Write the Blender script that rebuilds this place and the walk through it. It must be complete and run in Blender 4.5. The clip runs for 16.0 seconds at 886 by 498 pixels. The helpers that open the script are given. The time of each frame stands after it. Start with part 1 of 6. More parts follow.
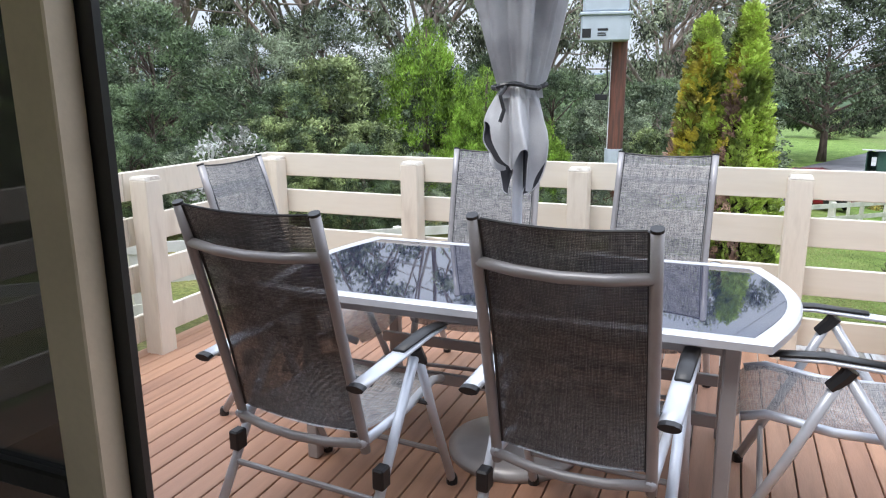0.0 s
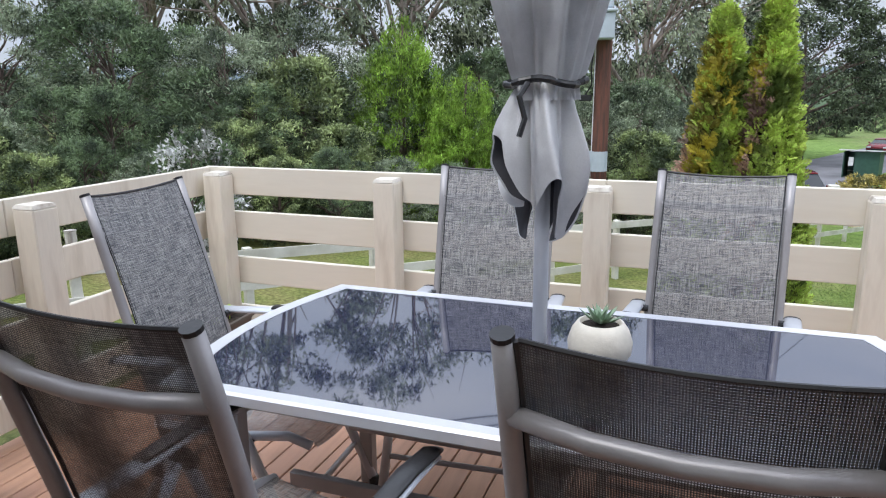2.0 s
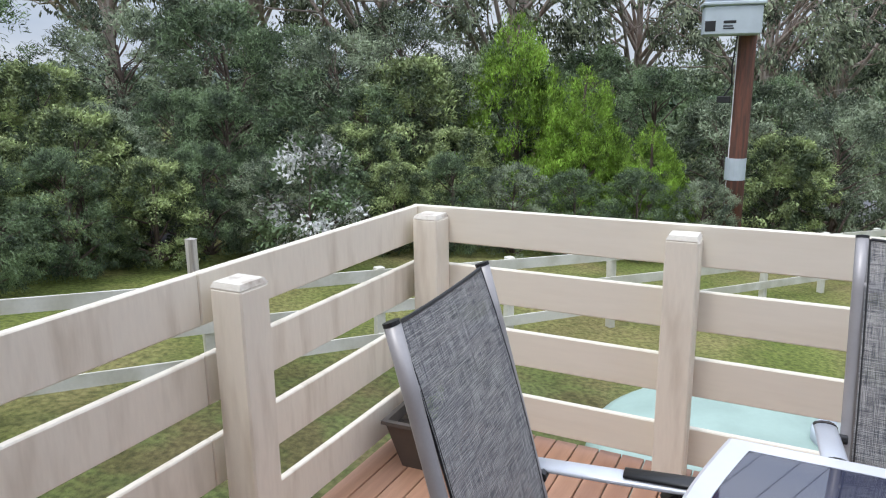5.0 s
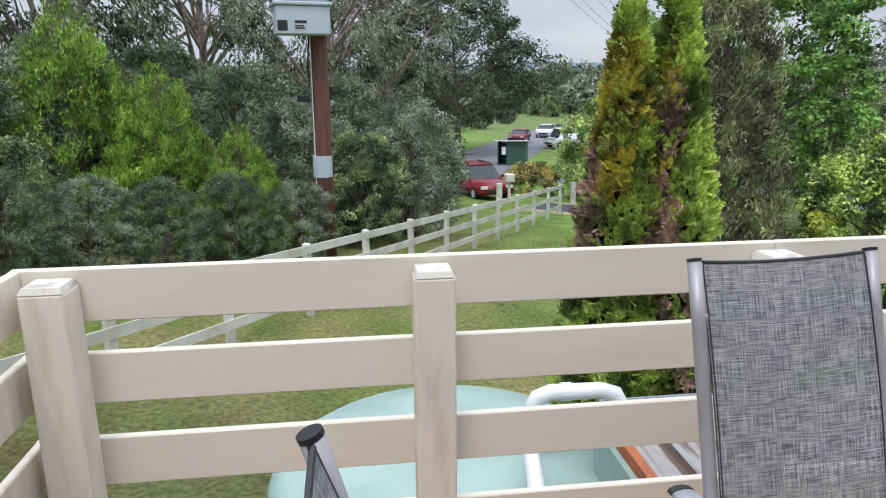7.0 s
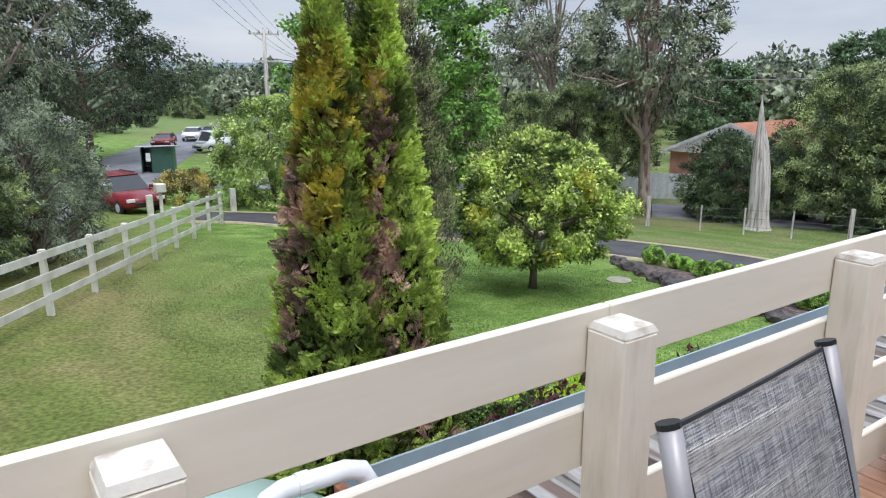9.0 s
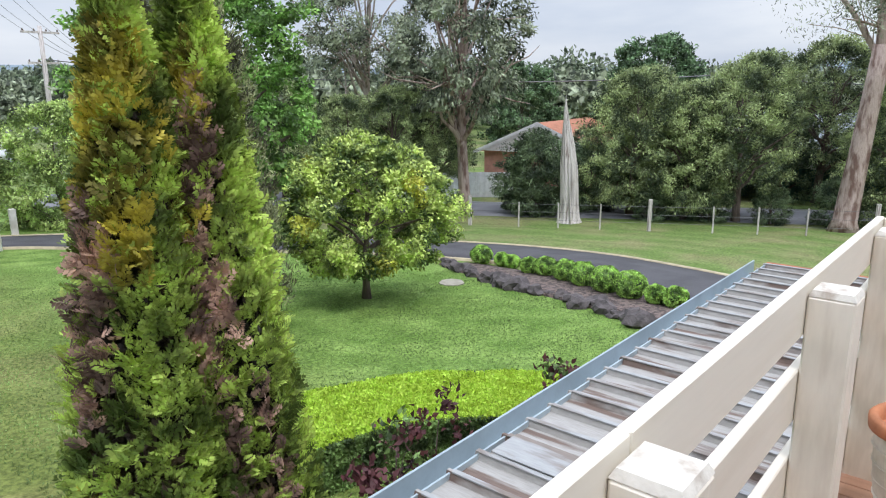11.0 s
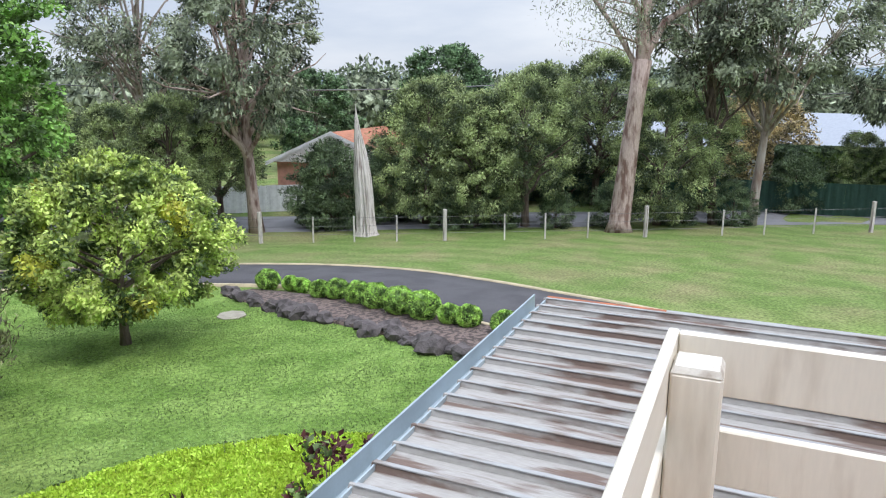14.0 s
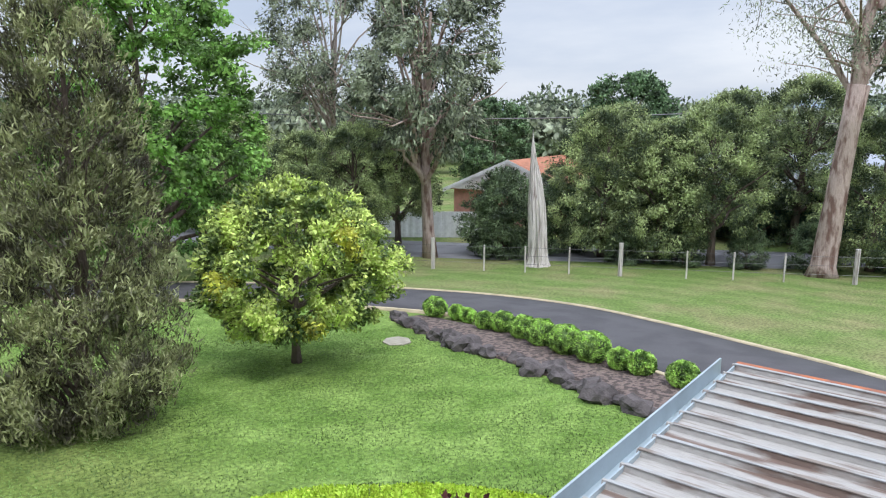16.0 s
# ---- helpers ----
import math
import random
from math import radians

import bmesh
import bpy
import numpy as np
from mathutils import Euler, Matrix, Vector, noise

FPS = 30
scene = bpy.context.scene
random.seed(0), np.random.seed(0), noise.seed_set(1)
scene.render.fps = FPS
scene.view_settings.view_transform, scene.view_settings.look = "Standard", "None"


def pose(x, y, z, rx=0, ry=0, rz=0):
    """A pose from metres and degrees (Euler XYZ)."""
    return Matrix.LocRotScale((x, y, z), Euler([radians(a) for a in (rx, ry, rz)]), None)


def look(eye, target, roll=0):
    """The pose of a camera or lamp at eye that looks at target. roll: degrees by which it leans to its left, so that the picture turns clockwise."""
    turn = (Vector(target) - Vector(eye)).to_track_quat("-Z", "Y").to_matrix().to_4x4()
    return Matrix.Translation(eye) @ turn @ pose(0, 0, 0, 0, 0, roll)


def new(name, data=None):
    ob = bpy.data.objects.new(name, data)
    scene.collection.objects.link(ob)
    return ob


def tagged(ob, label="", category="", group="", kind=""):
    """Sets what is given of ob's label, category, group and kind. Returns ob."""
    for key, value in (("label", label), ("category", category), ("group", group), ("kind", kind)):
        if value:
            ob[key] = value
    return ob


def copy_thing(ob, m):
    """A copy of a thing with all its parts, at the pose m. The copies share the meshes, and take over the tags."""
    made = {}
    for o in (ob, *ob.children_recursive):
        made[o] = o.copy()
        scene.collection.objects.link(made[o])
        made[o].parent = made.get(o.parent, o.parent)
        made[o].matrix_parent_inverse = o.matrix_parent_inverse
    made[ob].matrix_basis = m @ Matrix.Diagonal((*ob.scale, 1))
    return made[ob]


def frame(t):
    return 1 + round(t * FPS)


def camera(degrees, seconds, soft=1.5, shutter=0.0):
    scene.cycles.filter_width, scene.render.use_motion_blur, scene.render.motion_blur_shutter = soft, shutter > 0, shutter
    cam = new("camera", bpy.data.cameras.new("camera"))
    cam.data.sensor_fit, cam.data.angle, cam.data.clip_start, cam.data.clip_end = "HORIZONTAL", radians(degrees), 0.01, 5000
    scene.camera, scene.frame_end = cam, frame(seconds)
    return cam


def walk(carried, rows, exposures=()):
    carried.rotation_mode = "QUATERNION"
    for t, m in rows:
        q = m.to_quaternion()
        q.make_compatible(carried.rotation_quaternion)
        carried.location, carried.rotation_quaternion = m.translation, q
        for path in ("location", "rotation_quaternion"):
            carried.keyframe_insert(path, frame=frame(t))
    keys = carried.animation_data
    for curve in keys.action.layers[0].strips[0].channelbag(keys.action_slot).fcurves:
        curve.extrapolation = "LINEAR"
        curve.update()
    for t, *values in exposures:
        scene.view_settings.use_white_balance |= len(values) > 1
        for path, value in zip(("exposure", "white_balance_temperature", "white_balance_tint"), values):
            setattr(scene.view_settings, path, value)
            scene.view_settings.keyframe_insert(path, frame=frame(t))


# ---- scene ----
cam = camera(64.8, 16.0, soft=1.15)
PATH = [
    (0, (2.992, -4.073, 1.425), (2.255, -2.268, 0.977), -0.4),
    (0.5, (2.966, -3.865, 1.423), (2.303, -2.032, 0.975), -0.3),
    (1, (2.901, -3.685, 1.413), (2.25, -1.847, 0.967), -0.4),
    (1.5, (2.768, -3.5, 1.403), (2.108, -1.665, 0.959), -0.4),
    (2, (2.641, -3.283, 1.417), (1.963, -1.455, 0.971), -0.5),
    (2.5, (2.51, -3.103, 1.406), (1.706, -1.326, 0.964), -0.6),
    (3, (2.304, -3.024, 1.41), (1.38, -1.306, 0.968), -0.7),
    (3.2, (2.228, -2.99, 1.408), (1.286, -1.282, 0.967), -0.7),
    (5.5, (1.31, -2.526, 1.513), (0.471, -0.769, 1.057), -0.7),
    (6, (1.12, -2.355, 1.487), (0.533, -0.498, 1.033), -0.9),
    (6.5, (0.987, -2.203, 1.488), (0.849, -0.261, 1.029), -0.8),
    (7, (0.959, -1.996, 1.491), (1.192, -0.064, 1.029), -0.6),
    (7.5, (0.911, -1.75, 1.504), (1.434, 0.124, 1.042), -0.3),
    (8, (0.899, -1.509, 1.524), (1.672, 0.276, 1.061), -0.2),
    (8.5, (0.957, -1.291, 1.526), (1.932, 0.392, 1.061), 0.1),
    (9, (1.002, -1.1, 1.521), (2.114, 0.495, 1.055), -0.1),
    (11.5, (1.485, -0.345, 1.519), (3.056, 0.804, 1.06), -0.3),
    (12, (1.706, -0.314, 1.53), (3.355, 0.722, 1.073), -0.2),
    (12.5, (1.971, -0.328, 1.523), (3.672, 0.62, 1.067), -0.3),
    (13, (2.222, -0.274, 1.553), (3.968, 0.59, 1.098), -0.1),
    (13.5, (2.448, -0.22, 1.581), (4.221, 0.589, 1.129), -0.0),
    (14, (2.651, -0.168, 1.604), (4.431, 0.628, 1.159), -0.0),
    (14.5, (2.79, -0.065, 1.595), (4.565, 0.749, 1.164), 0.1),
    (15, (2.919, 0.029, 1.592), (4.669, 0.902, 1.176), -0.0),
    (15.5, (3.06, 0.089, 1.587), (4.752, 1.075, 1.185), -0.0),
    (16, (3.216, 0.039, 1.621), (4.753, 1.265, 1.252), 0.0),
]
walk(cam, [(t, look(eye, target, roll)) for t, eye, target, roll in PATH],
     exposures=((0, 0.36), (0.5, 0.10), (1.5, 0.05), (3.0, -0.05), (5.5, -0.05), (7.0, -0.13), (9.0, -0.08), (11.5, 0.12), (16.0, 0.15)))


# ---- world, sun ----
world = bpy.data.worlds.new("overcast_sky")
scene.world = world
world.use_nodes = True
wn, wl = world.node_tree.nodes, world.node_tree.links
wn.clear()
w_out = wn.new("ShaderNodeOutputWorld")
w_bg = wn.new("ShaderNodeBackground")
sky = wn.new("ShaderNodeTexSky")
sky.sky_type = "NISHITA"
sky.sun_disc = False
sky.sun_elevation, sky.sun_rotation = radians(55), radians(150)
w_scale = wn.new("ShaderNodeMix"); w_scale.data_type = "RGBA"; w_scale.blend_type = "MULTIPLY"
w_scale.inputs["Factor"].default_value = 1.0
w_scale.inputs["B"].default_value = (0.10, 0.10, 0.10, 1)
w_co = wn.new("ShaderNodeTexCoord")
w_map = wn.new("ShaderNodeMapping"); w_map.inputs["Scale"].default_value = (1.0, 1.0, 4.5)
w_noise = wn.new("ShaderNodeTexNoise")
w_noise.inputs["Scale"].default_value, w_noise.inputs["Detail"].default_value, w_noise.inputs["Roughness"].default_value = 2.2, 6.0, 0.55
w_ramp = wn.new("ShaderNodeValToRGB")
w_ramp.color_ramp.elements[0].position, w_ramp.color_ramp.elements[0].color = 0.32, (0.54, 0.62, 0.78, 1)
w_ramp.color_ramp.elements[1].position, w_ramp.color_ramp.elements[1].color = 0.68, (0.83, 0.87, 0.96, 1)
w_mix = wn.new("ShaderNodeMix"); w_mix.data_type = "RGBA"
w_mix.inputs["Factor"].default_value = 0.85
wl.new(w_co.outputs["Generated"], w_map.inputs["Vector"])
wl.new(w_map.outputs["Vector"], w_noise.inputs["Vector"])
wl.new(w_noise.outputs["Fac"], w_ramp.inputs["Fac"])
wl.new(sky.outputs["Color"], w_scale.inputs["A"])
wl.new(w_scale.outputs["Result"], w_mix.inputs["A"])
wl.new(w_ramp.outputs["Color"], w_mix.inputs["B"])
w_sep = wn.new("ShaderNodeSeparateXYZ")
wl.new(w_co.outputs["Generated"], w_sep.inputs[0])
w_zen = wn.new("ShaderNodeMapRange")
w_zen.inputs["From Min"].default_value, w_zen.inputs["From Max"].default_value = 0.22, 0.85
w_zen.inputs["To Min"].default_value, w_zen.inputs["To Max"].default_value = 1.0, 3.1
wl.new(w_sep.outputs["Z"], w_zen.inputs["Value"])
w_mul = wn.new("ShaderNodeMix"); w_mul.data_type = "RGBA"; w_mul.blend_type = "MULTIPLY"
w_mul.inputs["Factor"].default_value = 1.0
wl.new(w_mix.outputs["Result"], w_mul.inputs["A"]); wl.new(w_zen.outputs["Result"], w_mul.inputs["B"])
wl.new(w_mul.outputs["Result"], w_bg.inputs["Color"])
wl.new(w_bg.outputs["Background"], w_out.inputs["Surface"])
w_bg.inputs["Strength"].default_value = 1.0

sun_data = bpy.data.lights.new("sun", "SUN")
sun_data.energy, sun_data.angle, sun_data.color = 1.45, radians(14), (1.0, 0.975, 0.94)
sun = new("sun", sun_data)
sun.matrix_world = look((0, 0, 30), (6, 14, 0))
scene.view_settings.exposure = 0.0


# ---- materials ----
def material(name, base, rough=0.6, metal=0.0, vary=0.12, scale=6.0, grain=60.0, bump=0.15, stretch=(1, 1, 1), dark=None,
             island=0.0, obj=0.0, spec=0.5, translucent=0.0, bump_dist=0.004, patch=(0.42, 0.62)):
    """Base colour varied at two scales, with fine relief."""
    m = bpy.data.materials.new(name)
    m.use_nodes = True
    n, l = m.node_tree.nodes, m.node_tree.links
    b = n["Principled BSDF"]
    co = n.new("ShaderNodeTexCoord")
    mp = n.new("ShaderNodeMapping"); mp.inputs["Scale"].default_value = stretch
    l.new(co.outputs["Object"], mp.inputs["Vector"])
    big = n.new("ShaderNodeTexNoise"); big.inputs["Scale"].default_value, big.inputs["Detail"].default_value = scale, 5
    fine = n.new("ShaderNodeTexNoise"); fine.inputs["Scale"].default_value, fine.inputs["Detail"].default_value = grain, 3
    l.new(mp.outputs["Vector"], big.inputs["Vector"]); l.new(mp.outputs["Vector"], fine.inputs["Vector"])
    ramp = n.new("ShaderNodeMapRange")
    ramp.inputs["From Min"].default_value, ramp.inputs["From Max"].default_value = patch
    l.new(big.outputs["Fac"], ramp.inputs["Value"])
    mix = n.new("ShaderNodeMix"); mix.data_type = "RGBA"
    second = dark or tuple(c * (1 - 2 * vary) for c in base)
    mix.inputs["A"].default_value, mix.inputs["B"].default_value = (*base, 1), (*second, 1)
    l.new(ramp.outputs["Result"], mix.inputs["Factor"])
    hsv = n.new("ShaderNodeHueSaturation")
    l.new(mix.outputs["Result"], hsv.inputs["Color"])
    val = n.new("ShaderNodeMath"); val.operation = "MULTIPLY_ADD"
    val.inputs[1].default_value, val.inputs[2].default_value = vary * 2, 1 - vary
    l.new(fine.outputs["Fac"], val.inputs[0])
    last = val
    if island or obj:
        src = n.new("ShaderNodeNewGeometry").outputs["Random Per Island"] if island else n.new("ShaderNodeObjectInfo").outputs["Random"]
        k = island or obj
        mr = n.new("ShaderNodeMath"); mr.operation = "MULTIPLY_ADD"
        mr.inputs[1].default_value, mr.inputs[2].default_value = 2 * k, 1 - k
        l.new(src, mr.inputs[0])
        mul = n.new("ShaderNodeMath"); mul.operation = "MULTIPLY"
        l.new(val.outputs[0], mul.inputs[0]); l.new(mr.outputs[0], mul.inputs[1])
        last = mul
        hu = n.new("ShaderNodeMath"); hu.operation = "MULTIPLY_ADD"
        hu.inputs[1].default_value, hu.inputs[2].default_value = 0.05 * k, 0.5 - 0.025 * k
        l.new(src, hu.inputs[0]); l.new(hu.outputs[0], hsv.inputs["Hue"])
    l.new(last.outputs[0], hsv.inputs["Value"])
    l.new(hsv.outputs["Color"], b.inputs["Base Color"])
    b.inputs["Roughness"].default_value, b.inputs["Metallic"].default_value = rough, metal
    b.inputs["Specular IOR Level"].default_value = spec
    if bump:
        bp = n.new("ShaderNodeBump"); bp.inputs["Strength"].default_value, bp.inputs["Distance"].default_value = bump, bump_dist
        l.new(fine.outputs["Fac"], bp.inputs["Height"]); l.new(bp.outputs["Normal"], b.inputs["Normal"])
    if translucent:
        tr = n.new("ShaderNodeBsdfTranslucent")
        l.new(hsv.outputs["Color"], tr.inputs["Color"])
        ms = n.new("ShaderNodeMixShader"); ms.inputs[0].default_value = translucent
        l.new(b.outputs[0], ms.inputs[1]); l.new(tr.outputs[0], ms.inputs[2])
        l.new(ms.outputs[0], n["Material Output"].inputs["Surface"])
    return m


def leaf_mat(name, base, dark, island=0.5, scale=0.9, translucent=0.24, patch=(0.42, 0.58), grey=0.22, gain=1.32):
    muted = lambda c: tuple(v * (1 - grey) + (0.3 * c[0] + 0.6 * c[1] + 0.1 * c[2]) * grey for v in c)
    # dark patches at clump scale imitate shaded gaps in the foliage
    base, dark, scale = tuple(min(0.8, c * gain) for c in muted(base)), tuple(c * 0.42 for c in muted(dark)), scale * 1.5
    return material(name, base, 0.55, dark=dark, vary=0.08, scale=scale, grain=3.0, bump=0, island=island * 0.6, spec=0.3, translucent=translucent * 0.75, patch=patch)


CREAM = material("cream_painted_timber", (0.75, 0.69, 0.585), 0.55, vary=0.06, scale=3.5, grain=22, stretch=(4, 4, 0.7), bump=0.15, dark=(0.56, 0.49, 0.39), patch=(0.50, 0.78))
CREAM_X = material("cream_painted_board", (0.735, 0.685, 0.585), 0.55, vary=0.04, scale=2.6, grain=14, stretch=(0.5, 0.5, 4), bump=0.10, dark=(0.68, 0.62, 0.51), patch=(0.48, 0.75))
CAP = material("worn_post_cap", (0.64, 0.60, 0.53), 0.7, vary=0.12, scale=16, grain=60, bump=0.5, dark=(0.40, 0.34, 0.28), patch=(0.52, 0.66))
DECKING = material("oiled_deck_board", (0.43, 0.24, 0.155), 0.5, vary=0.12, scale=2.2, grain=40, stretch=(7, 0.5, 1), bump=0.3, dark=(0.34, 0.185, 0.12), obj=0.12)
JOIST = material("dark_joist_timber", (0.06, 0.045, 0.035), 0.9, vary=0.2)
ALU = material("silver_powder_coat", (0.62, 0.65, 0.71), 0.38, metal=0.3, vary=0.04, scale=8, grain=220, bump=0.05)
FRAME = material("grey_brown_chair_tube", (0.38, 0.365, 0.37), 0.42, metal=0.3, vary=0.05, scale=8, grain=200, bump=0.05)
BLACK = material("black_plastic", (0.02, 0.02, 0.022), 0.4, vary=0.1)
TABLE_FRAME = material("white_silver_table_edge", (0.68, 0.69, 0.73), 0.3, metal=0.3, vary=0.03, bump=0.03)
CLOTH = material("grey_umbrella_canvas", (0.79, 0.795, 0.81), 0.9, vary=0.08, scale=5, grain=260, bump=0.35, bump_dist=0.001, dark=(0.56, 0.56, 0.58), translucent=0.28)
# near-black colour paints the shadow inside the grey canvas folds
CLOTH_SHADE = material("canvas_underside_shade", (0.11, 0.11, 0.125), 0.9, vary=0.1, grain=200)
GALV = material("weathered_metal_sheet", (0.34, 0.325, 0.305), 0.65, metal=0.0, vary=0.28, scale=1.5, grain=13, stretch=(8, 1.0, 1), bump=0.3, dark=(0.145, 0.10, 0.08), patch=(0.50, 0.60))
RIB = material("galvanised_rib", (0.34, 0.345, 0.345), 0.65, metal=0.1, vary=0.25, scale=2.4, grain=14, stretch=(5, 0.9, 1), bump=0.25, dark=(0.21, 0.175, 0.15), patch=(0.48, 0.62))
GUTTER = material("blue_grey_gutter_metal", (0.36, 0.43, 0.47), 0.4, metal=0.2, vary=0.06, scale=3, grain=50, bump=0.08)
RUST = material("rusty_orange_flashing", (0.42, 0.13, 0.05), 0.8, vary=0.25, scale=7, grain=50, bump=0.4, dark=(0.26, 0.10, 0.06))
PVC = material("white_pvc_pipe", (0.78, 0.79, 0.82), 0.3, vary=0.04, scale=5, bump=0.05)
TANK = material("pale_green_poly_tank", (0.34, 0.46, 0.41), 0.5, vary=0.07, scale=2.5, grain=40, bump=0.15)
TERRA = material("terracotta", (0.48, 0.19, 0.09), 0.8, vary=0.12, scale=9, grain=70, bump=0.3)
STONEPOT = material("cream_glazed_pot", (0.66, 0.62, 0.54), 0.7, vary=0.1, scale=8, grain=60, bump=0.3)
WHITEPOT = material("white_glazed_pot", (0.72, 0.73, 0.78), 0.25, vary=0.05, bump=0.04)
BROWNPOT = material("brown_plastic_trough", (0.10, 0.085, 0.075), 0.5, vary=0.1)
SOIL = material("potting_soil", (0.05, 0.035, 0.025), 0.95, vary=0.4, scale=30, grain=120, bump=1.0, bump_dist=0.01)
WHITE_PAINT = material("white_fence_paint", (0.74, 0.72, 0.66), 0.65, vary=0.08, scale=2, grain=30, bump=0.2, dark=(0.58, 0.56, 0.48))
ASPHALT = material("driveway_asphalt", (0.075, 0.072, 0.078), 0.85, vary=0.18, scale=1.2, grain=60, bump=0.6, dark=(0.055, 0.053, 0.058))
ROAD = material("pale_road_asphalt", (0.20, 0.20, 0.215), 0.85, vary=0.1, scale=0.6, grain=20, bump=0.4)
EDGING = material("cream_concrete_edge", (0.50, 0.42, 0.28), 0.85, vary=0.12, scale=3, grain=40, bump=0.4)
MULCH = material("bark_mulch", (0.17, 0.125, 0.11), 0.95, vary=0.5, scale=9, grain=22, bump=1.0, bump_dist=0.04, dark=(0.06, 0.045, 0.04), patch=(0.46, 0.56))
EDGE_SOIL = material("pale_bare_soil", (0.26, 0.19, 0.13), 0.95, vary=0.3, scale=6, grain=40, bump=0.8)
ROCK = material("dark_basalt_rock", (0.085, 0.072, 0.072), 0.9, vary=0.25, scale=5, grain=24, bump=0.9, bump_dist=0.02, island=0.25)
CONCRETE = material("concrete_slab", (0.36, 0.33, 0.27), 0.9, vary=0.12, scale=5, grain=50, bump=0.5)
POLE = material("red_brown_pole_timber", (0.17, 0.07, 0.05), 0.85, vary=0.25, scale=3, grain=20, stretch=(5, 5, 0.5), bump=0.5, dark=(0.10, 0.05, 0.04))
GREYPAINT = material("light_grey_steel_case", (0.50, 0.56, 0.62), 0.45, vary=0.05, scale=3)
BARK = material("grey_brown_bark", (0.16, 0.12, 0.10), 0.9, vary=0.3, scale=2.5, grain=12, stretch=(3, 3, 0.5), bump=0.9, bump_dist=0.03, dark=(0.08, 0.055, 0.045))
GUMBARK = material("pale_gum_bark", (0.40, 0.35, 0.31), 0.8, vary=0.15, scale=1.6, grain=9, stretch=(3, 3, 0.5), bump=0.5, bump_dist=0.02, dark=(0.24, 0.17, 0.14))
REDBARK = material("reddish_shaggy_gum_bark", (0.44, 0.34, 0.30), 0.85, vary=0.3, scale=1.6, grain=7, stretch=(2.6, 2.6, 0.8), bump=1.0, bump_dist=0.05, dark=(0.17, 0.10, 0.08), patch=(0.47, 0.62))
DEADWOOD = material("silver_dead_wood", (0.66, 0.61, 0.58), 0.85, vary=0.25, scale=2.2, grain=9, stretch=(5, 5, 0.35), bump=1.0, bump_dist=0.05, dark=(0.24, 0.19, 0.17), patch=(0.50, 0.70))
BRICK = material("peach_brick_wall", (0.52, 0.25, 0.21), 0.85, vary=0.12, scale=2, grain=14)
ROOFTILE = material("terracotta_roof_tile", (0.40, 0.16, 0.09), 0.8, vary=0.15, scale=3, grain=10)
GABLE = material("pinkish_white_gable_boards", (0.88, 0.84, 0.85), 0.7, vary=0.05)
PALEWALL = material("pale_house_wall", (0.60, 0.60, 0.60), 0.8, vary=0.05)
GREENFENCE = material("dark_green_steel_fence", (0.045, 0.11, 0.085), 0.5, vary=0.08)
WHITEFENCE = material("white_steel_fence", (0.84, 0.84, 0.86), 0.5, vary=0.06)
GREYROOF = material("blue_grey_steel_roof", (0.30, 0.33, 0.38), 0.5, vary=0.05)
CARRED = material("red_car_paint", (0.22, 0.015, 0.022), 0.25, vary=0.03, bump=0)
CARWHITE = material("white_car_paint", (0.72, 0.73, 0.75), 0.25, vary=0.02, bump=0)
CARGLASS = material("dark_car_glass", (0.03, 0.035, 0.04), 0.08, vary=0.02, bump=0)
TYRE = material("black_tyre_rubber", (0.02, 0.02, 0.02), 0.8, vary=0.1)
GUMWIRE = material("grey_wire", (0.16, 0.16, 0.165), 0.5, metal=0.5)
BRONZE = material("bronze_door_frame", (0.68, 0.57, 0.43), 0.45, metal=0.2, vary=0.06, scale=5, grain=120, bump=0.05)
HOUSEBRICK = material("dark_brown_brick", (0.17, 0.11, 0.085), 0.85, vary=0.15, scale=2, grain=20)
PLASTER = material("pale_plaster", (0.62, 0.58, 0.52), 0.85, vary=0.04)
CARPET = material("beige_carpet", (0.3, 0.26, 0.21), 0.95, vary=0.1, grain=150)
REDLEAF = leaf_mat("dark_red_leaf", (0.11, 0.03, 0.035), (0.06, 0.03, 0.035))

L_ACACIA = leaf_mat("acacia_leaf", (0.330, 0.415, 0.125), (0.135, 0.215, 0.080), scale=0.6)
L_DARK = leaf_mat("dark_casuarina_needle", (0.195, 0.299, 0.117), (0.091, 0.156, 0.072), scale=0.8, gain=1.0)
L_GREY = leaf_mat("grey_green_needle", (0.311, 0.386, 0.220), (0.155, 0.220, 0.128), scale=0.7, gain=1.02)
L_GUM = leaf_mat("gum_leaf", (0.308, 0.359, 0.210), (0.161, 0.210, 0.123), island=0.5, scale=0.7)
L_BRIGHT = leaf_mat("bright_pine_needle", (0.300, 0.480, 0.050), (0.160, 0.290, 0.035), scale=1.3, patch=(0.4, 0.62), grey=0.08, gain=1.22)
L_OAK = leaf_mat("fresh_green_leaf", (0.24, 0.45, 0.085), (0.17, 0.32, 0.075), scale=0.8, grey=0.08, gain=1.22)
L_POPLAR = leaf_mat("poplar_leaf", (0.131, 0.246, 0.087), (0.087, 0.174, 0.065))
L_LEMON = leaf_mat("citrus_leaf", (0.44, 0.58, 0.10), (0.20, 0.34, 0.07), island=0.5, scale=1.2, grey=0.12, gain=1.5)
L_LEMONY = leaf_mat("yellow_citrus_leaf", (0.76, 0.68, 0.07), (0.58, 0.60, 0.07), grey=0.06, gain=1.4)
L_CYP = leaf_mat("cypress_spray", (0.34, 0.44, 0.07), (0.20, 0.30, 0.052), island=0.55, scale=2.2, grey=0.06, gain=1.5)
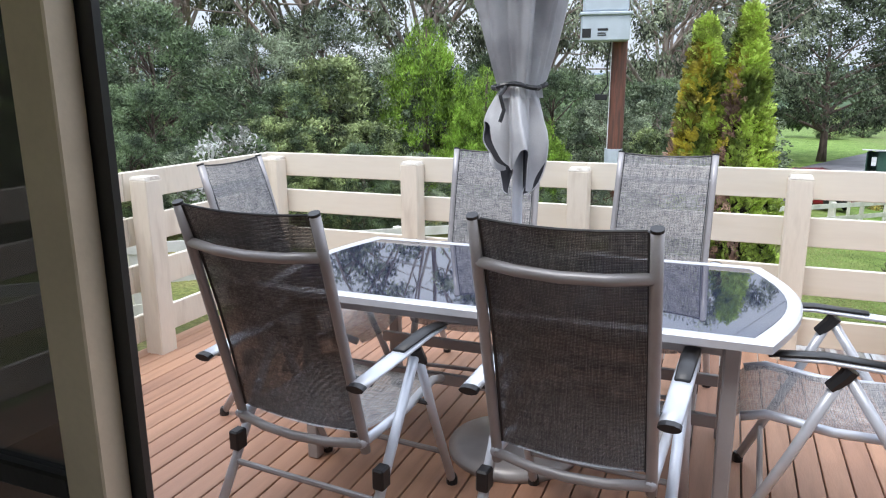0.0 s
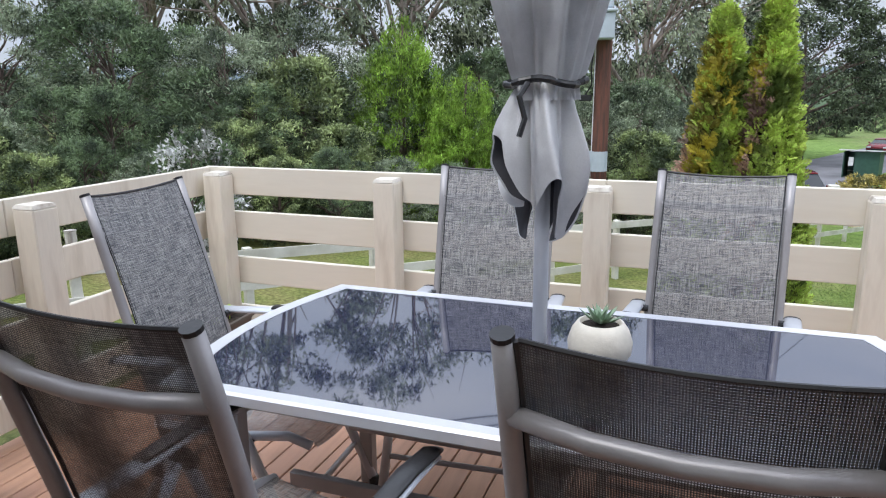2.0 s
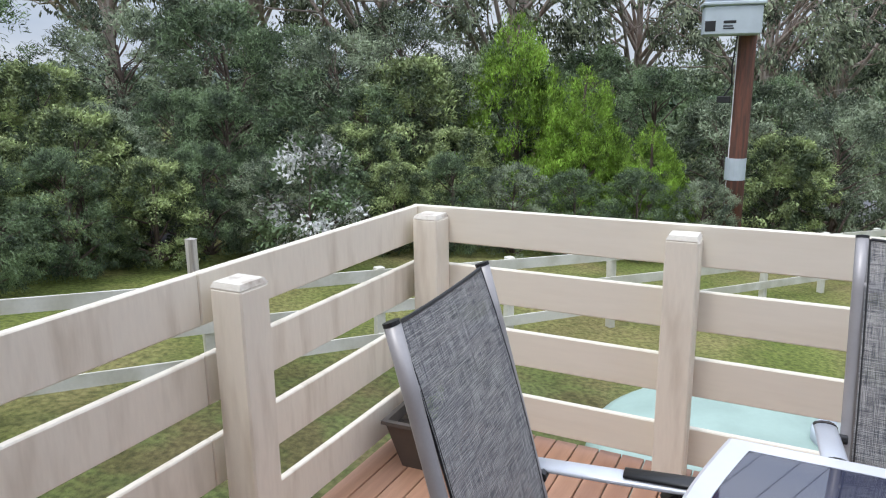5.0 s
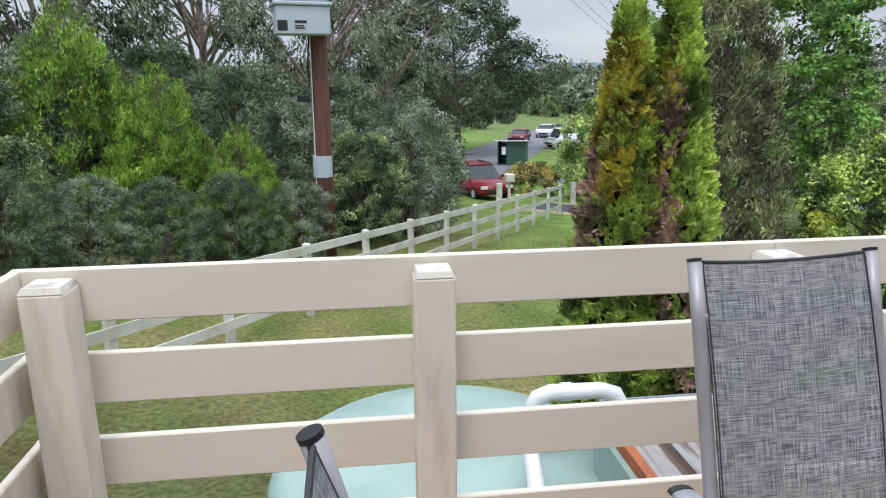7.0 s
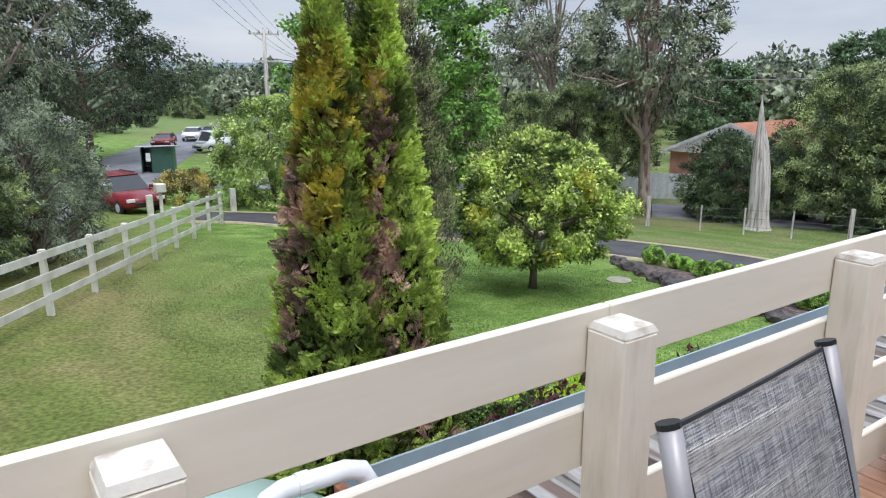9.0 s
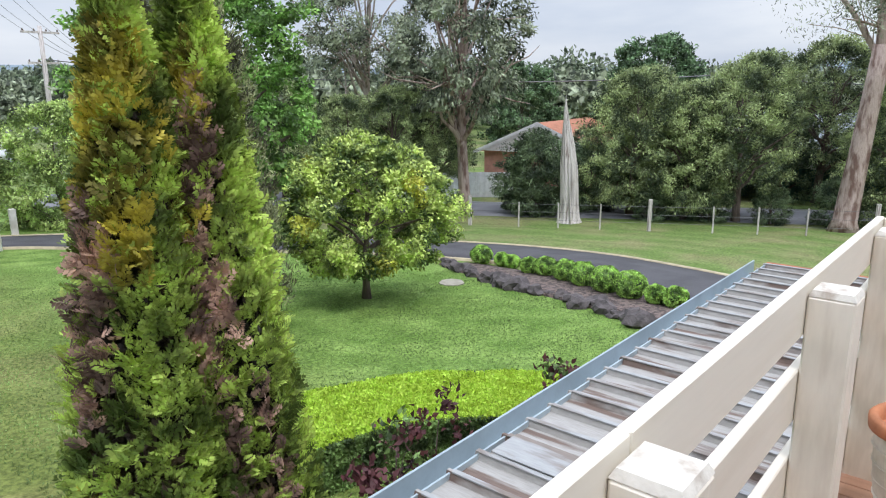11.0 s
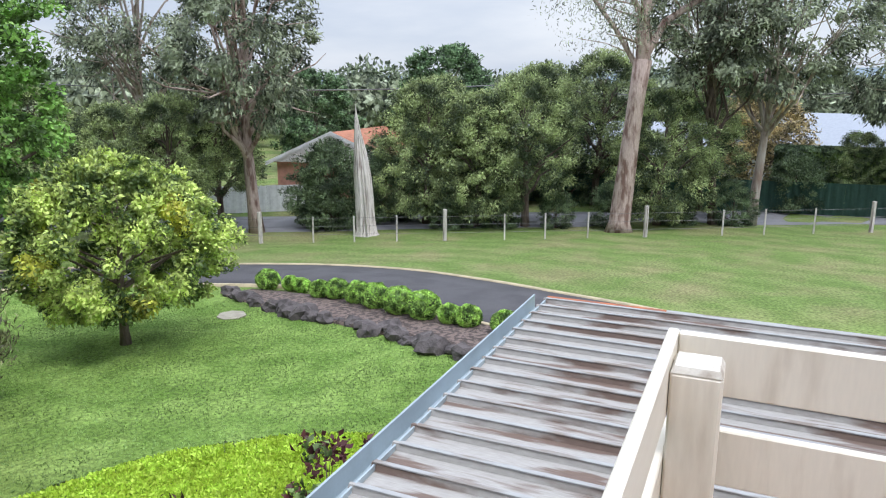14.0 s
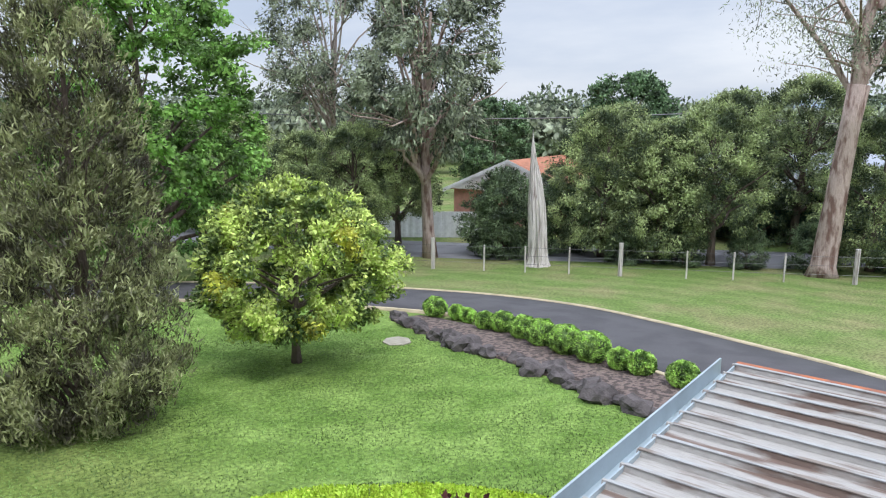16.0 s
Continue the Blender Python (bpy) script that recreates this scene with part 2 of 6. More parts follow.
L_CYPY = leaf_mat("yellowed_cypress_spray", (0.55, 0.47, 0.07), (0.40, 0.36, 0.07), island=0.35, scale=3, grey=0.0, gain=1.05)
L_CYPB = leaf_mat("browned_cypress_spray", (0.46, 0.28, 0.20), (0.40, 0.24, 0.18), island=0.45, scale=3, grey=0.12, gain=1.25)
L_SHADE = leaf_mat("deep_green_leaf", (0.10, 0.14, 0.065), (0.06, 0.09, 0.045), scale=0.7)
L_CONIF = leaf_mat("olive_conifer_needle", (0.27, 0.29, 0.13), (0.16, 0.15, 0.09), scale=1.5, grey=0.05)
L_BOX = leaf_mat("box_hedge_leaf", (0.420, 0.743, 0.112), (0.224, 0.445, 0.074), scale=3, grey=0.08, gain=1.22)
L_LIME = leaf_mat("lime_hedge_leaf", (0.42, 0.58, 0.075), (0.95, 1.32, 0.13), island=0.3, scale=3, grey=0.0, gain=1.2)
# darker green, puts shade into the colour of hedge sides and cores
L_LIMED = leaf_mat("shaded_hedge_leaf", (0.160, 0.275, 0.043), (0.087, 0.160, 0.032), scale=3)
L_FLOWER = leaf_mat("white_blossom", (0.75, 0.74, 0.68), (0.6, 0.6, 0.52), island=0.15)
L_PINKY = leaf_mat("pinkish_new_leaf", (0.319, 0.203, 0.131), (0.160, 0.174, 0.087))
L_YELLOW = leaf_mat("yellow_shrub_leaf", (0.609, 0.478, 0.072), (0.377, 0.348, 0.072))
L_AUTUMN = leaf_mat("ochre_leaf", (0.522, 0.392, 0.145), (0.348, 0.290, 0.131))
L_SUCC = leaf_mat("grey_green_succulent", (0.232, 0.362, 0.217), (0.145, 0.246, 0.160), translucent=0.0)
L_AEON = leaf_mat("brick_red_aeonium_leaf", (0.30, 0.05, 0.045), (0.25, 0.06, 0.06), translucent=0.05)
# almost black, to paint the shaded depth of the cypresses
L_INNER = leaf_mat("shade_dark_inner_leaf", (0.07, 0.05, 0.03), (0.05, 0.04, 0.03), translucent=0.0, grey=0.0)
LEAVES_GRASS = leaf_mat("grass_blade", (0.19, 0.33, 0.05), (0.30, 0.50, 0.08), island=0.2, scale=0.5)


def lawn_material():
    m = bpy.data.materials.new("lawn_and_far_ground")
    m.use_nodes = True
    n, l = m.node_tree.nodes, m.node_tree.links
    b = n["Principled BSDF"]
    co = n.new("ShaderNodeTexCoord")

    def tex(scale, detail=4, stretch=None):
        t = n.new("ShaderNodeTexNoise"); t.inputs["Scale"].default_value, t.inputs["Detail"].default_value = scale, detail
        l.new(co.outputs["Object"], t.inputs["Vector"])
        return t.outputs["Fac"]

    def mixc(fac, a, c, lo, hi):
        r = n.new("ShaderNodeMapRange"); r.inputs["From Min"].default_value, r.inputs["From Max"].default_value = lo, hi
        l.new(fac, r.inputs["Value"])
        x = n.new("ShaderNodeMix"); x.data_type = "RGBA"
        l.new(r.outputs["Result"], x.inputs["Factor"])
        for sock, v in (("A", a), ("B", c)):
            if isinstance(v, tuple):
                x.inputs[sock].default_value = (*v, 1)
            else:
                l.new(v, x.inputs[sock])
        return x.outputs["Result"]
    lush = mixc(tex(1.3, 7), (0.138, 0.238, 0.045), (0.240, 0.360, 0.090), 0.38, 0.64)
    dry = mixc(tex(0.45, 6), (0.165, 0.20, 0.052), (0.255, 0.225, 0.095), 0.42, 0.66)
    sep = n.new("ShaderNodeSeparateXYZ"); l.new(co.outputs["Object"], sep.inputs[0])
    # the lawn round the citrus tree is lusher than the strips towards either fence
    px = n.new("ShaderNodeVectorMath"); px.operation = "DISTANCE"
    px.inputs[1].default_value = (11.5, 4.5, -3)
    l.new(co.outputs["Object"], px.inputs[0])
    pale = mixc(tex(0.5, 6), (0.16, 0.235, 0.065), (0.25, 0.25, 0.115), 0.42, 0.66)
    left = mixc(sep.outputs["X"], dry, lush, 3.5, 9.0)
    body = mixc(sep.outputs["X"], left, pale, 15.5, 20.5)
    near = n.new("ShaderNodeVectorMath"); near.operation = "DISTANCE"
    near.inputs[1].default_value = (-1.0, 2.0, -2)
    l.new(co.outputs["Object"], near.inputs[0])
    worn = mixc(tex(1.6, 6), (0.13, 0.115, 0.05), (0.12, 0.145, 0.05), 0.42, 0.6)
    body = mixc(near.outputs["Value"], worn, body, 2.6, 5.0)
    far = mixc(px.outputs["Value"], body, (0.17, 0.24, 0.08), 70.0, 120.0)
    clump = mixc(tex(15, 7), (0.36, 0.38, 0.34), (1.24, 1.24, 1.22), 0.34, 0.66)
    mul = n.new("ShaderNodeMix"); mul.data_type = "RGBA"; mul.blend_type = "MULTIPLY"; mul.inputs["Factor"].default_value = 0.75
    l.new(far, mul.inputs["A"]); l.new(clump, mul.inputs["B"])
    # faint mowing arcs round the citrus tree, broken up by the grass
    arc = n.new("ShaderNodeTexWave"); arc.wave_type, arc.rings_direction = "RINGS", "Z"
    arc.inputs["Scale"].default_value, arc.inputs["Distortion"].default_value = 0.20, 9.0
    arc.inputs["Detail"].default_value, arc.inputs["Detail Scale"].default_value = 4, 1.2
    shift = n.new("ShaderNodeMapping"); shift.inputs["Location"].default_value = (-12.1, -11.0, 0)
    l.new(co.outputs["Object"], shift.inputs["Vector"]); l.new(shift.outputs["Vector"], arc.inputs["Vector"])
    mow = mixc(arc.outputs["Fac"], (0.84, 0.87, 0.80), (1.22, 1.16, 1.26), 0.1, 0.9)
    mul2 = n.new("ShaderNodeMix"); mul2.data_type = "RGBA"; mul2.blend_type = "MULTIPLY"; mul2.inputs["Factor"].default_value = 0.5
    l.new(mul.outputs["Result"], mul2.inputs["A"]); l.new(mow, mul2.inputs["B"])
    l.new(mul2.outputs["Result"], b.inputs["Base Color"])
    b.inputs["Roughness"].default_value = 0.9
    b.inputs["Specular IOR Level"].default_value = 0.2
    bp = n.new("ShaderNodeBump"); bp.inputs["Strength"].default_value, bp.inputs["Distance"].default_value = 0.9, 0.03
    l.new(tex(45, 5), bp.inputs["Height"]); l.new(bp.outputs["Normal"], b.inputs["Normal"])
    return m


LAWN = lawn_material()


def sling_material(name, base, dark, hole=0.35):
    """Woven sling: uneven threads both ways, with small gaps between them."""
    m = bpy.data.materials.new(name)
    m.use_nodes = True
    n, l = m.node_tree.nodes, m.node_tree.links
    b = n["Principled BSDF"]
    co = n.new("ShaderNodeUVMap"); co.uv_map = "weave"
    out = []
    for scale in ((18.0, 300.0, 1.0), (330.0, 16.0, 1.0)):
        mp = n.new("ShaderNodeMapping"); mp.inputs["Scale"].default_value = scale
        l.new(co.outputs["UV"], mp.inputs["Vector"])
        t = n.new("ShaderNodeTexNoise"); t.inputs["Scale"].default_value, t.inputs["Detail"].default_value = 1.0, 2
        l.new(mp.outputs["Vector"], t.inputs["Vector"])
        out.append(t.outputs["Fac"])
    add = n.new("ShaderNodeMath"); add.operation = "ADD"
    l.new(out[0], add.inputs[0]); l.new(out[1], add.inputs[1])
    r = n.new("ShaderNodeMapRange"); r.inputs["From Min"].default_value, r.inputs["From Max"].default_value = 0.80, 1.20
    l.new(add.outputs[0], r.inputs["Value"])
    mx = n.new("ShaderNodeMix"); mx.data_type = "RGBA"
    mx.inputs["A"].default_value, mx.inputs["B"].default_value = (*dark, 1), (*base, 1)
    l.new(r.outputs["Result"], mx.inputs["Factor"])
    l.new(mx.outputs["Result"], b.inputs["Base Color"])
    b.inputs["Roughness"].default_value = 0.6
    waves = []
    for d in ("X", "Y"):
        w = n.new("ShaderNodeTexWave"); w.bands_direction = d
        w.inputs["Scale"].default_value = 82.0 if d == "X" else 74.0
        l.new(co.outputs["UV"], w.inputs["Vector"])
        waves.append(w.outputs["Fac"])
    mn = n.new("ShaderNodeMath"); mn.operation = "MAXIMUM"
    l.new(waves[0], mn.inputs[0]); l.new(waves[1], mn.inputs[1])
    gt = n.new("ShaderNodeMapRange"); gt.inputs["From Min"].default_value, gt.inputs["From Max"].default_value = hole - 0.1, hole + 0.1
    l.new(mn.outputs[0], gt.inputs["Value"])
    l.new(gt.outputs["Result"], b.inputs["Alpha"])
    bp = n.new("ShaderNodeBump"); bp.inputs["Strength"].default_value, bp.inputs["Distance"].default_value = 0.5, 0.001
    l.new(mn.outputs[0], bp.inputs["Height"]); l.new(bp.outputs["Normal"], b.inputs["Normal"])
    return m


SLING = sling_material("grey_woven_sling", (0.47, 0.46, 0.45), (0.095, 0.10, 0.12), hole=0.44)
# same cloth seen from its shaded back, the shade put into the colour
SLING_BACK = sling_material("sling_back_shade", (0.12, 0.105, 0.10), (0.055, 0.05, 0.05), hole=0.72)


def glass_material(name, color, rough=0.02, spec=0.5, coat=1.0, alpha=1.0):
    m = bpy.data.materials.new(name)
    m.use_nodes = True
    b = m.node_tree.nodes["Principled BSDF"]
    b.inputs["Base Color"].default_value = (*color, 1)
    b.inputs["Roughness"].default_value = rough
    b.inputs["IOR"].default_value = 1.7
    b.inputs["Specular IOR Level"].default_value = spec
    b.inputs["Coat Weight"].default_value, b.inputs["Coat Roughness"].default_value = coat, 0.01
    b.inputs["Alpha"].default_value = alpha
    return m


TABLE_GLASS = glass_material("blue_black_tinted_glass", (0.020, 0.024, 0.052), 0.03, 0.7, 0.6)
DOOR_GLASS = glass_material("dark_door_glass", (0.012, 0.014, 0.013), 0.02, 0.5, 0.5, 0.8)


# ---- mesh helpers ----
def bm_box(bm, x0, x1, y0, y1, z0, z1, bevel=0.0):
    made = bmesh.ops.create_cube(bm, size=1.0, matrix=Matrix.Translation(((x0 + x1) / 2, (y0 + y1) / 2, (z0 + z1) / 2)) @ Matrix.Diagonal((x1 - x0, y1 - y0, z1 - z0, 1)))
    if bevel:
        edges = {e for v in made["verts"] for e in v.link_edges}
        bmesh.ops.bevel(bm, geom=list(edges), offset=bevel, segments=1, affect="EDGES")


def bm_tube(bm, points, radii, sides=10, cap=True, flat=1.0):
    """A swept tube through the points."""
    pts = [Vector(p) for p in points]
    if not hasattr(radii, "__len__"):
        radii = [radii] * len(pts)
    rings, ref = [], None
    for i, p in enumerate(pts):
        d = (pts[min(i + 1, len(pts) - 1)] - pts[max(i - 1, 0)]).normalized()
        if ref is None or abs(ref.dot(d)) > 0.95:
            ref = Vector((0, 0, 1)) if abs(d.z) < 0.8 else Vector((1, 0, 0))
        s = d.cross(ref).normalized()
        ref = s.cross(d).normalized()
        rings.append([bm.verts.new(p + (s * math.cos(a) + ref * math.sin(a) * flat) * radii[i]) for a in (2 * math.pi * k / sides for k in range(sides))])
    for a, b in zip(rings, rings[1:]):
        for k in range(sides):
            bm.faces.new((a[k], a[(k + 1) % sides], b[(k + 1) % sides], b[k]))
    if cap:
        bm.faces.new(rings[0][::-1]); bm.faces.new(rings[-1])


def bm_lathe(bm, profile, centre=(0, 0), sides=28):
    rings = [[bm.verts.new((centre[0] + r * math.cos(a), centre[1] + r * math.sin(a), z)) for a in (2 * math.pi * k / sides for k in range(sides))] for r, z in profile]
    for a, b in zip(rings, rings[1:]):
        for k in range(sides):
            bm.faces.new((a[k], a[(k + 1) % sides], b[(k + 1) % sides], b[k]))
    bm.faces.new(rings[0][::-1]); bm.faces.new(rings[-1])


def finish(name, bm, mat, smooth=False):
    bmesh.ops.recalc_face_normals(bm, faces=bm.faces)
    me = bpy.data.meshes.new(name)
    bm.to_mesh(me); bm.free()
    me.materials.append(mat)
    if smooth:
        me.shade_smooth()
    return me


def part(name, bm, mat, parent, label="", smooth=False):
    ob = new(name, finish(name, bm, mat, smooth))
    ob.parent = parent
    if label:
        ob["label"] = label
    return ob


def thing(name, label, category, group="", m=None):
    ob = new(name)
    if m is not None:
        ob.matrix_basis = m
    return tagged(ob, label, category, group)


def solid(name, bm, mat, label="", category="", group="", kind="", smooth=False):
    return tagged(new(name, finish(name, bm, mat, smooth)), label, category, group, kind)


def raw_mesh(name, verts, quads, mat, smooth=False):
    """A mesh of quads from arrays."""
    me = bpy.data.meshes.new(name)
    verts, quads = np.asarray(verts, dtype=np.float32), np.asarray(quads, dtype=np.int32)
    me.vertices.add(len(verts)); me.vertices.foreach_set("co", verts.ravel())
    me.loops.add(quads.size); me.loops.foreach_set("vertex_index", quads.ravel())
    me.polygons.add(len(quads)); me.polygons.foreach_set("loop_start", np.arange(0, quads.size, 4, dtype=np.int32))
    me.update(calc_edges=True)
    me.materials.append(mat)
    if smooth:
        me.shade_smooth()
    return me


def leaf_quads(rng, centres, length, width, droop=0.0, outward=None, spread=1.0, fold=0.15, face=None):
    """One diamond-shaped leaf at each centre; droop pulls them down, outward is a direction for each."""
    n = len(centres)
    d = rng.normal(size=(n, 3)) * spread
    if outward is not None:
        d += outward
    d[:, 2] -= droop
    d /= np.linalg.norm(d, axis=1, keepdims=True) + 1e-9
    s = np.cross(d, rng.normal(size=(n, 3)) * (1.0 if face is None else 0.42) + (0.0 if face is None else face))
    s /= np.linalg.norm(s, axis=1, keepdims=True) + 1e-9
    up = np.cross(s, d)
    le = (length * rng.uniform(0.6, 1.3, n))[:, None]
    wi = (width * rng.uniform(0.7, 1.2, n))[:, None]
    base = centres - d * le * 0.5
    tip = centres + d * le * 0.5
    mid = base + d * le * 0.42 + up * le * fold
    v = np.stack([base, mid + s * wi * 0.5, tip, mid - s * wi * 0.5], axis=1).reshape(-1, 3)
    return v, np.arange(4 * n).reshape(-1, 4)


ground_slope = lambda x, y: min(max(-1.9 - 0.075 * x - 0.05 * y, -4.9), -1.2)


def tree(name, label, x, y, height, width, base=0.15, style="round", clumps=90, per=110, leaf=(0.16, 0.05), mat=None, bark=None, trunk=0.14,
         droop=0.3, clump=0.45, limbs=14, lean=(0, 0), seed=1, category="tree", extra=None, flat=0.7, group="", hollow=0.55, sink=0.05, gz=None):
    """A tapered trunk with limbs that reach into clumps of many small leaves."""
    rng = np.random.default_rng(seed)
    z0 = (ground_slope(x, y) if gz is None else gz) - sink
    ob = thing(name, label, category, group, pose(x, y, z0))
    lean_at = lambda t: Vector((lean[0] * t + 0.03 * height * math.sin(3.1 * t + seed), lean[1] * t + 0.03 * height * math.sin(2.3 * t + 2 * seed), 0)) * (t ** 0.8 if t > 0 else 0)

    def env(h):
        u = (h - base) / (1 - base)
        if style == "cone":
            return max(0.03, (1 - u) ** 0.85) * min(1, 0.55 + 4 * u)
        if style == "column":
            return max(0.04, min(1.0, 1.38 * (1 - u) ** 0.85)) * min(1, 0.8 + 1.5 * u)
        if style == "gum":
            return 0.35 + 0.65 * math.sin(math.pi * min(1, u * 0.9 + 0.1))
        return math.sqrt(max(0.0, 1 - (2 * (u * 0.92 + 0.08) - 1) ** 2)) * (1.08 - 0.25 * u)
    bm = bmesh.new()
    top = 0.92 if style in ("cone", "column") else 0.8
    steps = 9
    spine = [Vector((0, 0, height * top * i / steps)) + lean_at(top * i / steps) for i in range(steps + 1)]
    bm_tube(bm, spine, [trunk * (1.25 if i == 0 else 1) * (1 - 0.8 * i / steps) for i in range(steps + 1)], 9)
    cs = []
    for i in range(clumps):
        h = base + (1 - base) * rng.uniform(0.02, 0.98)
        if style == "cone":
            h = base + (1 - base) * (1 - math.sqrt(rng.uniform(0.0, 1.0))) * 0.98
        r = env(h) * width / 2 * (hollow + (1 - hollow) * math.sqrt(rng.uniform())) * rng.uniform(0.82, 1.08)
        a = rng.uniform(0, 2 * math.pi)
        c = Vector((math.cos(a) * r, math.sin(a) * r, h * height)) + lean_at(h)
        cs.append(c)
    for c in cs[:limbs]:
        start_t = max(base * 0.8, c.z / height - rng.uniform(0.12, 0.3)) if style != "gum" else rng.uniform(0.35, 0.62) * min(1.0, c.z / height + 0.1)
        start_t = min(start_t, top * 0.97)
        s = Vector((0, 0, height * start_t)) + lean_at(start_t)
        e = c
        mid = s.lerp(e, 0.5) + Vector(rng.normal(size=3) * 0.05 * height * 0.35) + Vector((0, 0, 0.02 * height))
        r0 = trunk * (1 - 0.8 * start_t / top) * 0.55
        bm_tube(bm, [s, s.lerp(mid, 0.5) + Vector(rng.normal(size=3) * 0.012 * height), mid, mid.lerp(e, 0.6), e], [r0, r0 * 0.8, r0 * 0.6, r0 * 0.4, r0 * 0.15], 6, cap=False)
        if style == "gum":
            for k in range(3):
                e2 = e + Vector(rng.normal(size=3)) * clump * 1.5
                bm_tube(bm, [mid.lerp(e, 0.4), mid.lerp(e2, 0.7) + Vector(rng.normal(size=3) * 0.1), e2], [r0 * 0.4, r0 * 0.25, r0 * 0.08], 5, cap=False)
    part("trunk", bm, bark or BARK, ob, "", True)
    cv = np.repeat(np.array([tuple(c) for c in cs]), per, axis=0)
    k = len(cv)
    size = np.repeat(rng.uniform(0.6, 1.25, len(cs)), per)[:, None] * clump
    off = rng.normal(size=(k, 3))
    off /= np.linalg.norm(off, axis=1, keepdims=True)
    off *= (rng.uniform(0.0, 1.0, k) ** 0.45)[:, None]
    pts = cv + off * size * np.array([1, 1, flat])
    axis = np.array([[0, 0, height * 0.5]])
    outward = cv - axis * np.array([1, 1, 1]); outward /= np.linalg.norm(outward, axis=1, keepdims=True) + 1e-6
    if style in ("cone", "column"):
        outward = outward * np.array([1, 1, 0]) * 0.8 + np.array([0, 0, 1.3])
    v, f = leaf_quads(rng, pts, leaf[0], leaf[1], droop, outward * 0.7 + off * 0.5, 0.7, face=off * 0.9 + outward * 0.35 + np.array([0, 0, 0.25]))
    mats = [mat]
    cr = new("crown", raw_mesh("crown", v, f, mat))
    cr.parent = ob
    if extra:
        mats += extra[0]
        for mm in extra[0]:
            cr.data.materials.append(mm)
        # whole clumps take on one of the other colours
        pick = np.zeros(len(cs), dtype=np.int32)
        for j, share in enumerate(extra[1]):
            for i, c in enumerate(cs):
                lift = 0.0 if style != "column" else ((0.32 - 3.2 * max(0.0, abs(c.z / height - 0.74) - 0.05)) if j == 0 else 0.9 * (c.z / height - 0.82))
                if noise.noise(Vector((c.x * extra[2], c.y * extra[2], c.z * extra[2] * (0.5 if style == "column" else 1.0))) + Vector((7.3 * j + seed, 0, 0))) + lift > share:
                    pick[i] = j + 1
        idx = np.repeat(pick, per)
        mixed = rng.uniform(size=k) < 0.2
        idx[mixed] = 0
        cr.data.polygons.foreach_set("material_index", idx.astype(np.int32))
    return ob


# ---- ground ----
def build_ground():
    radii = [0] + [1.2 * 1.16 ** i for i in range(55)]
    seg = 96
    verts, faces = [], []
    for i, r in enumerate(radii):
        for k in range(seg):
            a = 2 * math.pi * k / seg
            x, y = 4 + r * math.cos(a), 4 + r * math.sin(a)
            verts.append((x, y, ground_slope(x, y)))
    for i in range(len(radii) - 1):
        for k in range(seg):
            a, b = i * seg + k, i * seg + (k + 1) % seg
            faces.append((a, b, b + seg, a + seg) if i else (a, b, b + seg, a + seg))
    ob = new("ground", raw_mesh("ground", verts, faces, LAWN, True))
    tagged(ob, "mown green lawn with dry patches sloping gently away", "ground", kind="structure")


build_ground()


def ribbon(name, centre, widths, mat, lift, label="", kind="structure", category="", thick=0.0, parent=None):
    """A strip laid over the ground along a line; centre is given by corner points, rounded off."""
    pts = [Vector((*p, 0)) for p in centre]
    line, wid = [], []
    for i in range(len(pts) - 1):
        p0, p1, p2, p3 = pts[max(i - 1, 0)], pts[i], pts[i + 1], pts[min(i + 2, len(pts) - 1)]
        for s in range(8):
            t = s / 8
            line.append(0.5 * (2 * p1 + (p2 - p0) * t + (2 * p0 - 5 * p1 + 4 * p2 - p3) * t * t + (3 * p1 - p0 - 3 * p2 + p3) * t ** 3))
            w = widths if not hasattr(widths, "__len__") else widths[i] + (widths[i + 1] - widths[i]) * t
            wid.append(w)
    line.append(pts[-1]); wid.append(wid[-1])
    verts, faces = [], []
    cols = 5
    for i, p in enumerate(line):
        d = (line[min(i + 1, len(line) - 1)] - line[max(i - 1, 0)]).normalized()
        n = Vector((-d.y, d.x, 0))
        for c in range(cols):
            q = p + n * wid[i] * (c / (cols - 1) - 0.5)
            verts.append((q.x, q.y, ground_slope(q.x, q.y) + lift))
        if thick:
            for c in (cols - 1, 0):
                q = p + n * wid[i] * (c / (cols - 1) - 0.5)
                verts.append((q.x, q.y, ground_slope(q.x, q.y) + lift - thick))
    m = cols + (2 if thick else 0)
    for i in range(len(line) - 1):
        for c in range(m if thick else cols - 1):
            a, b = i * m + c, i * m + (c + 1) % m
            faces.append((a, b, b + m, a + m))
    me = raw_mesh(name, verts, faces, mat)
    ob = new(name, me)
    if parent:
        ob.parent = parent
    return tagged(ob, label, category, kind=kind)


DRIVE = [(9.0, 28.4), (11.3, 27.0), (14.0, 23.2), (17.6, 18.2), (19.6, 13.6), (19.95, 10.2), (19.15, 7.4), (18.15, 5.1), (17.0, 2.6), (15.4, 0.0), (13.2, -2.8), (10.5, -5.5)]
ribbon("driveway", DRIVE, 3.6, ASPHALT, 0.05, "dark asphalt driveway curving through the lawn", thick=0.3)


def offset_line(line, d):
    out = []
    for i, p in enumerate(line):
        a, b = Vector(line[max(i - 1, 0)]), Vector(line[min(i + 1, len(line) - 1)])
        n = (b - a).normalized()
        out.append((p[0] - n.y * d, p[1] + n.x * d))
    return out


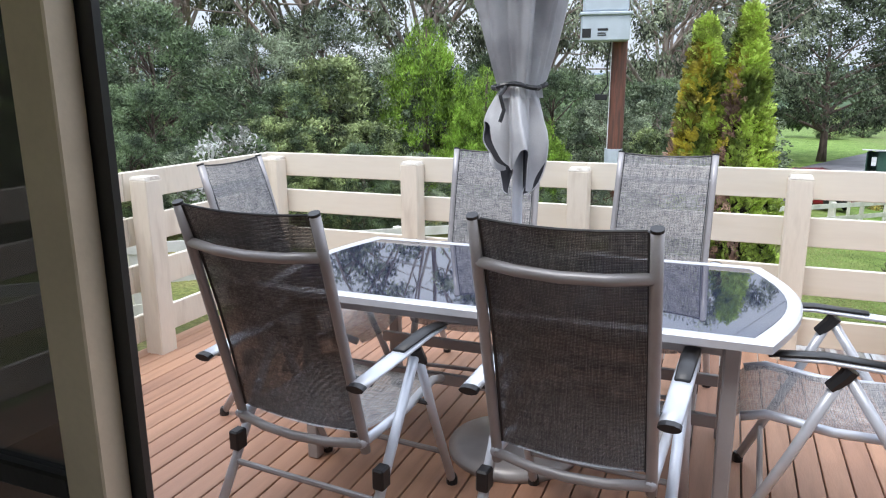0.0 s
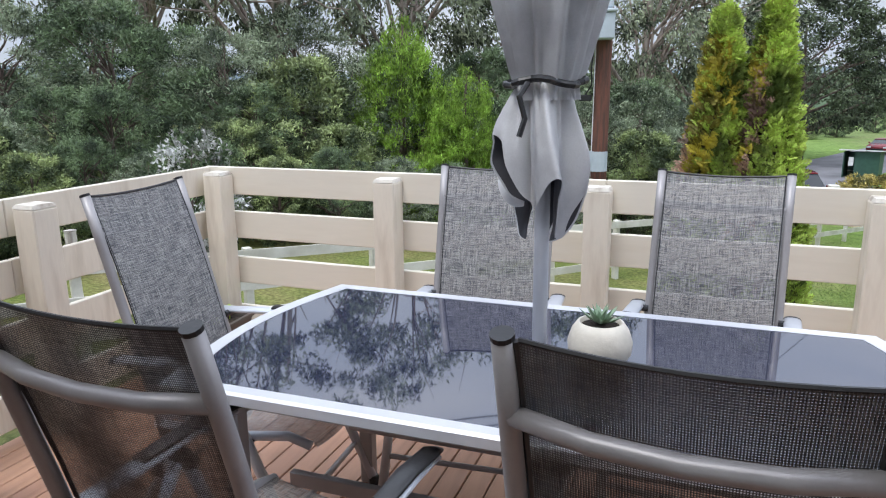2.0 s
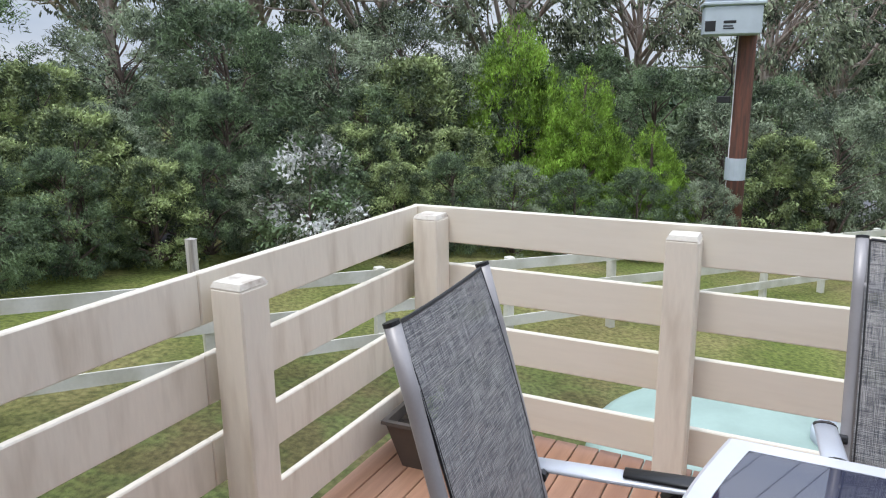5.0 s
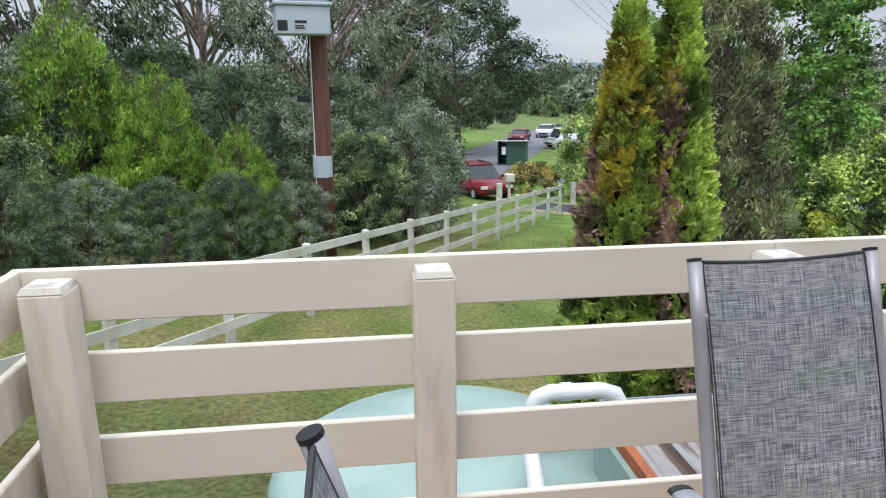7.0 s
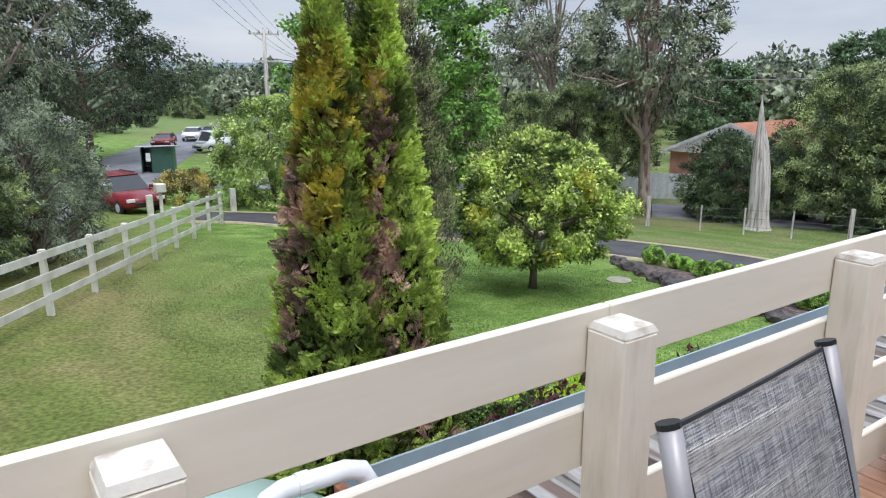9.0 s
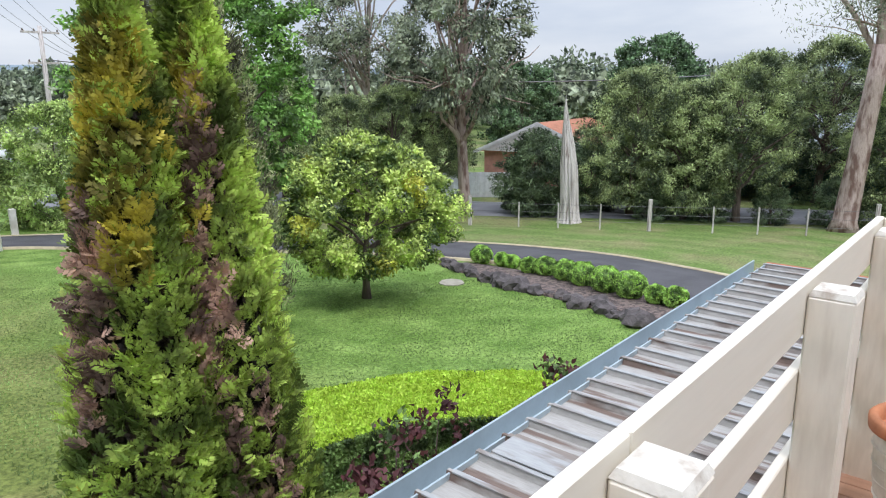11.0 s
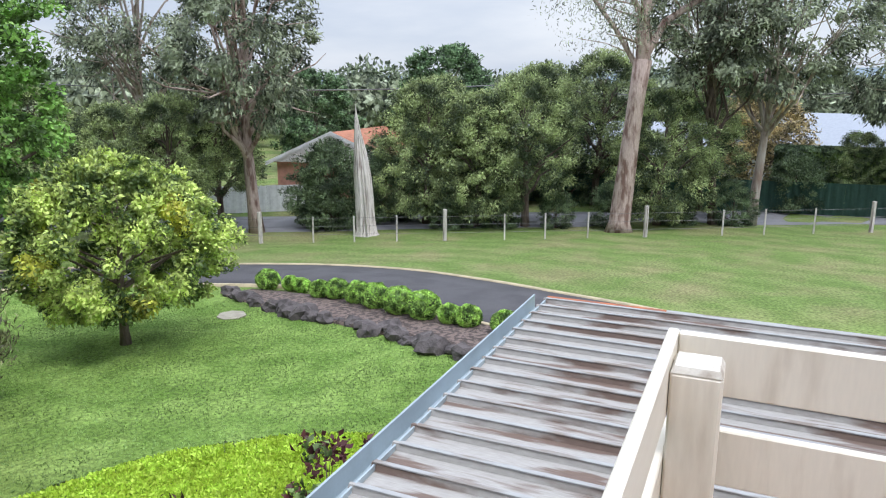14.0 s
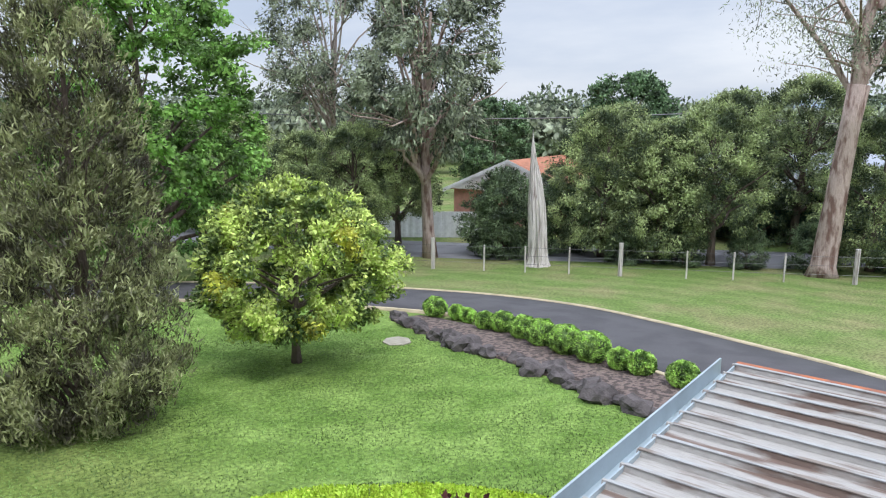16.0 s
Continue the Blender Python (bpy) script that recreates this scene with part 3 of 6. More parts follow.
ribbon("kerb", offset_line(DRIVE, 1.88), 0.14, EDGING, 0.085, "cream concrete edging along the driveway", thick=0.3)
ribbon("kerb", offset_line(DRIVE, -1.88), 0.14, EDGING, 0.085, "cream concrete edging along the driveway", thick=0.3)
ribbon("road", [(-2.0, 22.0), (3.5, 36.0), (8.5, 49.0), (15.8, 66.0), (24.5, 84.0), (38.0, 108.0), (60.0, 135.0), (100.0, 160.0)], 7.0, ROAD, 0.06, "pale asphalt road running off between trees", thick=0.3)
ribbon("road", [(9.0, 46.0), (13.0, 45.0), (17.0, 42.5), (20.5, 36.0)], 4.5, ROAD, 0.08, "side road joining the main road", thick=0.3)
ribbon("road", [(22.0, 43.0), (27.3, 28.0), (30.4, 20.8), (34.6, 13.5), (38.9, 5.5), (42.3, -3.0), (46.5, -20.0)], 4.0, ROAD, 0.06, "pale asphalt street beyond the wire fence", thick=0.3)
ribbon("road", [(-16.0, -2.0), (-12.5, 3.5), (-10.8, 8.0), (-11.5, 13.0)], 2.4, ASPHALT, 0.06, "narrow asphalt lane under the trees", thick=0.3)
ribbon("bed_edge", [(17.0, 12.75), (16.2, 10.6), (15.55, 8.6), (14.9, 6.6), (14.1, 4.7), (13.2, 2.9)], 0.35, EDGE_SOIL, 0.055, "bare pale soil edge of the mulch bed", thick=0.3)
ribbon("garden_bed", [(17.0, 12.3), (16.6, 10.5), (16.2, 8.6), (15.6, 6.6), (14.9, 4.7), (14.0, 2.9)], [0.9, 1.5, 1.9, 1.9, 1.9, 1.8], MULCH, 0.07, "dark bark mulch bed beside the driveway", thick=0.3)


# ---- hills ----
def hills(name, radius, a0, a1, peak, label, mat, seed):
    verts, faces = [], []
    n = 90
    for i in range(n + 1):
        a = radians(a0 + (a1 - a0) * i / n)
        h = peak * (0.55 + 0.5 * noise.noise(Vector((i * 0.045, seed, 0))) + 0.12 * noise.noise(Vector((i * 0.3, seed, 3))) + 0.05 * noise.noise(Vector((i * 1.7, seed, 9))))
        for r, z in ((radius, -6), (radius * 1.1, h * 0.6), (radius * 1.25, h)):
            verts.append((math.sin(a) * r, math.cos(a) * r, z))
    for i in range(n):
        for c in range(2):
            k = i * 3 + c
            faces.append((k, k + 3, k + 4, k + 1))
    tagged(new(name, raw_mesh(name, verts, faces, mat, True)), label, kind="structure")


HILL_N = material("wooded_hill", (0.10, 0.14, 0.085), 0.95, vary=0.2, scale=0.05, grain=0.6, bump=0, dark=(0.055, 0.085, 0.06), spec=0.0)
# the distance haze is mixed straight into this hill's colour
HILL_F = material("haze_tinted_far_hill", (0.21, 0.26, 0.30), 0.95, vary=0.08, scale=0.02, grain=0.2, bump=0, spec=0.0)
hills("backdrop", 190, -100, 150, 7.5, "wooded hill behind the houses", HILL_N, 2.0)
hills("backdrop", 700, -100, 150, 42, "hills far away, tinted blue-green for haze", HILL_F, 5.0)


# ---- deck ----
X1, YH = 4.46, -3.62      # the deck's width, and the house wall
deck = thing("deck", "red-brown timber deck of long narrow boards", "deck")
deck["kind"] = "structure"
for i in range(3):
    bm = bmesh.new()
    y = -0.35 - 1.35 * i
    bm_box(bm, 0.02, X1 - 0.02, y - 0.045, y + 0.045, -0.16, -0.022)
    part("joist", bm, JOIST, deck)
for cx in (0.08, 2.2, 4.38):
    for cy in (-0.2, -3.0):
        bm = bmesh.new()
        bm_box(bm, cx - 0.05, cx + 0.05, cy - 0.05, cy + 0.05, ground_slope(cx, cy) - 0.05, -0.16)
        part("support_post", bm, JOIST, deck)

railing = thing("deck_railing", "cream-painted timber railing with four wide boards and thick posts", "railing")
BOARD_TOP = (1.004, 0.757, 0.492, 0.206)
H_B = 0.155


def rail_post(cx, cy):
    bm = bmesh.new()
    w = 0.058
    bm_box(bm, cx - w, cx + w, cy - w, cy + w, -0.35, 0.965, 0.006)
    p = part("post", bm, CREAM, railing)
    bm = bmesh.new()
    lo = [bm.verts.new((cx + sx * w * 0.97, cy + sy * w * 0.99, 0.9655)) for sx, sy in ((-1, -1), (1, -1), (1, 1), (-1, 1))]
    hi = [bm.verts.new((cx + sx * w * 0.84, cy + sy * w * 0.84, 0.982)) for sx, sy in ((-1, -1), (1, -1), (1, 1), (-1, 1))]
    for k in range(4):
        bm.faces.new((lo[k], lo[(k + 1) % 4], hi[(k + 1) % 4], hi[k]))
    bm.faces.new(hi); bm.faces.new(lo[::-1])
    part("post_cap", bm, CAP, railing, "weathered bare post top")


PX = [0.125, 1.16, 2.212, 3.345, 4.303]
PYS = [-1.24, -2.36, -3.45]
for x in PX:
    rail_post(x, -0.088)
for y in PYS:
    rail_post(0.125, y)
    rail_post(4.303, y)
rr = random.Random(4)
for top in BOARD_TOP:
    for a, b in ((0.0, 2.235), (2.237, X1)):
        dz = rr.uniform(-0.004, 0.004) if top < 1 else 0
        bm = bmesh.new(); bm_box(bm, a, b, -0.028, 0.0, top - H_B + dz, top + dz, 0.004)
        part("board", bm, CREAM_X, railing)
    for x0 in (0.0, X1 - 0.028):
        for a, b in ((YH + 0.01, -1.30), (-1.298, -0.029)):
            bm = bmesh.new(); bm_box(bm, x0 + 0.001, x0 + 0.029, a, b, top - H_B - 0.002, top - 0.002, 0.004)
            part("board", bm, CREAM, railing)


# ---- house ----
# wall face is out of view; its dark brick is assumed, to limit bounced light
wall = thing("house_wall", "dark brown house wall with an open glass door", "wall")
wall["kind"] = "structure"
DX0, DX1 = 2.50, 3.45
for a, b, z0, z1 in ((-6, 1.10, -4, 2.6), (1.10, DX0 - 0.0, 2.08, 2.6), (DX0, DX1, 2.08, 2.6), (DX1, 9, -4, 2.6), (1.10, DX1, -4, -0.03)):
    bm = bmesh.new(); bm_box(bm, a, b, -3.82, YH, z0, z1)
    part("wall_panel", bm, HOUSEBRICK, wall)
room = thing("room", "plain room behind the door, with an added opening for daylight", "room")
room["kind"] = "structure"
# gap in wall_south is an unseen, invented opening that lights the door stile
for nm, args, mt in (("floor", (0.3, 5.2, -7.5, -3.6205, -0.06, -0.02), CARPET), ("wall_south", (0.3, 5.2, -7.6, -7.5, -0.1, 0.7), PLASTER), ("wall_south", (0.3, 5.2, -7.6, -7.5, 2.3, 2.5), PLASTER), ("wall_south", (0.3, 0.9, -7.6, -7.5, 0.7, 2.3), PLASTER), ("wall_south", (4.6, 5.2, -7.6, -7.5, 0.7, 2.3), PLASTER),
                     ("wall_west", (0.2, 0.3, -7.6, -3.82, -0.1, 2.5), PLASTER), ("wall_east", (5.2, 5.3, -7.6, -3.82, -0.1, 2.5), PLASTER), ("ceiling", (0.2, 5.3, -7.6, -3.82, 2.5, 2.6), PLASTER)):
    bm = bmesh.new(); bm_box(bm, *args)
    part(nm, bm, mt, room)
bm = bmesh.new(); bm_box(bm, -6.2, 9.2, -7.6, -3.4, 2.6, 2.75)
solid("house_roof", bm, GREYROOF, "flat grey roof edge of the house", "roof", kind="structure")
door = thing("door_1", "sliding door with a bronze frame and dark glass, slid open", "door")
door["kind"] = "structure"
SX = 2.404
bm = bmesh.new(); bm_box(bm, SX - 0.056, SX, -3.592, -3.556, -0.02, 2.08, 0.002)
part("door_stile", bm, BRONZE, door)
bm = bmesh.new(); bm_box(bm, SX - 0.010, SX + 0.020, -3.5555, -3.546, -0.02, 2.08)
part("seal", bm, BLACK, door, "black rubber seal")
bm = bmesh.new(); bm_box(bm, 1.30, SX - 0.056, -3.578, -3.572, 0.05, 2.02)
part("glass_pane", bm, DOOR_GLASS, door, "dark reflecting glass pane")
for z0, z1 in ((-0.02, 0.05), (2.02, 2.08), (0.98, 1.01)):
    bm = bmesh.new(); bm_box(bm, 1.25, SX - 0.057, -3.590, -3.560, z0, z1, 0.003)
    part("door_rail", bm, BLACK if 0.5 < z0 < 1.5 else BRONZE, door)
bm = bmesh.new(); bm_tube(bm, [(SX - 0.02, -3.595, 0.80), (SX - 0.02, -3.625, 0.82), (SX - 0.02, -3.625, 0.94), (SX - 0.02, -3.595, 0.96)], 0.007, 8)
part("door_handle", bm, BLACK, door, "black door handle")


# ---- carport roof ----
roof = thing("carport_roof", "weathered ribbed metal roof, stained brown and grey, beside the deck", "roof")
roof["kind"] = "structure"
RX0, RX1, RY0, RY1, RZ = 2.33, 8.97, -7.0, 1.58, -0.40
pitch_r = 0.236
rr = random.Random(8)


def roof_sheet(x0, x1):
    bm = bmesh.new()
    prof = [(x0, 0), (x0 + 0.012, 0.002), (x1 - 0.05, 0.006), (x1 - 0.034, 0.046), (x1 - 0.014, 0.046), (x1 - 0.001, 0.0)]
    y_cut = [RY0, -3.0, -0.6, 0.5, RY1]
    rows = []
    for j, y in enumerate(y_cut):
        rows.append([bm.verts.new((x, y, RZ + z + 0.0015 * math.sin(x * 9 + j))) for x, z in prof])
    for a, b in zip(rows, rows[1:]):
        for k in range(len(prof) - 1):
            bm.faces.new((a[k], a[k + 1], b[k + 1], b[k]))
    return bm


n_sheet = int((RX1 - RX0) / pitch_r)
GALV_R = GALV
for i in range(n_sheet):
    x0 = RX0 + i * (RX1 - RX0) / n_sheet
    part("roof_sheet", roof_sheet(x0, x0 + (RX1 - RX0) / n_sheet), GALV_R, roof)
    bm = bmesh.new()
    xr = x0 + (RX1 - RX0) / n_sheet
    bm_box(bm, xr - 0.042, xr - 0.010, RY0, RY1 - 0.012 + rr.uniform(-0.035, 0.008), RZ + 0.043, RZ + 0.053, 0.002)
    part("rib", bm, RIB, roof)
bm = bmesh.new()
gp = [(0, 0.05), (0, -0.075), (0.125, -0.075), (0.125, 0.06), (0.14, 0.06), (0.14, -0.085), (-0.012, -0.085), (-0.012, 0.05)]
ends = []
for x in (RX0, RX1 + 0.05):
    ends.append([bm.verts.new((x, 1.565 + a, RZ - 0.012 + b)) for a, b in gp])
for k in range(len(gp)):
    bm.faces.new((ends[0][k], ends[0][(k + 1) % 8], ends[1][(k + 1) % 8], ends[1][k]))
gut = part("gutter", bm, GUTTER, roof, "blue-grey metal box gutter")
for x0, x1, y0, y1, m_, lb in ((RX0 - 0.055, RX0 - 0.001, -0.3, 1.64, RUST, "rusty orange flashing"), (RX1 + 0.001, RX1 + 0.055, 0.45, 1.56, RUST, "rusty orange flashing"), (RX1 + 0.001, RX1 + 0.055, RY0, 0.449, RIB, "")):
    bm = bmesh.new(); bm_box(bm, x0, x1, y0, y1, RZ - 0.11, RZ + 0.05, 0.004)
    part("flashing", bm, m_, roof, lb)
bm = bmesh.new(); bm_box(bm, RX0 - 0.09, RX0 - 0.056, -0.3, 1.5, -1.95, RZ - 0.02)
part("wall_cladding", bm, TANK, roof, "pale green painted cladding")
for cx in (2.6, 5.7, 8.8):
    bm = bmesh.new(); bm_box(bm, cx - 0.04, cx + 0.04, 1.44, 1.52, ground_slope(cx, 1.5) - 0.05, RZ - 0.01)
    part("post", bm, GUTTER, roof)
bm = bmesh.new(); bm_box(bm, 2.4, 8.9, -6.8, -6.7, -3, RZ - 0.01)
part("wall_panel", bm, JOIST, roof)
bm = bmesh.new(); bm_box(bm, 3.98, 4.22, 0.55, 1.50, RZ + 0.056, RZ + 0.064, 0.002)
part("loose_sheet", bm, RIB, roof, "loose offcut of galvanised sheet")


# ---- water tank and pipes ----
tank = thing("water_tank", "round pale green plastic rainwater tank beside the deck", "water tank")
bm = bmesh.new()
tz = ground_slope(1.3, 1.35) - 0.03
bm_lathe(bm, [(1.1, tz), (1.1, -0.86), (1.07, -0.77), (0.98, -0.71), (0.65, -0.66), (0.28, -0.635), (0.02, -0.63)], (1.45, 1.85), 48)
part("tank_shell", bm, TANK, tank, "", True)
bm = bmesh.new(); bm_lathe(bm, [(0.22, -0.68), (0.22, -0.575), (0.205, -0.56), (0.19, -0.575), (0.18, -0.62), (0.02, -0.625)], (1.93, 1.90), 28)
part("strainer_ring", bm, GREYPAINT, tank, "grey inlet strainer", True)
bm = bmesh.new(); bm_lathe(bm, [(0.178, -0.628), (0.175, -0.610), (0.02, -0.605)], (1.93, 1.90), 28)
part("strainer_mesh", bm, BLACK, tank)
for k in range(3):
    bm = bmesh.new(); bm_box(bm, 0.85 + 0.22 * k, 0.89 + 0.22 * k, 1.5, 2.3, -0.715 + 0.02 * k, -0.665 + 0.012 * k, 0.01)
    part("lid_rib", bm, TANK, tank)
pipe = thing("rainwater_pipe", "white plastic pipe elbowing over from the gutter to the tank", "pipe")
bm = bmesh.new()
bm_tube(bm, [(1.70, 0.30, -0.62), (1.72, 0.62, -0.58), (1.84, 1.30, -0.56), (1.86, 1.46, -0.52), (1.87, 1.50, -0.42), (1.87, 1.50, -0.27), (1.90, 1.50, -0.215), (1.97, 1.50, -0.19), (2.26, 1.48, -0.185), (2.34, 1.475, -0.21), (2.37, 1.47, -0.27), (2.37, 1.46, -0.37)], 0.047, 16)
part("pipe_run", bm, PVC, pipe, "", True)
for c in ((1.87, 1.50, -0.33), (2.06, 1.495, -0.187)):
    bm = bmesh.new()
    if c[0] < 2:
        bm_tube(bm, [(c[0], c[1], c[2] - 0.03), (c[0], c[1], c[2] + 0.03)], 0.052, 16)
    else:
        bm_tube(bm, [(c[0] - 0.03, c[1], c[2]), (c[0] + 0.03, c[1], c[2])], 0.052, 16)
    part("pipe_socket", bm, PVC, pipe)


# ---- furniture ----
def chair(m, label, up=0.0, W=0.217):
    """Folding high-backed sling chair; the seat faces +y."""
    ob = thing("reclining_chair", label, "chair", "chairs round the table", m)
    Z = lambda z: z + up * max(0.0, (z - 0.4) / 0.715)
    top, low = Vector((0, -0.40, 1.115)), Vector((0, -0.13, 0.40))
    for s in (-1, 1):
        bm = bmesh.new()
        bm_tube(bm, [(s * W, -0.395, Z(1.115)), (s * W, -0.358, Z(0.98)), (s * W, -0.278, Z(0.68)), (s * W, -0.214, Z(0.44)), (s * W, -0.20, 0.37)], 0.0155, 12)
        part("back_upright", bm, FRAME, ob, "", True)
        bm = bmesh.new(); bm_tube(bm, [(s * W, -0.3945, Z(1.113)), (s * W, -0.397, Z(1.120))], 0.0160, 12)
        part("end_cap", bm, BLACK, ob)
        bm = bmesh.new()
        bm_tube(bm, [(s * W, -0.225, 0.405), (s * W, 0.05, 0.40), (s * W, 0.24, 0.425), (s * W, 0.31, 0.405)], 0.015, 10)
        part("seat_rail", bm, ALU, ob, "", True)
        # arm, with its black pad at the front
        ax = s * (W + 0.045)
        bm = bmesh.new()
        bm_tube(bm, [(ax, -0.30, 0.625), (ax, -0.1, 0.635), (ax, 0.1, 0.645), (ax, 0.22, 0.635)], [0.028, 0.030, 0.029, 0.024], 12, flat=0.36)
        part("armrest", bm, ALU, ob, "", True)
        bm = bmesh.new()
        bm_tube(bm, [(ax, -0.07, 0.650), (ax, 0.1, 0.658), (ax, 0.22, 0.647), (ax, 0.25, 0.636)], [0.022, 0.026, 0.025, 0.016], 10, flat=0.3)
        part("arm_pad", bm, BLACK, ob, "black plastic arm pad", True)
        bm = bmesh.new(); bm_tube(bm, [(ax, -0.315, 0.622), (ax, -0.295, 0.6255)], 0.029, 10, flat=0.42)
        part("arm_end_cap", bm, BLACK, ob)
        bm = bmesh.new(); bm_box(bm, ax - 0.02, ax + 0.02, -0.215, -0.165, 0.255, 0.325, 0.006)
        part("leg_clamp", bm, BLACK, ob)
        bm = bmesh.new(); bm_tube(bm, [(ax, 0.03, 0.625), (ax, 0.045, 0.60), (ax, 0.08, 0.56)], [0.025, 0.024, 0.02], 8)
        part("arm_joint", bm, BLACK, ob)
        bm = bmesh.new(); bm_tube(bm, [(ax, 0.04, 0.61), (ax, -0.16, 0.30), (ax, -0.34, 0.018)], 0.0165, 10)
        part("leg", bm, ALU, ob, "", True)
        bm = bmesh.new(); bm_tube(bm, [(ax, 0.05, 0.60), (ax, 0.16, 0.33), (ax, 0.30, 0.018)], 0.0165, 10)
        part("leg", bm, ALU, ob, "", True)
        for fy in (-0.343, 0.303):
            bm = bmesh.new(); bm_lathe(bm, [(0.021, 0.0), (0.021, 0.02), (0.016, 0.035)], (ax, fy), 10)
            part("foot", bm, BLACK, ob)
        bm = bmesh.new(); bm_tube(bm, [(s * W, -0.25, 0.62), (s * (W + 0.06), -0.25, 0.62)], 0.013, 8)
        part("recline_pin", bm, BLACK, ob)
        bm = bmesh.new(); bm_tube(bm, [(ax, 0.12, 0.40), (s * W, 0.12, 0.40)], 0.010, 8)
        part("pivot", bm, BLACK, ob)
    for y, z, yy in ((-0.363, Z(0.998), -0.030), (-0.212, 0.40, -0.03)):
        bm = bmesh.new()
        bm_tube(bm, [(-W, y, z), (-W * 0.5, y + yy * 0.8, z - 0.008), (0, y + yy, z - 0.011), (W * 0.5, y + yy * 0.8, z - 0.008), (W, y, z)], 0.015, 10)
        part("cross_tube", bm, FRAME, ob, "", True)
    for y in (-0.21, 0.235):
        zz = 0.22 if y < 0 else 0.16
        bm = bmesh.new(); bm_tube(bm, [(-W - 0.045, y, zz), (W + 0.045, y, zz)], 0.010, 8)
        part("stretcher", bm, FRAME, ob)

    def sling(name, line, sag, mt, back=0.0, lab=""):
        bm = bmesh.new()
        uv = bm.loops.layers.uv.new("weave")
        cols = 12
        rows, run = [], [0.0]
        for i, (y, z) in enumerate(line):
            if i:
                run.append(run[-1] + math.dist(line[i], line[i - 1]))
            rows.append([bm.verts.new(((2 * c / cols - 1) * (W - 0.012), y - back - sag[0] * (1 - (2 * c / cols - 1) ** 2), z - sag[1] * (1 - (2 * c / cols - 1) ** 2))) for c in range(cols + 1)])
        for i in range(len(rows) - 1):
            for c in range(cols):
                f = bm.faces.new((rows[i][c], rows[i][c + 1], rows[i + 1][c + 1], rows[i + 1][c]))
                for lp, (u, v) in zip(f.loops, ((c, i), (c + 1, i), (c + 1, i + 1), (c, i + 1))):
                    lp[uv].uv = (u / cols * 2 * W, run[v])
        return part(name, bm, mt, ob, lab, True)
    back_line = [(-0.392 + 0.188 * t ** 0.95 + 0.012 * math.sin(math.pi * t), Z(1.112 - 0.675 * t)) for t in (0, 0.15, 0.3, 0.5, 0.7, 0.85, 1.0)]
    sling("backrest", back_line, (0.008, 0.010), SLING)
    # added layer that darkens the rear of the sling like shade
    sling("backrest_shade_layer", back_line, (0.008, 0.010), SLING_BACK, 0.005, "rear layer of the sling, coloured dark for its shaded back")
    sling("seat", [(-0.195, 0.43), (-0.1, 0.415), (0.0, 0.41), (0.12, 0.412), (0.22, 0.428), (0.30, 0.42), (0.325, 0.395)], (0, 0.022), SLING)
    for s in (-1, 1):
        bm = bmesh.new(); bm_tube(bm, [(s * (W - 0.017), y - 0.004, z) for y, z in back_line], 0.0045, 6)
        part("welt", bm, BLACK, ob, "black welt along the sling edge")
    bm = bmesh.new(); bm_tube(bm, [((2 * c / 8 - 1) * (W - 0.02), -0.393 - 0.008 * (1 - (2 * c / 8 - 1) ** 2), Z(1.112) - 0.010 * (1 - (2 * c / 8 - 1) ** 2)) for c in range(9)], 0.004, 6)
    part("top_hem", bm, BLACK, ob)
    return ob


CH = "high-backed folding chair with grey woven sling"
chair_b = chair(pose(1.913, -1.001, 0, 0, 0, 184.3), CH)
copy_thing(chair_b, pose(2.688, -0.973, 0, 0, 0, 175))
a_ = copy_thing(chair_b, pose(1.304, -1.476, 0, 0, 0, -86.5)); a_["label"] = CH + " near corner post"
chair(pose(1.838, -2.188, 0, 0, 0, -4), CH + ", back to door", 0.004, 0.233)
chair(pose(2.665, -2.115, 0, 0, 0, -3), CH + ", back to door", 0.006, 0.218)
d_ = copy_thing(chair_b, pose(3.41, -1.62, 0, 0, 0, 88)); d_["label"] = CH + " at table end"

table = thing("patio_table", "long glass-topped patio table with pale metal rim and bowed ends", "table")
TX0, TX1, TY0, TY1, TZ = 1.42, 3.15, -2.02, -1.08, 0.72


def table_outline(inset):
    pts = []
    n = 12
    for i in range(n + 1):
        t = i / n
        pts.append((TX1 - inset + (0.11) * math.sin(math.pi * t), TY0 + inset + (TY1 - TY0 - 2 * inset) * t))
    for i in range(n + 1):
        t = i / n
        pts.append((TX0 + inset - 0.07 * math.sin(math.pi * t), TY1 - inset - (TY1 - TY0 - 2 * inset) * t))
    return pts


bm = bmesh.new()
o, i_ = table_outline(0), table_outline(0.046)
for z0, z1 in ((TZ - 0.03, TZ),):
    ro = [[bm.verts.new((x, y, z)) for x, y in line] for line, z in ((o, z1 - 0.006), (o, z0), (i_, z0), (i_, z1 - 0.002), (table_outline(0.008), z1))]
    loops = [ro[0], ro[1], ro[2], ro[3], ro[4]]
    for a, b in zip(loops, loops[1:] + loops[:1]):
        for k in range(len(a)):
            bm.faces.new((a[k], a[(k + 1) % len(a)], b[(k + 1) % len(a)], b[k]))
part("tabletop_rim", bm, TABLE_FRAME, table, "pale metal rim")
bm = bmesh.new()
g = table_outline(0.047)
lo, hi = [bm.verts.new((x, y, TZ - 0.010)) for x, y in g], [bm.verts.new((x, y, TZ - 0.003)) for x, y in g]
bm.faces.new(hi); bm.faces.new(lo[::-1])
for k in range(len(g)):
    bm.faces.new((lo[k], lo[(k + 1) % len(g)], hi[(k + 1) % len(g)], hi[k]))
part("glass_top", bm, TABLE_GLASS, table, "dark blue tinted glass")
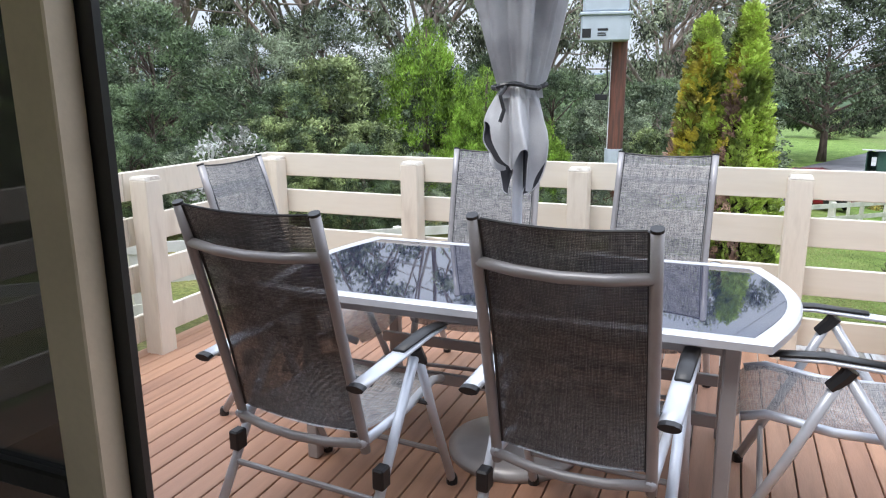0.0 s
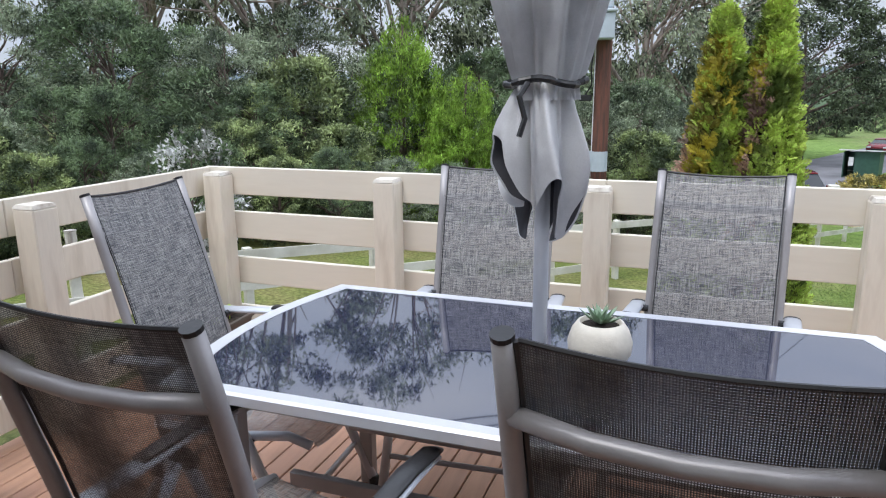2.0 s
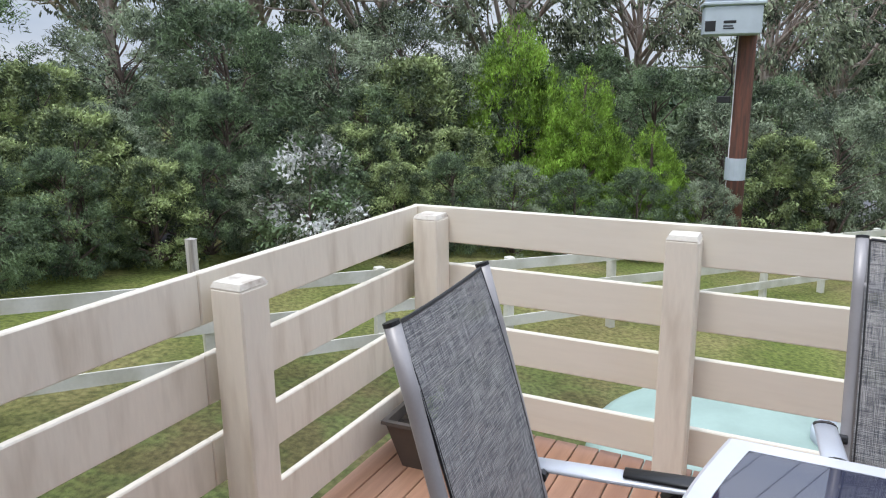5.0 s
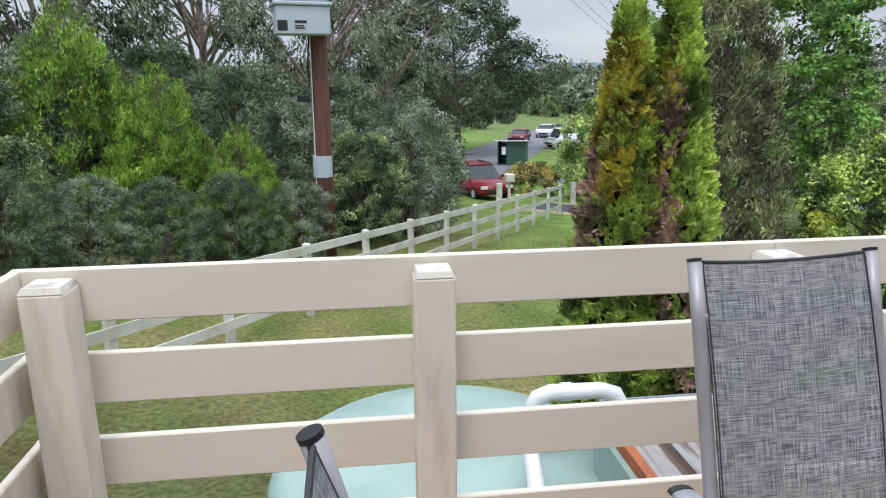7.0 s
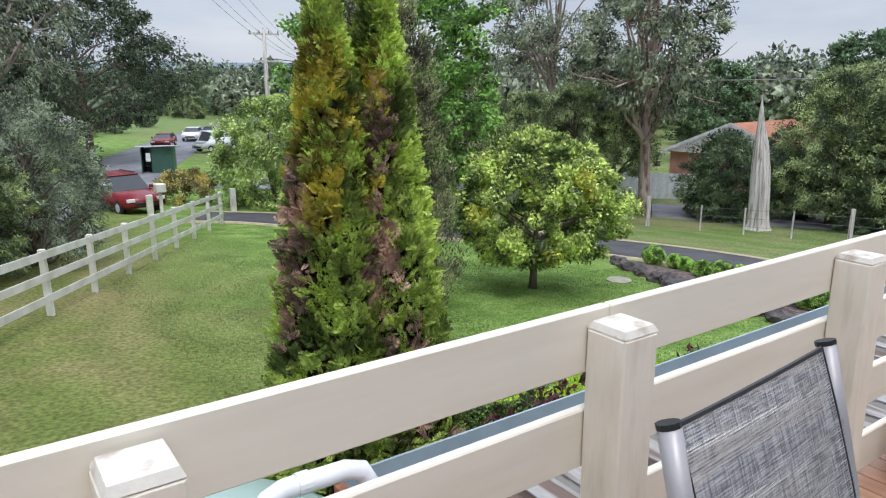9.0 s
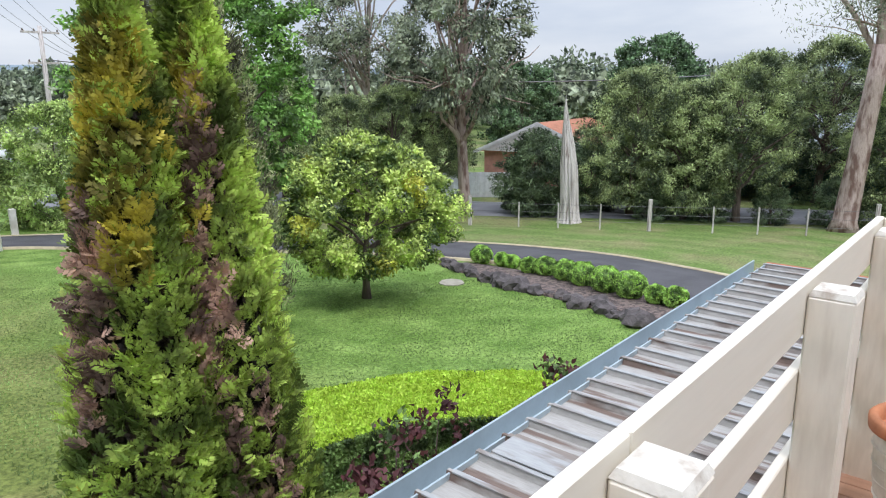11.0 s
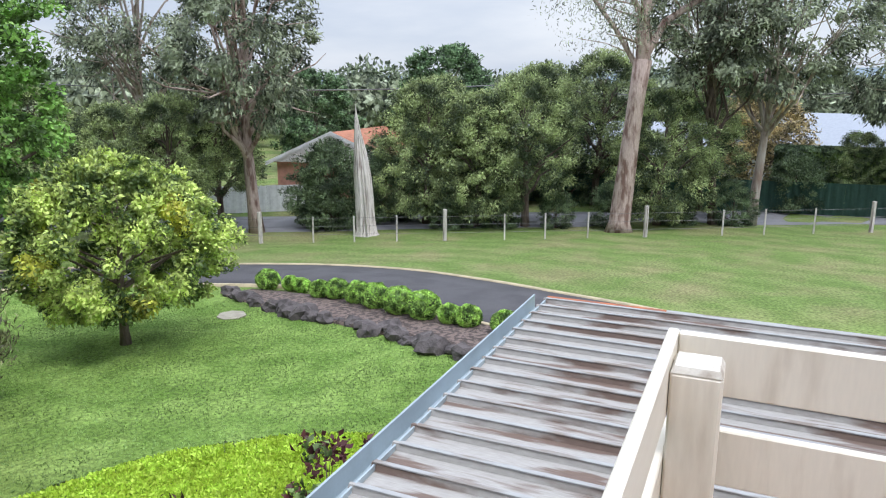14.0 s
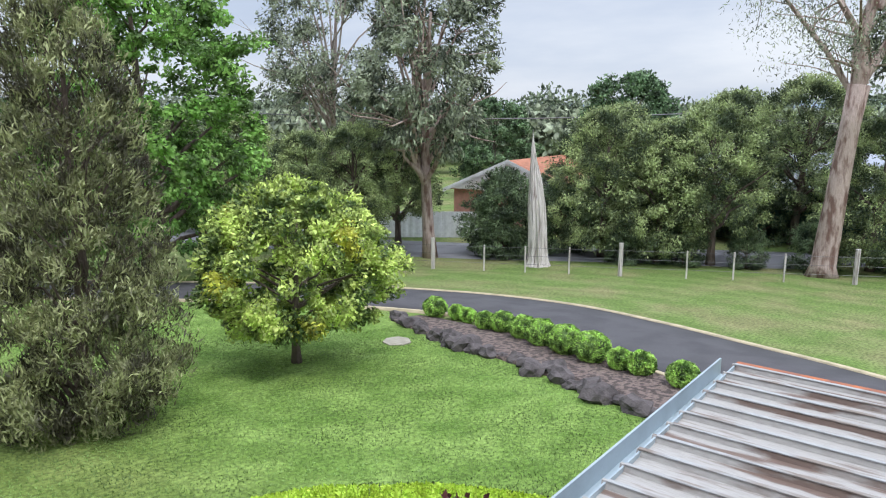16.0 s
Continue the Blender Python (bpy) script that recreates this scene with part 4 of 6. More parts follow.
for x in (TX0 + 0.14, TX1 - 0.10):
    for y in (TY0 + 0.10, TY1 - 0.10):
        bm = bmesh.new(); bm_box(bm, x - 0.024, x + 0.024, y - 0.024, y + 0.024, 0.0, TZ - 0.03, 0.005)
        part("leg", bm, FRAME, table)
    bm = bmesh.new(); bm_box(bm, x - 0.015, x + 0.015, TY0 + 0.125, TY1 - 0.125, 0.60, 0.64, 0.003)
    part("end_rail", bm, FRAME, table)
for y, z in ((TY0 + 0.10, 0.635), (TY1 - 0.10, 0.635), (-1.36, 0.30), (-1.72, 0.30)):
    bm = bmesh.new(); bm_box(bm, TX0 + 0.166, TX1 - 0.126, y - 0.012, y + 0.012, z, z + 0.045, 0.003)
    part("long_rail", bm, FRAME, table)
UX, UY = 2.276, -1.583
bm = bmesh.new(); bm_lathe(bm, [(0.036, TZ - 0.002), (0.044, TZ + 0.001), (0.044, TZ + 0.006), (0.030, TZ + 0.007), (0.030, TZ + 0.016), (0.037, TZ + 0.017), (0.037, TZ + 0.022), (0.022, TZ + 0.023)], (UX, UY), 24)
part("umbrella_ring", bm, ALU, table, "silver umbrella ring", True)

umb = thing("patio_umbrella", "closed grey canvas umbrella tied round its silver pole", "umbrella")
bm = bmesh.new(); bm_tube(bm, [(UX, UY, 0.03), (UX, UY, 1.2), (UX, UY, 2.55)], 0.019, 14)
part("pole", bm, ALU, umb, "", True)
bm = bmesh.new(); bm_lathe(bm, [(0.26, 0.0), (0.26, 0.025), (0.22, 0.045), (0.10, 0.065), (0.045, 0.075)], (UX, UY), 36)
part("base_plate", bm, FRAME, umb, "round grey base plate", True)
bm = bmesh.new(); bm_tube(bm, [(UX, UY, 0.05), (UX, UY, 0.36)], 0.027, 14)
part("base_sleeve", bm, FRAME, umb)


def umbrella_cloth():
    bm = bmesh.new()
    sides, levels, z_tie, z_in = 144, 34, 1.44, 1.39
    rows = []
    for i in range(levels + 1):
        z = z_in + (2.52 - z_in) * i / levels
        row = []
        for k in range(sides):
            a = 2 * math.pi * k / sides
            if z < z_tie:
                R, amp = 0.066 + 0.02 * (z_tie - z) / 0.2, 0.2
            else:
                u = (z - z_tie) / 1.1
                R = 0.074 + 0.088 * math.sin(min(1.0, u * 1.9) * math.pi * 0.5) - 0.16 * max(0.0, u - 0.45)
                amp = 0.26 + 0.12 * min(1, u * 3)
            R = max(R, 0.024)
            fold = math.sin(8 * a + 1.6 * math.sin(z * 3.1) + 0.8 * math.sin(a * 2)) * 0.62 + math.sin(13 * a - z * 3.0 + 1.3) * 0.34 + math.sin(23 * a + z * 5) * 0.18
            r = max(R * (1 + amp * fold), 0.023)
            row.append(bm.verts.new((UX + r * math.cos(a), UY + r * math.sin(a), z)))
        rows.append(row)
    for a, b in zip(rows, rows[1:]):
        for k in range(sides):
            bm.faces.new((a[k], a[(k + 1) % sides], b[(k + 1) % sides], b[k]))
    bmesh.ops.solidify(bm, geom=bm.faces[:], thickness=-0.0025)
    return bm


def umbrella_skirt(inset):
    """The loose cloth below the strap: deep folds that flare out, their hem arched over each fold and lower to one side."""
    bm = bmesh.new()
    z_tie, rows, n_k = 1.436, [], 220
    for i in range(31):
        v = i / 30
        row = []
        for k in range(n_k):
            a = 2 * math.pi * k / n_k
            turn = a + 0.35 * math.sin(a - 0.6)
            lobe = 0.5 + 0.5 * math.cos(6 * turn - 2.4)
            zb = 1.085 + 0.13 * lobe ** 1.6 - 0.075 * math.cos(a - 0.5) + 0.02 * math.sin(2 * a + 1.1)
            z = z_tie - (z_tie - zb) * v
            d = z_tie - z
            crease = 0.55 * math.sin(13 * a + 5 * d) + 0.35 * math.sin(21 * a - 7 * d)
            r = 0.060 + 0.026 * min(1, d / 0.16) + (lobe ** 1.2 - 0.40) * (0.078 - 0.022 * math.cos(a - 0.5)) * min(1, d / 0.20) ** 0.9 + (0.004 + 0.007 * min(1, d / 0.1)) * crease + 0.014 * v ** 6 * math.sin(10 * turn)
            r = max(r, 0.030) - inset
            twist = a + 1.5 * d
            row.append(bm.verts.new((UX - 0.05 * d + r * math.cos(twist), UY - 0.02 * d + r * math.sin(twist), z + inset * 0.6)))
        rows.append(row)
    for p_, q in zip(rows, rows[1:]):
        for k in range(n_k):
            bm.faces.new((p_[k], p_[(k + 1) % n_k], q[(k + 1) % n_k], q[k]))
    return bm


part("canopy", umbrella_cloth(), CLOTH, umb, "folded grey canvas", True)
part("canopy_skirt", umbrella_skirt(0.0), CLOTH, umb, "loose pleated grey canvas below the strap", True)
# added inner skin, dark to give the hollow of the skirt its shade
part("canopy_shade_skin", umbrella_skirt(0.0045), CLOTH_SHADE, umb, "inner face of the canvas, coloured dark for shade", True)
bm = bmesh.new()
bm_tube(bm, [(UX + 0.088 * math.cos(a) * (1 + 0.10 * math.sin(8 * a)), UY + 0.088 * math.sin(a) * (1 + 0.10 * math.sin(8 * a)), 1.432 + 0.008 * math.sin(3 * a)) for a in (2 * math.pi * k / 40 for k in range(41))], 0.0085, 8)
part("tie_strap", bm, BLACK, umb, "dark tie strap")
bm = bmesh.new()
bm_tube(bm, [(UX - 0.02, UY - 0.095, 1.43), (UX - 0.035, UY - 0.115, 1.40), (UX - 0.02, UY - 0.118, 1.35), (UX - 0.03, UY - 0.13, 1.31)], 0.007, 6)
part("strap_end", bm, BLACK, umb)


# ---- pots and small plants ----
def rosette(owner, mt, c, n, length, width, lift, rng):
    """Pointed fleshy leaves round a centre, each a part of its own."""
    for k in range(n):
        bm = bmesh.new()
        a = 2.399 * k
        t = k / n
        el = lift + (1.15 - lift) * t
        L = length * (1 - 0.35 * t) * rng.uniform(0.85, 1.1)
        d = Vector((math.cos(a) * math.cos(el), math.sin(a) * math.cos(el), math.sin(el)))
        s = d.cross(Vector((0, 0, 1))).normalized()
        u = s.cross(d)
        b, m_, tip = Vector(c), Vector(c) + d * L * 0.5, Vector(c) + d * L + Vector((0, 0, 0.1 * L))
        vs = [bm.verts.new(p) for p in (b - s * width * 0.3, b + s * width * 0.3, m_ + s * width * 0.5 + u * width * .15, m_ - s * width * 0.5 + u * width * .15, tip, m_ - u * width * 0.28, b - u * width * .15)]
        for f in ((0, 1, 2, 3), (3, 2, 4), (1, 6, 5, 2), (6, 0, 3, 5), (2, 5, 4), (5, 3, 4)):
            bm.faces.new([vs[i] for i in f])
        part("leaf", bm, mt, owner)


rp = random.Random(3)
pot = thing("succulent_pot", "round white ceramic pot with a small spiky succulent on the table", "potted plant", m=pose(2.428, -1.56, TZ))
bm = bmesh.new(); bm_lathe(bm, [(0.038, 0.0), (0.060, 0.006), (0.080, 0.04), (0.082, 0.068), (0.072, 0.098), (0.058, 0.118), (0.052, 0.118), (0.052, 0.105), (0.01, 0.10)], (0, 0), 30)
part("pot", bm, STONEPOT, pot, "", True)
bm = bmesh.new(); bm_lathe(bm, [(0.051, 0.101), (0.049, 0.108), (0.01, 0.111)], (0, 0), 16)
part("soil", bm, SOIL, pot)
rosette(pot, L_SUCC, (0, 0, 0.112), 18, 0.072, 0.016, 0.35, rp)

wp = thing("aeonium_pot", "white glazed bowl on a saucer with a tall dark red aeonium", "potted plant", m=pose(0.36, -1.88, 0))
bm = bmesh.new(); bm_lathe(bm, [(0.095, 0.0), (0.10, 0.014), (0.085, 0.014)], (0, 0), 26)
part("saucer", bm, WHITEPOT, wp)
bm = bmesh.new(); bm_lathe(bm, [(0.075, 0.015), (0.105, 0.05), (0.122, 0.11), (0.126, 0.175), (0.118, 0.18), (0.112, 0.16), (0.01, 0.155)], (0, 0), 30)
part("pot", bm, WHITEPOT, wp, "", True)
bm = bmesh.new(); bm_lathe(bm, [(0.111, 0.157), (0.10, 0.165), (0.01, 0.168)], (0, 0), 18)
part("soil", bm, SOIL, wp)
bm = bmesh.new()
for pts in ([(0, 0, 0.16), (-0.03, 0.0, 0.30), (-0.02, 0.01, 0.44), (0.02, 0.02, 0.57)], [(0.01, 0, 0.16), (-0.02, -0.02, 0.32), (-0.09, -0.03, 0.48)]):
    bm_tube(bm, pts, [0.010, 0.009, 0.008, 0.007][:len(pts)], 7)
part("stem", bm, BARK, wp, "", True)
bm = bmesh.new()
rosette(wp, L_AEON, (0.02, 0.02, 0.57), 22, 0.085, 0.032, 0.1, rp)
rosette(wp, L_AEON, (-0.09, -0.03, 0.48), 18, 0.07, 0.028, 0.1, rp)

tr = thing("planter_trough", "brown plastic planter box with small green seedlings in the corner", "planter", m=pose(0.235, -0.33, 0, 0, 0, 3))
bm = bmesh.new()
z = [(0.075, 0.12, 0.0), (0.125, 0.165, 0.195), (0.14, 0.18, 0.20), (0.14, 0.18, 0.215), (0.118, 0.158, 0.215), (0.112, 0.152, 0.17)]
rg = []
for hx, hy, zz in z:
    rg.append([bm.verts.new((sx * hx, sy * hy, zz)) for sx, sy in ((-1, -1), (1, -1), (1, 1), (-1, 1))])
for a, b in zip(rg, rg[1:]):
    for k in range(4):
        bm.faces.new((a[k], a[(k + 1) % 4], b[(k + 1) % 4], b[k]))
bm.faces.new(rg[0][::-1]); bm.faces.new(rg[-1])
bmesh.ops.scale(bm, vec=(0.93, 1, 1), verts=bm.verts)
part("trough", bm, BROWNPOT, tr)
bm = bmesh.new(); bm_box(bm, -0.098, 0.098, -0.145, 0.145, 0.172, 0.182)
part("soil", bm, SOIL, tr)
for k in range(4):
    bm = bmesh.new()
    cx, cy = rp.uniform(-0.05, 0.05), -0.09 + 0.065 * k
    for j in range(9):
        a, L = rp.uniform(0, 6.28), rp.uniform(0.025, 0.05)
        c = Vector((cx, cy, 0.20 + rp.uniform(0, 0.05)))
        d = Vector((math.cos(a), math.sin(a), 0.3)); s = Vector((-d.y, d.x, 0))
        bm.faces.new([bm.verts.new(p) for p in (c, c + d * L * 0.5 + s * L * 0.45, c + d * L, c + d * L * 0.5 - s * L * 0.45)])
    bm_tube(bm, [(cx, cy, 0.18), (cx + 0.01, cy, 0.25)], 0.003, 5)
    part("seedling", bm, L_LIME, tr)

tp = thing("terracotta_pot", "cream and terracotta pot on a pot stand beside the post", "plant pot", m=pose(3.92, -0.29, 0))
bm = bmesh.new(); bm_lathe(bm, [(0.085, 0.0), (0.10, 0.06), (0.125, 0.20), (0.135, 0.33), (0.137, 0.385)], (0, 0), 32)
part("pot", bm, STONEPOT, tp, "cream ribbed pot wall", True)
bm = bmesh.new(); bm_lathe(bm, [(0.138, 0.386), (0.158, 0.39), (0.160, 0.425), (0.150, 0.435), (0.132, 0.433), (0.126, 0.40), (0.125, 0.35), (0.01, 0.345)], (0, 0), 32)
part("rim", bm, TERRA, tp, "orange terracotta rim", True)
bm = bmesh.new(); bm_lathe(bm, [(0.124, 0.35), (0.12, 0.362), (0.01, 0.366)], (0, 0), 20)
part("soil", bm, SOIL, tp)
for zz in (0.09, 0.15, 0.21, 0.27, 0.33):
    bm = bmesh.new()
    r_ = 0.1055 + 0.12 * (zz - 0.08) ** 0.9 * 0.9
    bm_tube(bm, [((r_ + 0.002) * math.cos(a), (r_ + 0.002) * math.sin(a), zz) for a in (2 * math.pi * k / 24 for k in range(25))], 0.004, 5, cap=False)
    part("pot_ridge", bm, STONEPOT, tp)


# ---- fences ----
pf = thing("paddock_fence", "white-painted post and rail paddock fence with three rails", "fence")
FX, FY, DXF, DYF = 2.09, 13.28, 1.02, 1.79
rr = random.Random(11)
fence_pts = [(FX + DXF * k, FY + DYF * k) for k in range(-13, 8)]
for i, (x, y) in enumerate(fence_pts):
    z = ground_slope(x, y)
    ang = math.degrees(math.atan2(DYF, DXF))
    bm = bmesh.new()
    bm_box(bm, -0.055, 0.055, -0.055, 0.055, -0.1, 1.27, 0.006)
    bmesh.ops.transform(bm, matrix=pose(x, y, z, rr.uniform(-1, 1), rr.uniform(-1, 1), ang), verts=bm.verts)
    part("post", bm, WHITE_PAINT, pf)
    if i + 1 < len(fence_pts):
        x2, y2 = fence_pts[i + 1]
        z2 = ground_slope(x2, y2)
        for top in (1.25, 0.84, 0.43):
            bm = bmesh.new()
            n_ = Vector((DYF, -DXF, 0)).normalized() * 0.07
            a, b = Vector((x, y, z + top)) + n_, Vector((x2, y2, z2 + top)) + n_
            w = n_.normalized() * 0.013
            vs = [bm.verts.new(p) for p in (a - w, a + w, a + w - Vector((0, 0, 0.145)), a - w - Vector((0, 0, 0.145)), b - w, b + w, b + w - Vector((0, 0, 0.145)), b - w - Vector((0, 0, 0.145)))]
            for f in ((0, 1, 2, 3), (4, 5, 6, 7), (0, 1, 5, 4), (1, 2, 6, 5), (2, 3, 7, 6), (3, 0, 4, 7)):
                bm.faces.new([vs[k] for k in f])
            part("rail", bm, WHITE_PAINT, pf)
for x, y, h in ((11.0, 29.7, 1.1), (7.0, 27.5, 1.05)):
    bm = bmesh.new(); z = ground_slope(x, y); bm_box(bm, x - 0.11, x + 0.11, y - 0.11, y + 0.11, z - 0.1, z + h, 0.01)
    solid("gate_post", bm, WHITE_PAINT, "thick white gate post at the driveway", "gate post", "gate posts")

wf = thing("wire_fence", "post and wire farm fence along the far lawn", "fence")
wire_line = lambda t: (26.0 + 4.2 * t + 0.2 * t * t, 19.0 - 9.8 * t)
wpts = [wire_line(t) for t in (-0.62, -0.4, -0.18, 0.018, 0.228, 0.392, 0.56, 0.75, 0.986, 1.146, 1.314, 1.542, 1.848, 2.016, 2.216, 2.45, 2.7)]
for i, (x, y) in enumerate(wpts):
    z = ground_slope(x, y)
    thick = i in (3, 7, 11, 15)
    bm = bmesh.new()
    bm_tube(bm, [(x, y, z - 0.1), (x + rr.uniform(-0.03, 0.03), y, z + (1.36 if thick else 1.12))], 0.09 if thick else 0.035, 8)
    part("post", bm, DEADWOOD, wf)
for h in (0.35, 0.7, 1.05):
    bm = bmesh.new()
    bm_tube(bm, [(x, y - 0.05, ground_slope(x, y) + h) for x, y in wpts], 0.006, 4)
    part("wire", bm, GUMWIRE, wf)

def steel_panel(x, y, dx, dy, z0, z1, mat, parent):
    bm = bmesh.new()
    lo, hi = [], []
    nx, ny = -dy / math.hypot(dx, dy) * 0.03, dx / math.hypot(dx, dy) * 0.03
    for j in range(13):
        k = 1 if j % 4 in (1, 2) else 0
        px, py = x + dx * j / 12 + nx * k, y + dy * j / 12 + ny * k
        lo.append(bm.verts.new((px, py, z0))); hi.append(bm.verts.new((px, py, z1)))
    for j in range(12):
        bm.faces.new((lo[j], lo[j + 1], hi[j + 1], hi[j]))
    bmesh.ops.solidify(bm, geom=bm.faces[:], thickness=0.01)
    part("panel", bm, mat, parent)


cf = thing("steel_fence", "dark green ribbed steel boundary fence across the street", "fence")
for k in range(26):
    steel_panel(42.5 + 0.09 * k, 15.0 - 1.15 * k, 0.09, -1.145, -4.95, -3.15, GREENFENCE, cf)
cf = thing("steel_fence", "white ribbed steel fence beside the brick house", "fence")
for k in range(12):
    steel_panel(35.2 - 0.70 * k, 21.2 + 0.91 * k, -0.70, 0.905, -4.95, -3.45, WHITEFENCE, cf)

stake = thing("marker_post", "short weathered timber post beyond the fence", "post", m=pose(-7.2, 5.3, ground_slope(-7.2, 5.3)))
bm = bmesh.new(); bm_box(bm, -0.07, 0.07, -0.07, 0.07, -0.1, 0.78, 0.01)
part("post", bm, DEADWOOD, stake)
bm = bmesh.new(); bm_box(bm, -0.075, 0.075, -0.075, 0.075, 0.781, 0.80, 0.005)
part("cap", bm, DEADWOOD, stake)
sl = bmesh.new()
x, y = 14.78, 10.64
bm_tube(sl, [(x, y, ground_slope(x, y) - 0.05), (x, y, ground_slope(x, y) + 0.04)], 0.34, 7)
solid("concrete_slab", sl, CONCRETE, "flat pale concrete cover set in the lawn", "slab")

# ---- poles and wires ----
pp = thing("power_pole", "red-brown timber pole carrying a grey transformer box", "power pole", m=pose(0.12, 15.1, ground_slope(0.1, 15.1)))
gz = -ground_slope(0.1, 15.1)
bm = bmesh.new(); bm_tube(bm, [(0, 0, -0.1), (0.02, 0, gz), (0.05, 0, gz + 3), (0.10, 0, gz + 11.4)], [0.24, 0.21, 0.19, 0.16], 14)
part("pole", bm, POLE, pp, "", True)
bm = bmesh.new(); bm_tube(bm, [(0, 0, gz - 0.68), (0.0, 0, gz - 0.17)], 0.235, 14)
part("metal_band", bm, GREYPAINT, pp, "grey metal band")
bm = bmesh.new(); bm_tube(bm, [(-0.17, -0.12, 0.2), (-0.15, -0.11, gz + 2.6)], 0.014, 6)
part("conduit", bm, PVC, pp, "pale cable conduit")
bm = bmesh.new(); bm_tube(bm, [(-0.16, -0.2, gz + 2.6), (-0.22, -0.25, gz + 1.9), (-0.2, -0.2, gz + 1.5), (-0.35, -0.2, gz + 1.25)], 0.02, 6)
part("cable", bm, BLACK, pp, "black hanging cable")
bm = bmesh.new(); bm_box(bm, -0.50, -0.2, -0.28, -0.12, gz + 1.1, gz + 1.25, 0.01)
part("cable_box", bm, BLACK, pp)
for z_, w in ((gz + 10.6, 1.3), (gz + 8.6, 1.0)):
    bm = bmesh.new(); bm_box(bm, -w, w, -0.07, 0.07, z_, z_ + 0.13)
    part("crossarm", bm, POLE, pp)
    for k in (-0.95, -0.4, 0.4, 0.95):
        bm = bmesh.new(); bm_lathe(bm, [(0.04, z_ + 0.13), (0.09, z_ + 0.2), (0.09, z_ + 0.28), (0.04, z_ + 0.36)], (k * w, 0), 10)
        part("insulator", bm, BARK, pp)
tb = new("transformer_case"); tb.parent = pp; tb.matrix_basis = pose(-0.79, -0.75, gz + 2.57, 0, 0, 14)
bm = bmesh.new(); bm_box(bm, -0.04, 1.16, -0.10, 0.42, 0.0, 0.62, 0.03)
part("case_body", bm, GREYPAINT, tb)
bm = bmesh.new(); bm_box(bm, -0.09, 1.21, -0.15, 0.47, 0.62, 0.70, 0.02)
part("case_lid", bm, GREYPAINT, tb)
bm = bmesh.new(); bm_box(bm, 0.0, 1.12, -0.06, 0.38, 0.70, 1.25, 0.05)
part("case_top", bm, GREYPAINT, tb)
bm = bmesh.new(); bm_box(bm, -0.02, 0.20, -0.106, -0.101, 0.08, 0.30)
part("plate", bm, BLACK, tb, "dark square label plate")
for k, (w, z_) in enumerate(((0.26, 0.24), (0.2, 0.17), (0.22, 0.12))):
    bm = bmesh.new(); bm_box(bm, 0.36, 0.36 + w, -0.106, -0.101, z_, z_ + (0.06 if k == 0 else 0.03))
    part("label_bar", bm, BLACK, tb)
for k in range(3):
    bm = bmesh.new(); bm_lathe(bm, [(0.04, 1.25), (0.07, 1.30), (0.04, 1.35), (0.07, 1.40), (0.03, 1.46)], (0.2 + 0.4 * k, 0.16), 10)
    part("insulator", bm, BARK, tb)

ep = thing("power_pole", "slender timber power pole with crossarms beside the road", "power pole", m=pose(21.5, 52.0, -4.9))
bm = bmesh.new(); bm_tube(bm, [(0, 0, -0.2), (0, 0, 6), (0, 0, 10.4)], [0.2, 0.17, 0.13], 10)
part("pole", bm, DEADWOOD, ep, "", True)
for z_, w in ((9.9, 1.2), (7.9, 1.0)):
    bm = bmesh.new(); bm_box(bm, -w, w, -0.08, 0.08, z_, z_ + 0.14)
    part("crossarm", bm, DEADWOOD, ep)
    for k in (-1, -0.35, 0.35, 1):
        bm = bmesh.new(); bm_lathe(bm, [(0.03, z_ + 0.14), (0.06, z_ + 0.2), (0.03, z_ + 0.3)], (k * w * 0.92, 0), 8)
        part("insulator", bm, BARK, ep)


def wire(name, a, b, sag, r, label):
    a, b = Vector(a), Vector(b)
    bm = bmesh.new()
    bm_tube(bm, [a.lerp(b, t) - Vector((0, 0, 4 * sag * t * (1 - t))) for t in (i / 14 for i in range(15))], r, 4)
    solid(name, bm, GUMWIRE, label, "cable", "overhead wires")


for k in (-1.2, -0.5, 0.5, 1.2):
    wire("power_line", (0.2 + k, 15.0, 10.9), (21.5 + k, 52.0, 5.3), 0.7, 0.014, "thin overhead power line between the poles")
    wire("power_line", (21.5 + k, 52.0, 5.3), (48 + k, 100.0, 4.9), 0.7, 0.02, "thin overhead power line running along the road")
    wire("power_line", (0.2 + k, 15.0, 10.9), (-27.0 + k, -9.0 - 0.6 * k, 11.5), 0.8, 0.024, "overhead power line leaving the tall pole")
for k in (-0.9, 0.0, 0.9):
    wire("power_line", (0.2 + k, 15.0, 8.9), (-27.0 + k, -9.0 - 0.6 * k, 9.4), 0.9, 0.024, "overhead power line leaving the tall pole")
wire("power_line", (21.5, 52.0, 3.3), (48.0, 16.0, 1.9), 0.9, 0.035, "pale overhead service cable above the trees")
wire("power_line", (48.0, 16.0, 1.9), (52.0, -14.0, 2.3), 0.9, 0.03, "pale overhead service cable above the trees")


